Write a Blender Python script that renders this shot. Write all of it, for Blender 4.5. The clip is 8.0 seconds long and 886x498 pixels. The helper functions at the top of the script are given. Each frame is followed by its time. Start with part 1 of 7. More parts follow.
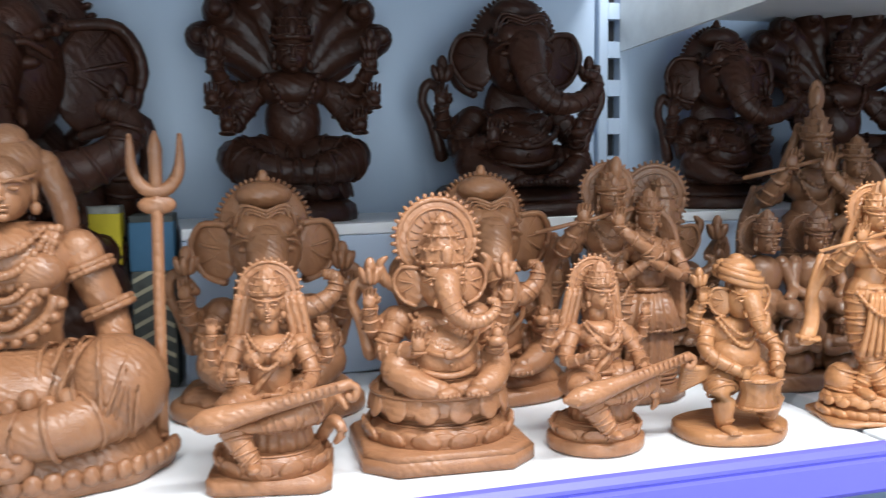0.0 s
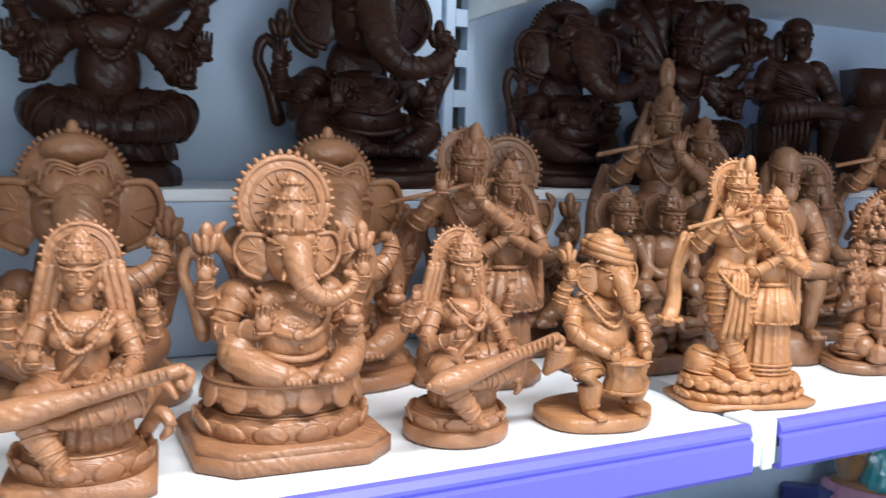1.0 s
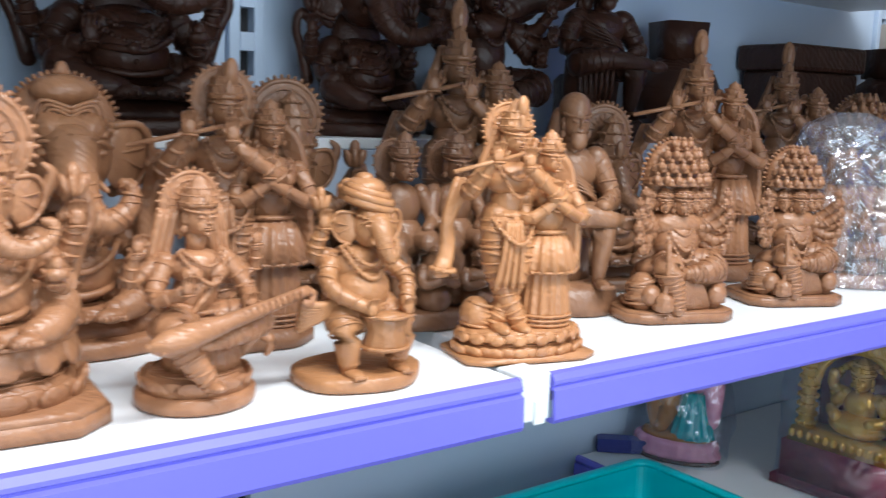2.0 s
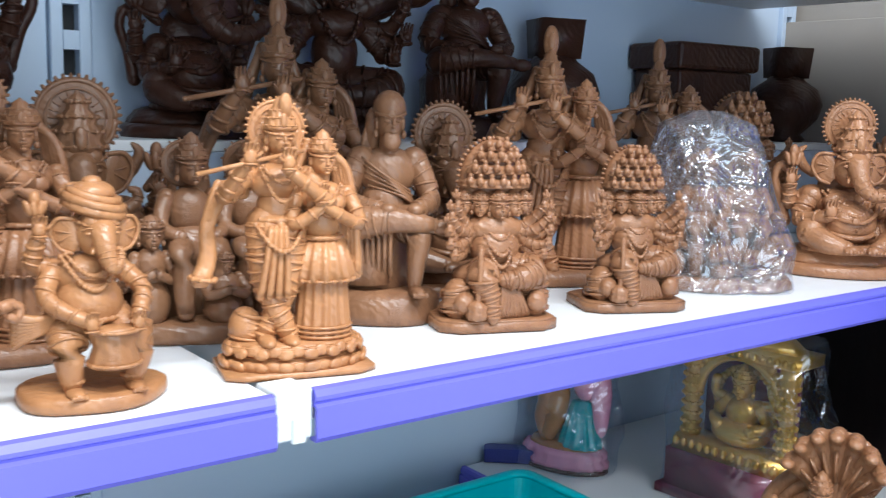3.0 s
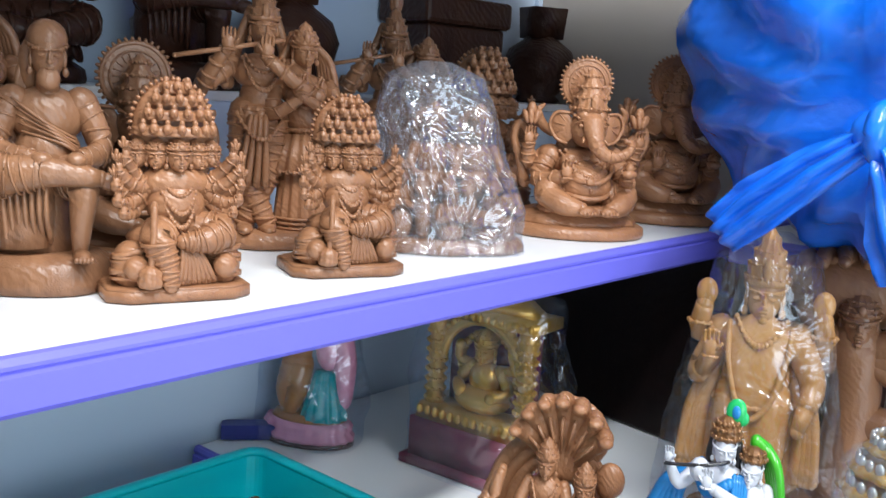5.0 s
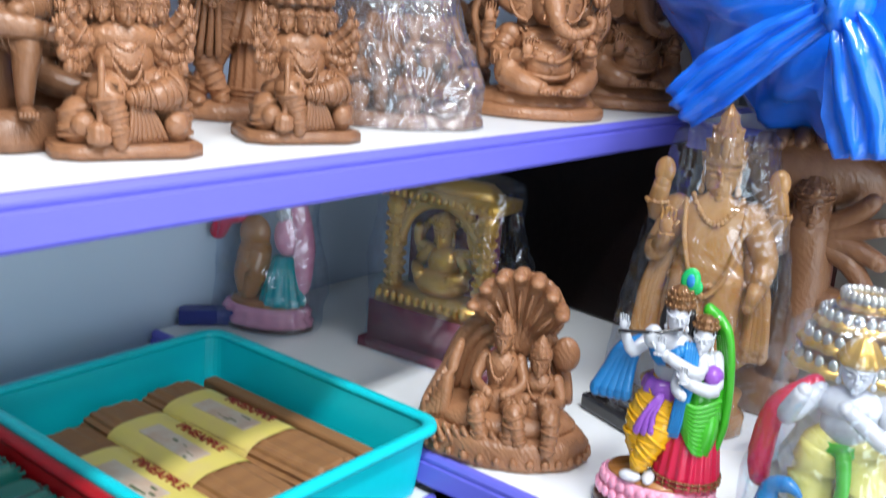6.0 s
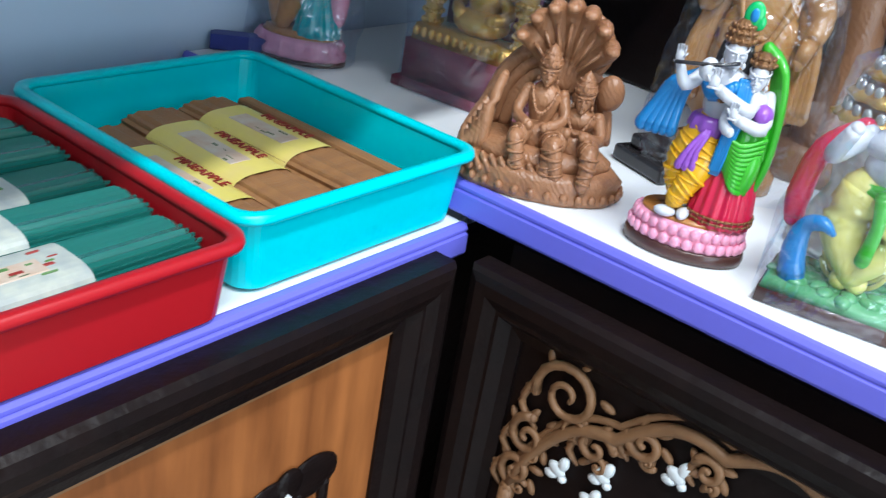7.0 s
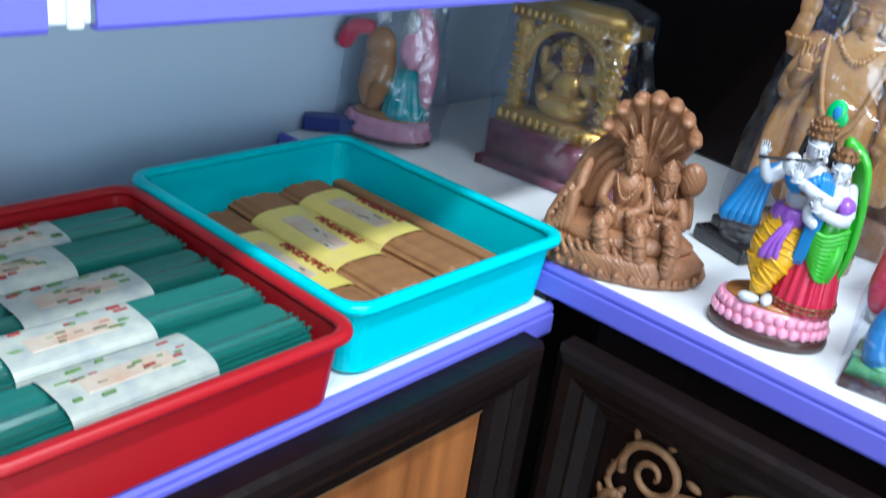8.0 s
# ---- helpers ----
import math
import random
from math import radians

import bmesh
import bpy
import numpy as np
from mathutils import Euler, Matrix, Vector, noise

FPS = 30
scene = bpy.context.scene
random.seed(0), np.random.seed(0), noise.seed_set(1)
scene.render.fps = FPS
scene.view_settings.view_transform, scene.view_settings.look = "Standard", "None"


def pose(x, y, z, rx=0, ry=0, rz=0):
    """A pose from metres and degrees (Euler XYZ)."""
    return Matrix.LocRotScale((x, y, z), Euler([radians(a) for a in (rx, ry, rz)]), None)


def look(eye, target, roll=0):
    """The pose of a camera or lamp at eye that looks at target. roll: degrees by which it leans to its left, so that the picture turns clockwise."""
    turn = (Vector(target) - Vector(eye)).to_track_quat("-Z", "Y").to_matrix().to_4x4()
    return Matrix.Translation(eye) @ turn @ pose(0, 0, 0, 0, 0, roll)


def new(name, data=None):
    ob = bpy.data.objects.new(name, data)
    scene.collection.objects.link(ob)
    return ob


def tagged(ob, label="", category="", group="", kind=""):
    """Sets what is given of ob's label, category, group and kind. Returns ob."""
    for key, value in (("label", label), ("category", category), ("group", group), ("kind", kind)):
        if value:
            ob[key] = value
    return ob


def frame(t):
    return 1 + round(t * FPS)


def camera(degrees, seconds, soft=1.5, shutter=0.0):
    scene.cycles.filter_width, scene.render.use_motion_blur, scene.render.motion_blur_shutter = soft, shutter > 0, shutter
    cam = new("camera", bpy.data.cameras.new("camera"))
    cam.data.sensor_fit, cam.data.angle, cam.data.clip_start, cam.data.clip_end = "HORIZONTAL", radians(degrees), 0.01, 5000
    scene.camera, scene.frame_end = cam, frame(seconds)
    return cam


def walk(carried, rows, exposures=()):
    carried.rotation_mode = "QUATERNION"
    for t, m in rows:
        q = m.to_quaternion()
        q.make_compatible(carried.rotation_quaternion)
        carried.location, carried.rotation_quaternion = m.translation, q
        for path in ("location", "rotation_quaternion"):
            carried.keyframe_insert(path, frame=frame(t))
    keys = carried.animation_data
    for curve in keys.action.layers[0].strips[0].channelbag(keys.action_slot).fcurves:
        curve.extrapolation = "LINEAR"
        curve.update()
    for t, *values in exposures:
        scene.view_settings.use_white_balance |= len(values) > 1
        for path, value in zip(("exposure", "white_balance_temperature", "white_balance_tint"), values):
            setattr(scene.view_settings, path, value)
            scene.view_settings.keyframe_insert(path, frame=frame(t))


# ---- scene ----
cam = camera(50.2, 8.0, 1.15, 0.4)
PATH = [
    (0, (-0.481, -0.524, 1.307), (0.099, 1.377, 1.088), -0.6),
    (0.5, (-0.478, -0.482, 1.297), (0.3, 1.349, 1.096), 1.4),
    (1, (-0.481, -0.45, 1.287), (0.462, 1.297, 1.047), 1.8),
    (1.5, (-0.466, -0.425, 1.279), (0.647, 1.213, 1.003), 2.2),
    (2, (-0.397, -0.443, 1.272), (0.79, 1.138, 0.968), 2.2),
    (3.5, (-0.212, -0.515, 1.276), (1.005, 1.045, 0.987), 1.8),
    (4, (-0.174, -0.521, 1.285), (1.05, 1.035, 0.997), 1.2),
    (4.5, (-0.148, -0.499, 1.277), (1.28, 0.87, 0.984), 3.6),
    (4.7, (-0.148, -0.497, 1.269), (1.33, 0.814, 0.96), 4.1),
    (6, (-0.146, -0.503, 1.222), (1.391, 0.668, 0.706), 4.4),
    (6.5, (-0.156, -0.5, 1.174), (1.331, 0.616, 0.437), 7.2),
    (7, (-0.186, -0.49, 1.146), (1.27, 0.548, 0.251), 9.8),
    (7.5, (-0.219, -0.477, 1.16), (1.172, 0.622, 0.234), 8.8),
    (8, (-0.227, -0.477, 1.193), (1.17, 0.69, 0.364), 8.1),
]
walk(cam, [(t, look(eye, target, roll)) for t, eye, target, roll in PATH],
     exposures=[(0, 0.16, 6550, 10), (2, 0.15, 6350, 9), (3.5, 0.24, 6300, 8), (4.5, 0.28, 6450, 9), (6, 0.22, 6550, 10), (7, 0.3, 6200, 7), (7.5, 0.42, 6100, 7), (8, 0.3, 5950, 5)])

# ---- light ----
world = bpy.data.worlds.new("shop_air")
scene.world = world
world.use_nodes = True
world.node_tree.nodes["Background"].inputs[0].default_value = (0.75, 0.82, 1.0, 1)
world.node_tree.nodes["Background"].inputs[1].default_value = 0.25


def tube_light(name, x, y, z, length, width, power, rot=0):
    lamp = bpy.data.lights.new(name, "AREA")
    lamp.shape, lamp.size, lamp.size_y, lamp.energy = "RECTANGLE", length, width, power
    lamp.color = (0.93, 0.97, 1.0)
    ob = new(name, lamp)
    ob.matrix_world = look((x, y, z), (x, y + 0.55, z - 1.2), 0) @ pose(0, 0, 0, 0, 0, rot)
    tagged(ob, "white fluorescent tube light under the shop ceiling", "lamp")
    return ob


tube_light("tube_light", -0.1, -0.75, 2.35, 1.3, 0.12, 31)
tube_light("tube_light", 0.2, -1.7, 2.45, 1.3, 0.12, 16)
# cool fill lamp behind the camera, added to brighten panels under the shelves
front_fill = bpy.data.lights.new("front_fill_lamp", "AREA")
front_fill.shape, front_fill.size, front_fill.size_y, front_fill.energy, front_fill.color = "RECTANGLE", 1.9, 2.0, 42, (0.76, 0.90, 1.0)
new("front_fill_lamp", front_fill).matrix_world = look((-0.5, -2.82, 1.1), (-0.3, 0, 1.1))


# ---- materials ----
def mat(name, colour, rough=0.5, metal=0.0, grain=0.0, grain_scale=40.0, stretch=(1, 1, 1), bump=0.0, bump_scale=120.0,
        second=None, spec=0.5, coat=0.0, cells=0.0, cell_scale=90.0, rand=0.0):
    """A surface with colour variation at two scales and fine relief."""
    m = bpy.data.materials.new(name)
    m.use_nodes = True
    nt = m.node_tree
    N, L = nt.nodes, nt.links
    b = N["Principled BSDF"]
    b.inputs["Roughness"].default_value = rough
    b.inputs["Metallic"].default_value = metal
    b.inputs["Specular IOR Level"].default_value = spec
    b.inputs["Coat Weight"].default_value = coat
    tc = N.new("ShaderNodeTexCoord")
    mp = N.new("ShaderNodeMapping")
    mp.inputs["Scale"].default_value = stretch
    L.new(tc.outputs["Object"], mp.inputs["Vector"])
    n1 = N.new("ShaderNodeTexNoise")
    n1.inputs["Scale"].default_value, n1.inputs["Detail"].default_value = grain_scale, 5
    L.new(mp.outputs[0], n1.inputs["Vector"])
    n2 = N.new("ShaderNodeTexNoise")
    n2.inputs["Scale"].default_value, n2.inputs["Detail"].default_value = grain_scale / 9, 3
    L.new(tc.outputs["Object"], n2.inputs["Vector"])
    c2 = second or tuple(c * 0.6 for c in colour)
    add = N.new("ShaderNodeMath")
    add.operation = "ADD"
    L.new(n1.outputs["Fac"], add.inputs[0])
    L.new(n2.outputs["Fac"], add.inputs[1])
    ramp = N.new("ShaderNodeMapRange")
    ramp.inputs[1].default_value, ramp.inputs[2].default_value = 0.75, 1.25
    ramp.inputs[3].default_value, ramp.inputs[4].default_value = 0.0, grain
    L.new(add.outputs[0], ramp.inputs[0])
    mix = N.new("ShaderNodeMix")
    mix.data_type = "RGBA"
    mix.inputs[6].default_value, mix.inputs[7].default_value = (*colour, 1), (*c2, 1)
    L.new(ramp.outputs[0], mix.inputs[0])
    out = mix.outputs[2]
    if rand:
        oi = N.new("ShaderNodeObjectInfo")
        hsv = N.new("ShaderNodeHueSaturation")
        mr = N.new("ShaderNodeMapRange")
        mr.inputs[3].default_value, mr.inputs[4].default_value = 1 - rand, 1 + rand
        L.new(oi.outputs["Random"], mr.inputs[0])
        L.new(mr.outputs[0], hsv.inputs["Value"])
        L.new(out, hsv.inputs["Color"])
        out = hsv.outputs[0]
    L.new(out, b.inputs["Base Color"])
    rr = N.new("ShaderNodeMapRange")
    rr.inputs[3].default_value, rr.inputs[4].default_value = max(rough - 0.08, 0.02), min(rough + 0.1, 1)
    L.new(n2.outputs["Fac"], rr.inputs[0])
    L.new(rr.outputs[0], b.inputs["Roughness"])
    last = None
    if bump:
        n3 = N.new("ShaderNodeTexNoise")
        n3.inputs["Scale"].default_value, n3.inputs["Detail"].default_value = bump_scale, 4
        L.new(mp.outputs[0], n3.inputs["Vector"])
        bp = N.new("ShaderNodeBump")
        bp.inputs["Strength"].default_value, bp.inputs["Distance"].default_value = bump, 0.004
        L.new(n3.outputs["Fac"], bp.inputs["Height"])
        last = bp
    if cells:
        # carved folds in some places, scale-like ornament in others
        v = N.new("ShaderNodeTexWave")
        v.inputs["Scale"].default_value, v.inputs["Distortion"].default_value = cell_scale, 7.0
        v.inputs["Detail"].default_value, v.inputs["Detail Scale"].default_value = 2, 1.0
        v.bands_direction = "DIAGONAL"
        L.new(tc.outputs["Object"], v.inputs["Vector"])
        vo = N.new("ShaderNodeTexVoronoi")
        vo.feature = "DISTANCE_TO_EDGE"
        vo.inputs["Scale"].default_value = cell_scale * 5.5
        L.new(tc.outputs["Object"], vo.inputs["Vector"])
        edge = N.new("ShaderNodeMapRange")
        edge.inputs[1].default_value, edge.inputs[2].default_value = 0.0, 0.22
        edge.inputs[3].default_value, edge.inputs[4].default_value = -0.6, 1.0
        L.new(vo.outputs["Distance"], edge.inputs[0])
        msk = N.new("ShaderNodeTexNoise")
        msk.inputs["Scale"].default_value, msk.inputs["Detail"].default_value = cell_scale * 0.9, 1
        L.new(tc.outputs["Object"], msk.inputs["Vector"])
        mk = N.new("ShaderNodeMapRange")
        mk.inputs[1].default_value, mk.inputs[2].default_value = 0.52, 0.60
        L.new(msk.outputs["Fac"], mk.inputs[0])
        hm = N.new("ShaderNodeMix")
        L.new(mk.outputs[0], hm.inputs[0])
        L.new(v.outputs["Fac"], hm.inputs[2])
        L.new(edge.outputs[0], hm.inputs[3])
        bp2 = N.new("ShaderNodeBump")
        bp2.inputs["Strength"].default_value, bp2.inputs["Distance"].default_value = cells, 0.0035
        L.new(hm.outputs[0], bp2.inputs["Height"])
        if last:
            L.new(last.outputs[0], bp2.inputs["Normal"])
        last = bp2
    if last:
        L.new(last.outputs[0], b.inputs["Normal"])
    return m


def film_mat(name, colour=(0.9, 0.93, 0.97), clear=0.90, scale=14.0, strength=0.6, milk=0.008):
    """Thin clear wrapping with crinkled gloss."""
    m = bpy.data.materials.new(name)
    m.use_nodes = True
    N, L = m.node_tree.nodes, m.node_tree.links
    N.remove(N["Principled BSDF"])
    gl, tr, mix = N.new("ShaderNodeBsdfGlossy"), N.new("ShaderNodeBsdfTransparent"), N.new("ShaderNodeMixShader")
    gl.inputs["Roughness"].default_value = 0.07
    gl.inputs["Color"].default_value = (*colour, 1)
    tr.inputs["Color"].default_value = (*colour, 1)
    tc, nz, bp = N.new("ShaderNodeTexCoord"), N.new("ShaderNodeTexNoise"), N.new("ShaderNodeBump")
    nz.inputs["Scale"].default_value, nz.inputs["Detail"].default_value, nz.inputs["Distortion"].default_value = scale, 3, 1.5
    L.new(tc.outputs["Object"], nz.inputs["Vector"])
    bp.inputs["Strength"].default_value, bp.inputs["Distance"].default_value = strength, 0.03
    L.new(nz.outputs["Fac"], bp.inputs["Height"])
    L.new(bp.outputs[0], gl.inputs["Normal"])
    mix.inputs[0].default_value = clear
    L.new(gl.outputs[0], mix.inputs[1])
    L.new(tr.outputs[0], mix.inputs[2])
    df, mix2 = N.new("ShaderNodeBsdfDiffuse"), N.new("ShaderNodeMixShader")
    df.inputs["Color"].default_value = (0.75, 0.78, 0.84, 1)
    L.new(bp.outputs[0], df.inputs["Normal"])
    mix2.inputs[0].default_value = milk
    L.new(mix.outputs[0], mix2.inputs[1])
    L.new(df.outputs[0], mix2.inputs[2])
    L.new(mix2.outputs[0], N["Material Output"].inputs[0])
    return m


WOOD = mat("carved_tan_wood", (0.375, 0.176, 0.086), 0.32, 0, 0.7, 60, (1, 1, 0.25), 0.25, 160, (0.20, 0.084, 0.040), cells=0.16, cell_scale=80, rand=0.16)
ORANGE = mat("carved_orange_wood", (0.50, 0.235, 0.10), 0.32, 0, 0.7, 60, (1, 1, 0.25), 0.25, 160, (0.30, 0.125, 0.052), cells=0.12, cell_scale=70, rand=0.08)
BROWN = mat("carved_brown_wood", (0.28, 0.135, 0.068), 0.32, 0, 0.7, 60, (1, 1, 0.3), 0.25, 150, (0.15, 0.066, 0.033), cells=0.12, cell_scale=70, rand=0.12)
DARK = mat("dark_stained_wood", (0.058, 0.021, 0.012), 0.36, 0, 0.8, 40, (1, 1, 0.3), 0.25, 120, (0.026, 0.009, 0.005), spec=0.3, cells=0.15, cell_scale=50, rand=0.15)
PANEL = mat("painted_steel_panel", (0.53, 0.635, 0.78), 0.35, 0, 0.25, 6, (1, 1, 1), 0.05, 40, (0.47, 0.57, 0.71))
SHELFW = mat("white_shelf_enamel", (0.84, 0.86, 0.88), 0.35, 0, 0.2, 12, (1, 1, 1), 0.03, 60, (0.74, 0.76, 0.78))
PURPLE = mat("violet_blue_enamel", (0.155, 0.15, 0.68), 0.32, 0, 0.25, 14, (0.2, 1, 1), 0.04, 60, (0.13, 0.125, 0.58))
BLACK = mat("slot_shade_black", (0.008, 0.008, 0.01), 0.7, 0, 0.3, 20)
WHITEP = mat("white_bracket_paint", (0.78, 0.82, 0.84), 0.4, 0, 0.5, 60, (1, 1, 1), 0.2, 90, (0.55, 0.58, 0.6))
FRAMEW = mat("black_brown_frame_wood", (0.007, 0.0045, 0.0045), 0.34, 0, 0.6, 30, (1, 1, 1), 0.3, 70, (0.014, 0.007, 0.006), spec=0.13)
TEAK = mat("figured_teak_veneer", (0.39, 0.135, 0.040), 0.42, 0, 1.0, 22, (1.6, 1, 0.22), 0.05, 80, (0.15, 0.046, 0.014), spec=0.22)
CARVE = mat("carved_screen_wood", (0.25, 0.125, 0.055), 0.5, 0, 0.7, 60, (1, 1, 1), 0.3, 120, (0.17, 0.08, 0.035))
TEAL = mat("turquoise_plastic", (0.0, 0.60, 0.68), 0.32, 0, 0.2, 10, (1, 1, 1), 0.03, 80, (0.0, 0.54, 0.62))
RED = mat("red_plastic", (0.38, 0.007, 0.012), 0.32, 0, 0.25, 10, (1, 1, 1), 0.03, 80, (0.42, 0.008, 0.02), spec=0.35)
BEIGE = mat("beige_board", (0.38, 0.335, 0.295), 0.7, 0, 0.4, 8, (1, 1, 1), 0.1, 60, (0.34, 0.30, 0.265))
FLOORM = mat("floor_tile", (0.45, 0.43, 0.40), 0.4, 0, 0.4, 4, (1, 1, 1), 0.02, 40)
CEILM = mat("ceiling_paint", (0.72, 0.72, 0.70), 0.8, 0, 0.2, 4, (1, 1, 1), 0.05, 50)
FILM = film_mat("clear_wrap")
HAZE = film_mat("milky_wrap", (0.86, 0.88, 0.93), 0.84, 18.0, 1.0, 0.05)


# ---- mesh helpers ----
def link_mesh(name, bm, material, parent=None, label="", smooth=False):
    me = bpy.data.meshes.new(name)
    bm.to_mesh(me)
    bm.free()
    for m in (material if isinstance(material, (list, tuple)) else [material]):
        me.materials.append(m)
    if smooth:
        for p in me.polygons:
            p.use_smooth = True
    ob = new(name, me)
    if parent:
        ob.parent = parent
    if label:
        ob["label"] = label
    return ob


def part(name, bm, material, parent, label="", smooth=False):
    return link_mesh(name, bm, material, parent, label, smooth)


def thing(name, m, label, category, group="", kind=""):
    ob = new(name)
    ob.matrix_world = m
    return tagged(ob, label, category, group, kind)


def box(x0, x1, y0, y1, z0, z1, bevel=0.0, seg=2, bm=None):
    own = bm is None
    b = bmesh.new()
    vs = [b.verts.new((x, y, z)) for z in (z0, z1) for y in (y0, y1) for x in (x0, x1)]
    for f in ((0, 2, 3, 1), (4, 5, 7, 6), (0, 1, 5, 4), (2, 6, 7, 3), (0, 4, 6, 2), (1, 3, 7, 5)):
        b.faces.new([vs[i] for i in f])
    if bevel:
        bmesh.ops.bevel(b, geom=b.edges[:], offset=bevel, segments=seg, affect="EDGES", profile=0.5)
    if own:
        return b
    me = bpy.data.meshes.new("tmp")
    b.to_mesh(me)
    b.free()
    bm.from_mesh(me)
    bpy.data.meshes.remove(me)
    return bm


def extrude_profile(profile, x0, x1):
    """A closed (y, z) outline run along x."""
    b = bmesh.new()
    a = [b.verts.new((x0, y, z)) for y, z in profile]
    c = [b.verts.new((x1, y, z)) for y, z in profile]
    n = len(profile)
    for i in range(n):
        b.faces.new((a[i], a[(i + 1) % n], c[(i + 1) % n], c[i]))
    b.faces.new(a[::-1])
    b.faces.new(c)
    bmesh.ops.recalc_face_normals(b, faces=b.faces[:])
    return b


class Sculpt:
    """Gathers rounded solids into one mesh."""

    def __init__(self):
        self.v, self.f, self.m = [], [], []
        self.mat = 0

    def add(self, verts, faces):
        o = len(self.v)
        self.v.extend(verts)
        self.f.extend([tuple(i + o for i in f) for f in faces])
        self.m.extend([self.mat] * len(faces))

    def ball(self, c, r, rot=(0, 0, 0), n=16, k=10):
        if not isinstance(r, (tuple, list)):
            r = (r, r, r)
        e = Euler([radians(a) for a in rot]).to_matrix()
        c = Vector(c)
        vs = [c + e @ Vector((0, 0, -r[2]))]
        for j in range(1, k):
            t = math.pi * j / k
            for i in range(n):
                a = 2 * math.pi * i / n
                vs.append(c + e @ Vector((r[0] * math.sin(t) * math.cos(a), r[1] * math.sin(t) * math.sin(a), -r[2] * math.cos(t))))
        vs.append(c + e @ Vector((0, 0, r[2])))
        fs = [(0, 1 + (i + 1) % n, 1 + i) for i in range(n)]
        for j in range(k - 2):
            for i in range(n):
                a, b = 1 + j * n + i, 1 + j * n + (i + 1) % n
                fs.append((a, b, b + n, a + n))
        top, o = len(vs) - 1, 1 + (k - 2) * n
        fs += [(top, o + i, o + (i + 1) % n) for i in range(n)]
        self.add(vs, fs)
        return self

    def limb(self, pts, radii, n=12, caps=True):
        pts = [Vector(p) for p in pts]
        if not isinstance(radii, (tuple, list)):
            radii = [radii] * len(pts)
        if len(radii) == 2 and len(pts) > 2:
            radii = [radii[0] + (radii[1] - radii[0]) * i / (len(pts) - 1) for i in range(len(pts))]
        if len(pts) > 2 and len(pts) < 9:
            P, R = [], []
            for i in range(len(pts) - 1):
                p0, p1, p2, p3 = pts[max(i - 1, 0)], pts[i], pts[i + 1], pts[min(i + 2, len(pts) - 1)]
                for u in (0, 0.25, 0.5, 0.75):
                    P.append(0.5 * (2 * p1 + (p2 - p0) * u + (2 * p0 - 5 * p1 + 4 * p2 - p3) * u * u + (3 * p1 - p0 - 3 * p2 + p3) * u ** 3))
                    R.append(radii[i] + (radii[i + 1] - radii[i]) * u)
            pts, radii = P + [pts[-1]], R + [radii[-1]]
        vs, fs = [], []
        up = Vector((0.13, 0.31, 0.94))
        for i, p in enumerate(pts):
            d = (pts[min(i + 1, len(pts) - 1)] - pts[max(i - 1, 0)]).normalized()
            a = d.cross(up)
            if a.length < 0.05:
                a = d.cross(Vector((1, 0, 0)))
            a.normalize()
            b = d.cross(a)
            for j in range(n):
                t = 2 * math.pi * j / n
                vs.append(p + radii[i] * (math.cos(t) * a + math.sin(t) * b))
        for i in range(len(pts) - 1):
            for j in range(n):
                o, q = i * n + j, i * n + (j + 1) % n
                fs.append((o, q, q + n, o + n))
        fs.append(tuple(range(n - 1, -1, -1)))
        fs.append(tuple((len(pts) - 1) * n + j for j in range(n)))
        self.add(vs, fs)
        if caps:
            self.ball(pts[0], radii[0], n=n, k=6)
            self.ball(pts[-1], radii[-1], n=n, k=6)
        return self

    def lathe(self, prof, c=(0, 0, 0), sx=1.0, sy=1.0, n=24, wave=0.0, waves=0):
        n = max(n, waves * 5)
        vs, fs = [], []
        for r, z in prof:
            for i in range(n):
                a = 2 * math.pi * i / n
                q = r * (1 + wave * math.cos(waves * a)) if waves else r
                vs.append(Vector((c[0] + q * sx * math.cos(a), c[1] + q * sy * math.sin(a), c[2] + z)))
        for j in range(len(prof) - 1):
            for i in range(n):
                o, q = j * n + i, j * n + (i + 1) % n
                fs.append((o, q, q + n, o + n))
        fs.append(tuple(range(n - 1, -1, -1)))
        fs.append(tuple((len(prof) - 1) * n + i for i in range(n)))
        self.add(vs, fs)
        return self

    def prism(self, poly, z0, z1, shrink=1.0):
        n = len(poly)
        vs = [Vector((x, y, z0)) for x, y in poly] + [Vector((x * shrink, y * shrink, z1)) for x, y in poly]
        fs = [(i, (i + 1) % n, n + (i + 1) % n, n + i) for i in range(n)] + [tuple(range(n - 1, -1, -1)), tuple(range(n, 2 * n))]
        self.add(vs, fs)
        return self

    def ring(self, c, R, r, beads=0, bead=0.0, sz=1.0, arc=(0, 360), n=36, tilt=0.0):
        """A ring that stands upright and faces the front, with beads round it."""
        pts = []
        for i in range(n + 1):
            a = radians(arc[0] + (arc[1] - arc[0]) * i / n)
            pts.append((c[0] + R * math.cos(a), c[1] + tilt * math.sin(a), c[2] + R * sz * math.sin(a)))
        self.limb(pts, [r] * len(pts), n=6, caps=False)
        for i in range(beads):
            a = radians(arc[0] + (arc[1] - arc[0]) * (i + 0.5) / beads)
            self.ball((c[0] + (R + r) * math.cos(a), c[1] + tilt * math.sin(a), c[2] + (R + r) * sz * math.sin(a)), bead, n=6, k=5)
        return self

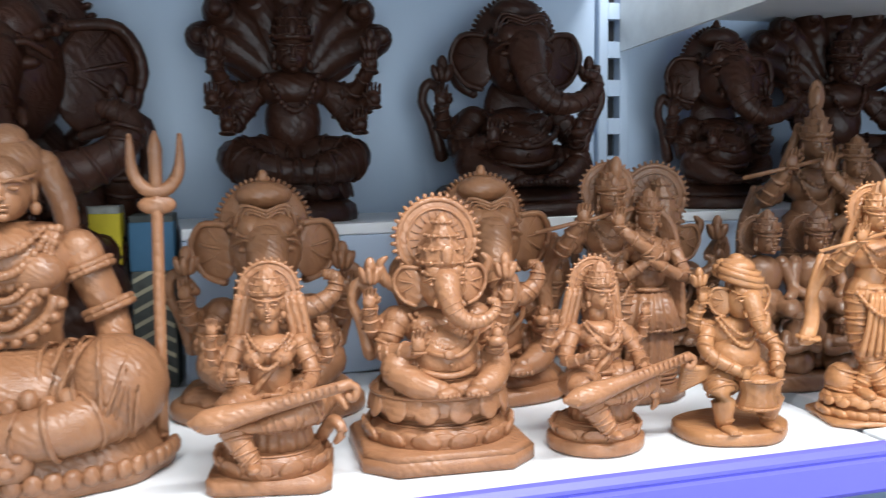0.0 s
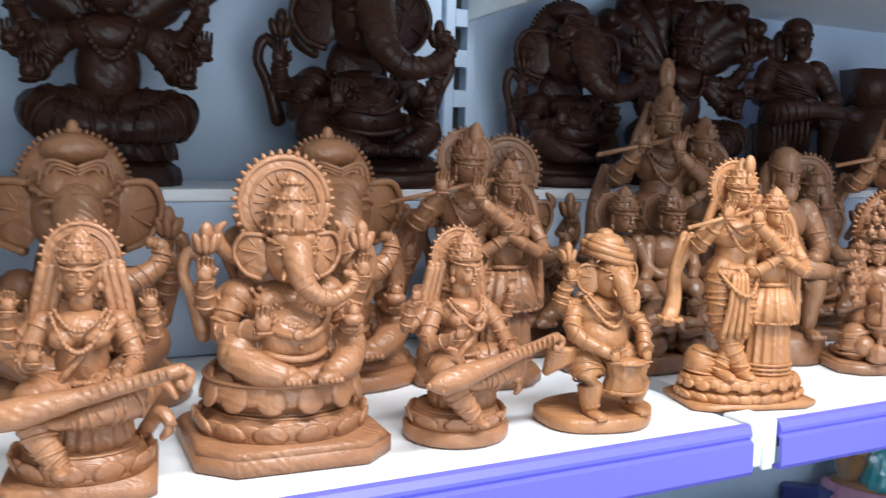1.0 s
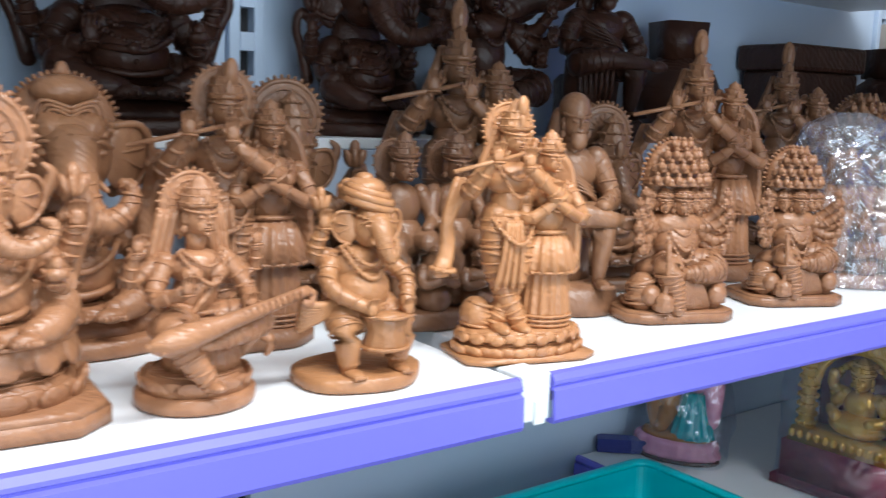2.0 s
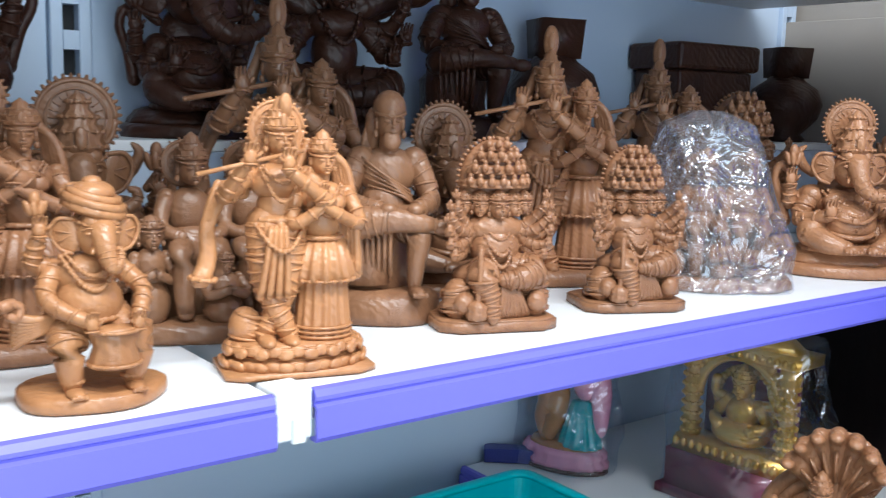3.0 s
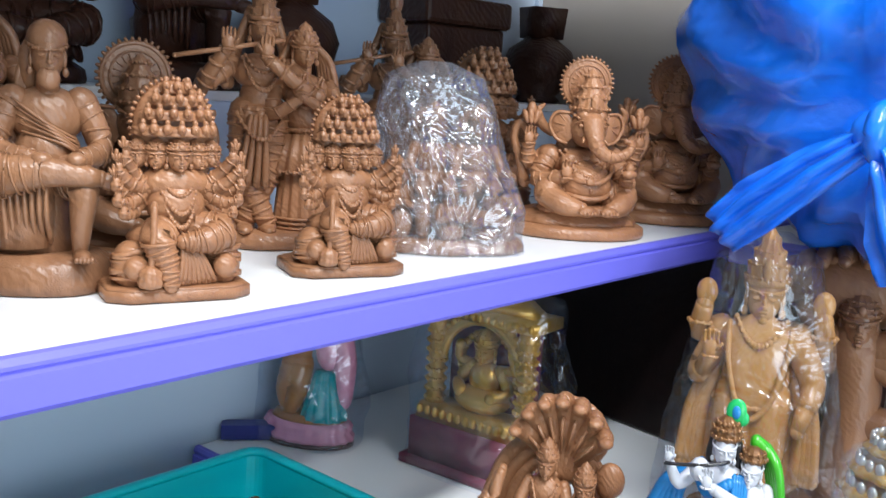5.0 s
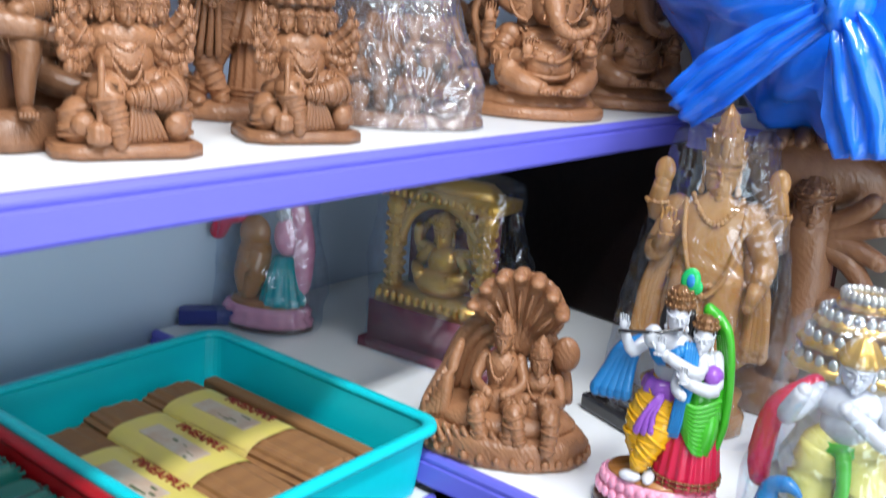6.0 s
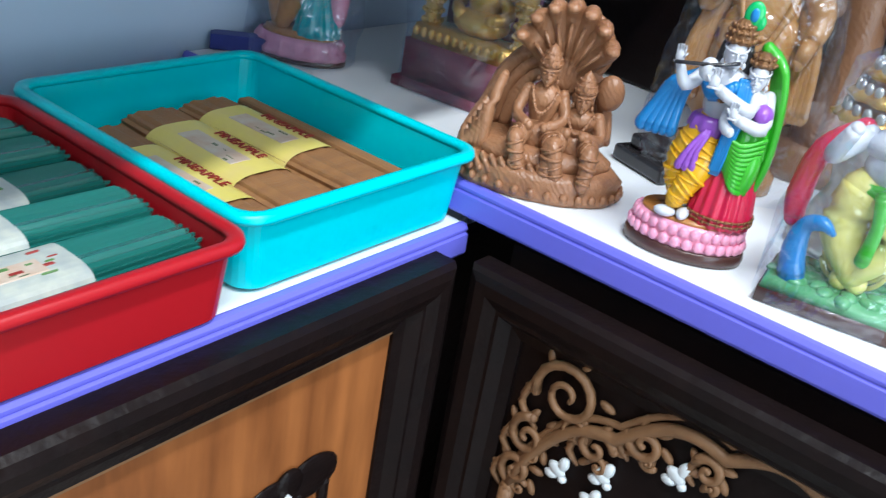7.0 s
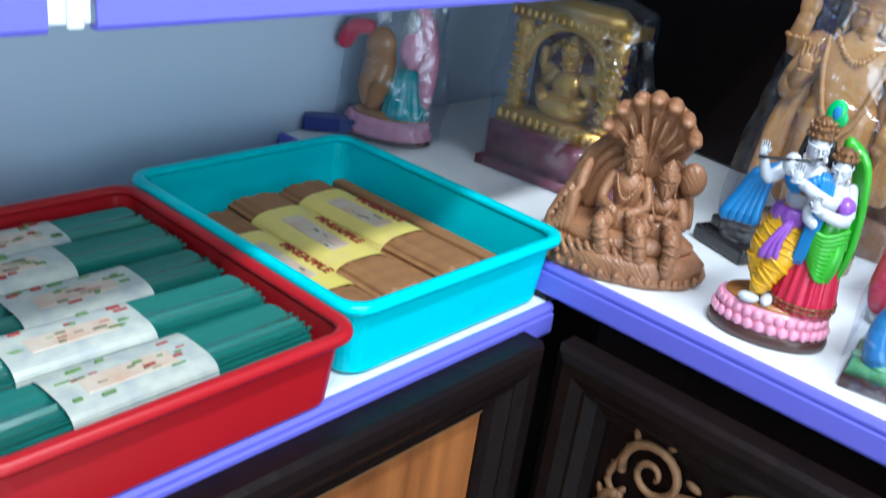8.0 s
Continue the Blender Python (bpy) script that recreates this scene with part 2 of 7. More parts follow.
    def petals(self, z, rx, ry, n, r, drop=0.0, c=(0, 0)):
        for i in range(n):
            a = 2 * math.pi * (i + 0.5) / n
            self.ball((c[0] + rx * math.cos(a), c[1] + ry * math.sin(a), z), r, (0, 0, math.degrees(a)), n=8, k=6)
        return self

    def hoop(self, c, axis, R, r, beads=0, bead=0.0, scale=None, n=18):
        """A ring of radius R round an axis, or an ellipse of the given half-axes."""
        d = Vector(axis).normalized()
        a = d.cross(Vector((0, 1, 0)) if abs(d.y) < 0.9 else Vector((1, 0, 0))).normalized()
        b = a.cross(d)
        ax, by = scale or (R, R)
        if scale:
            a, b = Vector((1, 0, 0)), Vector((0, 1, 0))
            n = 32
        c = Vector(c)
        self.limb([c + a * ax * math.cos(2 * math.pi * i / n) + b * by * math.sin(2 * math.pi * i / n) for i in range(n + 1)], [r] * (n + 1), n=5, caps=False)
        for i in range(beads):
            t = 2 * math.pi * i / beads
            self.ball(c + a * ax * 1.02 * math.cos(t) + b * by * 1.02 * math.sin(t), bead, n=6, k=5)
        return self

    def folds(self, pts, radii, count, r, over=1.0):
        """Cloth folds or bangles: rings along a limb, each a little askew."""
        P = [Vector(p) for p in pts]
        for i in range(count):
            u = (i + 0.6) / count * (len(P) - 1)
            j = min(int(u), len(P) - 2)
            f = u - j
            p0, p1, p2, p3 = P[max(j - 1, 0)], P[j], P[j + 1], P[min(j + 2, len(P) - 1)]
            p = 0.5 * (2 * p1 + (p2 - p0) * f + (2 * p0 - 5 * p1 + 4 * p2 - p3) * f * f + (3 * p1 - p0 - 3 * p2 + p3) * f ** 3) if len(P) > 2 else p1.lerp(p2, f)
            q = radii[j] + (radii[j + 1] - radii[j]) * f
            d = (p2 - p1).normalized() + Vector((0.22 * math.sin(i * 2.3), 0.1, 0.22 * math.cos(i * 1.7)))
            self.hoop(p, d, q * over, r * (0.8 + 0.4 * ((i * 7) % 3) / 2), n=14)
        return self

    def garland(self, a, m, b, r, beads):
        """A beaded chain that hangs from a to b through m."""
        a, m, b = Vector(a), Vector(m), Vector(b)
        for i in range(beads):
            u = i / (beads - 1)
            self.ball(a * (1 - u) * (1 - 2 * u) + m * 4 * u * (1 - u) + b * u * (2 * u - 1), r * 1.25, n=6, k=5)
        self.limb([a, a * 0.375 + m * 0.75 - b * 0.125, m, b * 0.375 + m * 0.75 - a * 0.125, b], r * 0.8, n=5)
        return self

    def palm(self, c, r, q=1):
        """A raised open hand with four fingers and a thumb."""
        x, y, z = c
        self.ball(c, (r * 0.85, r * 0.45, r), n=10, k=7)
        for i in range(4):
            fx = x + r * (-0.66 + 0.44 * i)
            self.limb([(fx, y - r * 0.1, z + r * 0.6), (fx, y - r * 0.25, z + r * 1.25), (fx, y - r * 0.6, z + r * (1.75 - 0.12 * abs(i - 1.5)))], [r * 0.21, r * 0.2, r * 0.14], n=5)
        self.limb([(x - q * r * 0.7, y - r * 0.2, z - r * 0.1), (x - q * r * 1.1, y - r * 0.5, z + r * 0.5)], r * 0.2, n=5)
        self.hoop((x, y, z - r * 0.9), (0, 0.2, 1), r * 0.75, r * 0.16, 8, r * 0.18, n=12)
        return self

    def done(self, name, m, height, material, label, category="figurine", group=""):
        me = bpy.data.meshes.new(name)
        me.from_pydata([tuple(p * height) for p in map(Vector, self.v)], [], self.f)
        mats = material if isinstance(material, (list, tuple)) else [material]
        for q in mats:
            me.materials.append(q)
        me.polygons.foreach_set("material_index", self.m if len(mats) > 1 else [0] * len(self.f))
        me.polygons.foreach_set("use_smooth", [True] * len(self.f))
        me.update()
        ob = new(name, me)
        ob.matrix_world = m
        return tagged(ob, label, category, group)


# ---- the shop's shell ----
def shell(name, x0, x1, y0, y1, z0, z1, material, label, category):
    return tagged(link_mesh(name, box(x0, x1, y0, y1, z0, z1), material), label, category, kind="structure")


ZU, ZL, ZR = 1.10, 0.75, 0.792
XR = 0.53
shell("floor", -2.6, 1.4, -2.8, 0.6, -0.05, 0.0, FLOORM, "grey tiled shop floor", "floor")
shell("ceiling", -2.6, 1.4, -2.8, 0.6, 2.6, 2.65, CEILM, "plain white shop ceiling", "ceiling")
shell("wall_north", -2.6, 1.4, 0.5, 0.6, 0.0, 2.6, CEILM, "pale painted wall behind the shelf rack", "wall")
shell("wall_west", -2.7, -2.6, -2.8, 0.6, 0.0, 2.6, CEILM, "pale painted shop wall", "wall")
# unseen wall, its opening assumed so that the added fill lamp can stand there
for nm, x0, x1, z0, z1 in (("wall_south_1", -2.6, -1.5, 0.0, 2.6), ("wall_south_2", 0.5, 1.4, 0.0, 2.6), ("wall_south_3", -1.5, 0.5, 2.15, 2.6)):
    shell(nm, x0, x1, -2.9, -2.8, z0, z1, CEILM, "pale painted shop wall beside an assumed opening, unseen", "wall")
shell("wall_east", 1.24, 1.4, -2.8, 0.5, 0.0, 2.6, BEIGE, "beige wall beside the corner shelves", "wall")


# ---- shelf racks ----
def lip_bm(x0, x1, h=0.034):
    """The rolled front edge of a shelf: rounded top, groove, face, turned-in foot."""
    prof = [(0.0, -0.001), (-0.003, 0.0), (-0.007, -0.001), (-0.0095, -0.005), (-0.0095, -0.0075), (-0.008, -0.0085),
            (-0.008, -0.010), (-0.011, -0.0115), (-0.0115, -h + 0.003), (-0.010, -h), (-0.003, -h), (-0.003, -h + 0.002), (-0.0085, -h + 0.004), (-0.0085, -0.012), (0.0, -0.012)]
    return extrude_profile(prof, x0, x1)


def rack_shelf(m, length, depth, label, lip0=0.0, lip1=None, h=0.034):
    s = thing("rack_shelf", m, label, "shelf")
    b = box(0, length, 0.0, depth, -0.022, -0.0012, 0.0008, 1)
    part("shelf_board", b, SHELFW, s, "white enamelled board")
    part("front_lip", lip_bm(lip0, length if lip1 is None else lip1, h), PURPLE, s, "violet-blue front lip")
    return s


def upright(x, y=0.455):
    u = thing("rack_upright", pose(x, y, 0), "white slotted steel rack upright against the panels", "rack upright")
    b = bmesh.new()
    box(-0.019, -0.0075, -0.004, 0.03, 0.02, 2.2, 0.001, 1, b)
    box(0.0075, 0.019, -0.004, 0.03, 0.02, 2.2, 0.001, 1, b)
    k = 0
    while True:
        z0 = 0.06 + 0.0425 * k
        if z0 > 2.15:
            break
        box(-0.0075, 0.0075, -0.004, 0.03, z0 + 0.0245, z0 + 0.0425, 0, 1, b)
        k += 1
    part("slotted_post", b, PANEL, u)
    # black strip gives the slots their inner shade by colour
    part("slot_backing", box(-0.0074, 0.0074, 0.012, 0.028, 0.03, 2.19), BLACK, u, "black strip painted for the shade inside the slots")
    return u


rack_shelf(pose(-1.2, 0, ZU), 1.197, 0.452, "white rack shelf with a violet-blue lip, crowded with carved figurines")
rack_shelf(pose(0.024, 0, ZU), 1.196, 0.452, "white rack shelf with a violet-blue lip, crowded with carved figurines")
rack_shelf(pose(0.012, 0, ZL), XR - 0.018 + 0.0, 0.452, "lower white rack shelf with violet-blue lip, under plastic trays", 0.0)
# the corner rack runs the other way, one slot higher
rack_shelf(pose(XR, 0.452, ZR) @ pose(0, 0, 0, 0, 0, -90), 2.2, 0.69, "white corner rack shelf with violet-blue lip and painted figurines")
upright(0.02)
upright(1.208)
upright(-1.178)
for x0, x1 in ((-1.158, 0.0), (0.040, 1.188)):
    for z0, z1 in ((0.05, 0.35), (0.352, 0.735), (0.737, 1.085), (1.087, 1.60), (1.602, 2.0)):
        tagged(link_mesh("back_panel", box(x0, x1, 0.458, 0.47, z0, z1, 0.002, 1), PANEL), "pale grey enamelled steel rack back panel", "back panel", "rack back panels", "structure")
# shelves above
ua = thing("rack_shelf", pose(0.034, -0.02, 1.447), "upper white rack shelf over the figurines", "shelf")
part("shelf_board", box(0, 1.06, 0.0, 0.47, 0.0, 0.022, 0.001, 1), SHELFW, ua)
part("shelf_bracket", extrude_profile([(0.0, -0.006), (0.0, 0.03), (0.47, 0.03), (0.47, -0.038)], -0.008, -0.003), WHITEP, ua)
part("front_lip", lip_bm(0, 1.06), PURPLE, ua).location = (0, 0, 0.024)
# left shelf stays out of view; height and overhang set to shade the panel
ub = thing("rack_shelf", pose(-1.2, -0.03, 1.472), "upper white rack shelf over the figurines", "shelf")
part("shelf_board", box(0, 1.19, 0.0, 0.48, 0.0, 0.022, 0.001, 1), SHELFW, ub)
part("front_lip", lip_bm(0, 1.19), PURPLE, ub).location = (0, 0, 0.024)

# dark backing sheet added in the corner gap under the shelves
shell("corner_gap_backing", 0.44, 0.80, 0.03, 0.05, 0.2, 0.70, FRAMEW, "dark backing sheet added in the corner gap below the shelves", "panel")

# dark sheet put in for the shade between shelf lip and frame top
shell("east_gap_backing", 0.535, 0.555, -2.0, -0.06, 0.2, 0.746, FRAMEW, "dark backing sheet added for the shaded gap above the framed panel", "panel")

# bracket end shown in the joint of the two lips
br = thing("shelf_bracket", pose(0.0105, 0, ZU), "white steel shelf bracket end, hooked, in the gap between lips", "bracket")
part("bracket_plate", box(-0.0125, 0.0125, -0.007, 0.02, -0.031, 0.001, 0.0015, 2), WHITEP, br)
part("hook", box(-0.002, 0.0075, -0.0095, -0.006, -0.033, -0.016, 0.001, 1), WHITEP, br)
part("bracket_arm", box(-0.003, 0.003, 0.02, 0.44, -0.034, -0.023, 0.001, 1), WHITEP, br)

# riser that lifts the dark back row
rz = thing("display_riser", pose(-0.03, 0.38, ZU), "long white display riser lifting the dark figurines at the back", "riser")
part("riser_top", box(-0.43, 1.2, -0.065, 0.065, 0.127, 0.137, 0.001, 1), SHELFW, rz)
part("riser_front", box(-0.43, 1.2, -0.065, -0.059, 0.0, 0.1265, 0.001, 1), PANEL, rz)
ZB = ZU + 0.137


# ---- carved figurines ----
def at(x, y, z=ZU, turn=0.0, lean=0.0):
    return pose(x, y, z, 0, lean, turn)


OCT = lambda a, b, c=0.62: [(a, -b * c), (a, b * c), (a * c, b), (-a * c, b), (-a, b * c), (-a, -b * c), (-a * c, -b), (a * c, -b)]


def tooth_disc(s, c, R, beads=30):
    """A thin upright halo: toothed rim, two rings, radial carving and a boss."""
    x, y, z = c
    s.ball(c, (R * 0.92, R * 0.09, R * 0.92), n=24, k=10)
    s.ring(c, R * 0.88, R * 0.075, 0)
    for i in range(beads):
        a = 2 * math.pi * (i + 0.5) / beads
        s.ball((x + R * 0.97 * math.cos(a), y, z + R * 0.97 * math.sin(a)), (R * 0.085, R * 0.06, R * 0.05), (0, -math.degrees(a), 0), n=6, k=5)
    s.ring((x, y - R * 0.07, z), R * 0.68, R * 0.035, n=28)
    for i in range(20):
        a = 2 * math.pi * i / 20
        s.limb([(x + R * 0.42 * math.cos(a), y - R * 0.09, z + R * 0.42 * math.sin(a)), (x + R * 0.62 * math.cos(a), y - R * 0.07, z + R * 0.62 * math.sin(a))], R * 0.02, n=5, caps=False)


def face(s, c, r, side=0.0, crown=0.12, halo=0.0, beads=26):
    """A head with brows, lids, nose, lips, hair band, earrings and a tiered crown."""
    x, y, z = c
    dx = side * r * 0.5
    s.ball(c, (r * 0.80, r * 0.88, r * 1.08))
    s.ball((x + dx * 0.6, y - r * 0.45, z - r * 0.45), (r * 0.55, r * 0.5, r * 0.55), n=12, k=8)
    s.ball((x + dx, y - r * 0.93, z - r * 0.12), (r * 0.12, r * 0.2, r * 0.30), n=8, k=6)
    s.ball((x + dx, y - r * 1.02, z - r * 0.30), (r * 0.17, r * 0.12, r * 0.10), n=8, k=6)
    s.ball((x + dx, y - r * 0.93, z - r * 0.53), (r * 0.25, r * 0.12, r * 0.07), n=8, k=6)
    s.ball((x + dx, y - r * 0.90, z - r * 0.66), (r * 0.20, r * 0.13, r * 0.07), n=8, k=6)
    s.ball((x + dx, y - r * 0.78, z - r * 0.88), (r * 0.22, r * 0.2, r * 0.16), n=8, k=6)
    for q in (-1, 1):
        s.ball((x + q * r * 0.80, y + r * 0.05, z - r * 0.15), (r * 0.13, r * 0.22, r * 0.40), n=8, k=6)
        s.ball((x + q * r * 0.84, y - r * 0.05, z - r * 0.68), (r * 0.17, r * 0.17, r * 0.22), n=8, k=6)
        s.ball((x + dx * 0.8 + q * r * 0.36, y - r * 0.80, z - r * 0.02), (r * 0.20, r * 0.12, r * 0.085), n=8, k=6)
        s.limb([(x + dx + q * r * 0.12, y - r * 0.93, z + r * 0.16), (x + dx + q * r * 0.36, y - r * 0.86, z + r * 0.25), (x + dx + q * r * 0.62, y - r * 0.62, z + r * 0.14)], r * 0.055, n=5)
    s.hoop((x, y, z + r * 0.42), (0, -0.25, 1), r * 0.90, r * 0.085, 18, r * 0.09)
    if crown:
        s.lathe([(r * 0.92, 0), (r * 1.0, crown * 0.10), (r * 0.86, crown * 0.18), (r * 0.90, crown * 0.32), (r * 0.68, crown * 0.42), (r * 0.70, crown * 0.56),
                 (r * 0.44, crown * 0.68), (r * 0.42, crown * 0.80), (r * 0.16, crown * 0.92), (0.002, crown)], (x, y, z + r * 0.45), n=20, wave=0.045, waves=10)
        for f, q in ((0.14, 0.96), (0.36, 0.86), (0.58, 0.66)):
            s.hoop((x, y, z + r * 0.45 + crown * f), (0, 0, 1), r * q, r * 0.05, 14, r * 0.085)
        s.ball((x, y - r * 0.95, z + r * 0.45 + crown * 0.3), (r * 0.22, r * 0.12, crown * 0.22), n=8, k=6)
    if halo:
        tooth_disc(s, (x, y + r * 0.9, z + r * 0.5), halo, beads)


def lotus(s, z, rx, ry, h, n=18, down=False):
    """A ring of overlapping pointed petals with a raised midrib each."""
    f = (1.0, 0.97, 0.90, 0.84) if down else (0.84, 0.93, 0.99, 1.0)
    s.lathe([(f[0], 0), (f[1], h * 0.3), (f[2], h * 0.7), (f[3], h)], (0, 0, z), rx, ry, 40)
    q = math.pi * (rx + ry) / 2 / n
    for row, off in ((0, 0.0), (1, 0.5)):
        for i in range(n):
            a = 2 * math.pi * (i + off) / n
            c, sn = math.cos(a), math.sin(a)
            k = 0.99 - 0.035 * row
            zz = z + h * (0.42 if down else 0.58) + (h * 0.22 * row if not down else -h * 0.0)
            s.ball((rx * k * c, ry * k * sn, zz), (rx * 0.05, q * 0.92, h * 0.52), (0, (20 if down else -16) * 1.0, math.degrees(a)), n=8, k=6)
    s.hoop((0, 0, z + h), (0, 0, 1), 1.0, h * 0.07, 0, 0, scale=(rx * f[3], ry * f[3]))


def elephant_head(s, c, r, swing=1.0, crown=0.2, halo=0.0, beads=30):
    x, y, z = c
    s.ball(c, (r * 0.92, r * 0.92, r * 1.0))
    s.ball((x, y - r * 0.25, z + r * 0.45), (r * 0.74, r * 0.7, r * 0.5))
    for q in (-1, 1):
        s.ball((x + q * r * 0.36, y - r * 0.35, z + r * 0.55), (r * 0.4, r * 0.5, r * 0.38), n=10, k=8)
        e = (x + q * r * 1.25, y + r * 0.2, z - r * 0.05)
        s.ball(e, (r * 0.60, r * 0.12, r * 0.78), (0, q * 16, q * 30))
        s.limb([(x + q * r * 0.95, y + r * 0.02, z + r * 0.62), (x + q * r * 1.55, y + r * 0.22, z + r * 0.62), (x + q * r * 1.82, y + r * 0.34, z + r * 0.05), (x + q * r * 1.5, y + r * 0.2, z - r * 0.6), (x + q * r * 1.05, y, z - r * 0.8)], r * 0.085, n=6)
        for k in range(4):
            a = radians(50 - 38 * k)
            s.limb([(x + q * r * 1.0, y + r * 0.0, z + r * 0.02), (x + q * (r * 1.0 + r * 0.38 * math.cos(a)), y + r * 0.08, z + r * 0.45 * math.sin(a)), (x + q * (r * 1.0 + r * 0.62 * math.cos(a)), y + r * 0.2, z + r * 0.72 * math.sin(a))], r * 0.035, n=5)
        s.ball((x + q * r * 0.55, y - r * 0.74, z + r * 0.08), (r * 0.16, r * 0.13, r * 0.09), n=8, k=6)
        s.limb([(x + q * r * 0.32, y - r * 0.93, z + r * 0.24), (x + q * r * 0.56, y - r * 0.86, z + r * 0.32), (x + q * r * 0.80, y - r * 0.6, z + r * 0.18)], r * 0.05, n=5)
        s.limb([(x + q * r * 0.42, y - r * 0.85, z - r * 0.45), (x + q * r * 0.58, y - r * 1.30, z - r * 0.66)], (r * 0.11, r * 0.05), n=8)
    tr = [(x, y - r * 0.72, z + r * 0.15), (x + swing * r * 0.02, y - r * 1.08, z - r * 0.35), (x + swing * r * 0.15, y - r * 1.30, z - r * 0.85), (x + swing * r * 0.55, y - r * 1.45, z - r * 1.22),
          (x + swing * r * 1.10, y - r * 1.48, z - r * 1.26), (x + swing * r * 1.62, y - r * 1.42, z - r * 1.0), (x + swing * r * 1.75, y - r * 1.36, z - r * 0.62), (x + swing * r * 1.5, y - r * 1.36, z - r * 0.5)]
    rad = [r * 0.56, r * 0.46, r * 0.38, r * 0.32, r * 0.27, r * 0.22, r * 0.17, r * 0.12]
    s.limb(tr, rad)
    s.folds(tr[1:], rad[1:], 15, r * 0.03, 1.0)
    s.ball((x, y - r * 0.95, z + r * 0.42), (r * 0.16, r * 0.1, r * 0.22), n=8, k=6)
    s.hoop((x, y - r * 0.05, z + r * 0.62), (0, -0.35, 1), r * 0.86, r * 0.075, 18, r * 0.09)
    if crown:
        s.lathe([(r * 0.80, 0), (r * 0.92, crown * 0.1), (r * 0.78, crown * 0.2), (r * 0.82, crown * 0.34), (r * 0.58, crown * 0.46), (r * 0.62, crown * 0.58),
                 (r * 0.36, crown * 0.7), (r * 0.36, crown * 0.82), (r * 0.12, crown * 0.95), (0.002, crown)], (x, y, z + r * 0.66), n=20, wave=0.05, waves=10)
        for f, q in ((0.1, 0.92), (0.34, 0.82), (0.58, 0.62), (0.82, 0.36)):
            s.hoop((x, y, z + r * 0.66 + crown * f), (0, 0, 1), r * q, r * 0.045, 14, r * 0.085)
        s.ball((x, y - r * 0.9, z + r * 0.66 + crown * 0.24), (r * 0.24, r * 0.12, crown * 0.2), n=8, k=6)
    if halo:
        tooth_disc(s, (x, y + r * 0.75, z + r * 0.75), halo, beads)


def held_lotus(s, c, h):
    """A carved bud on a stem with curling leaves."""
    x, y, z = c
    s.limb([(x, y, z), (x, y, z + h * 0.5)], h * 0.07, n=6)
    for k in range(7):
        a = 2 * math.pi * k / 7
        s.ball((x + h * 0.2 * math.cos(a), y + h * 0.14 * math.sin(a), z + h * 0.55), (h * 0.10, h * 0.10, h * 0.24), (0, 22 * math.cos(a), 0), n=8, k=6)
    s.ball((x, y, z + h * 0.78), (h * 0.15, h * 0.13, h * 0.24), n=8, k=6)


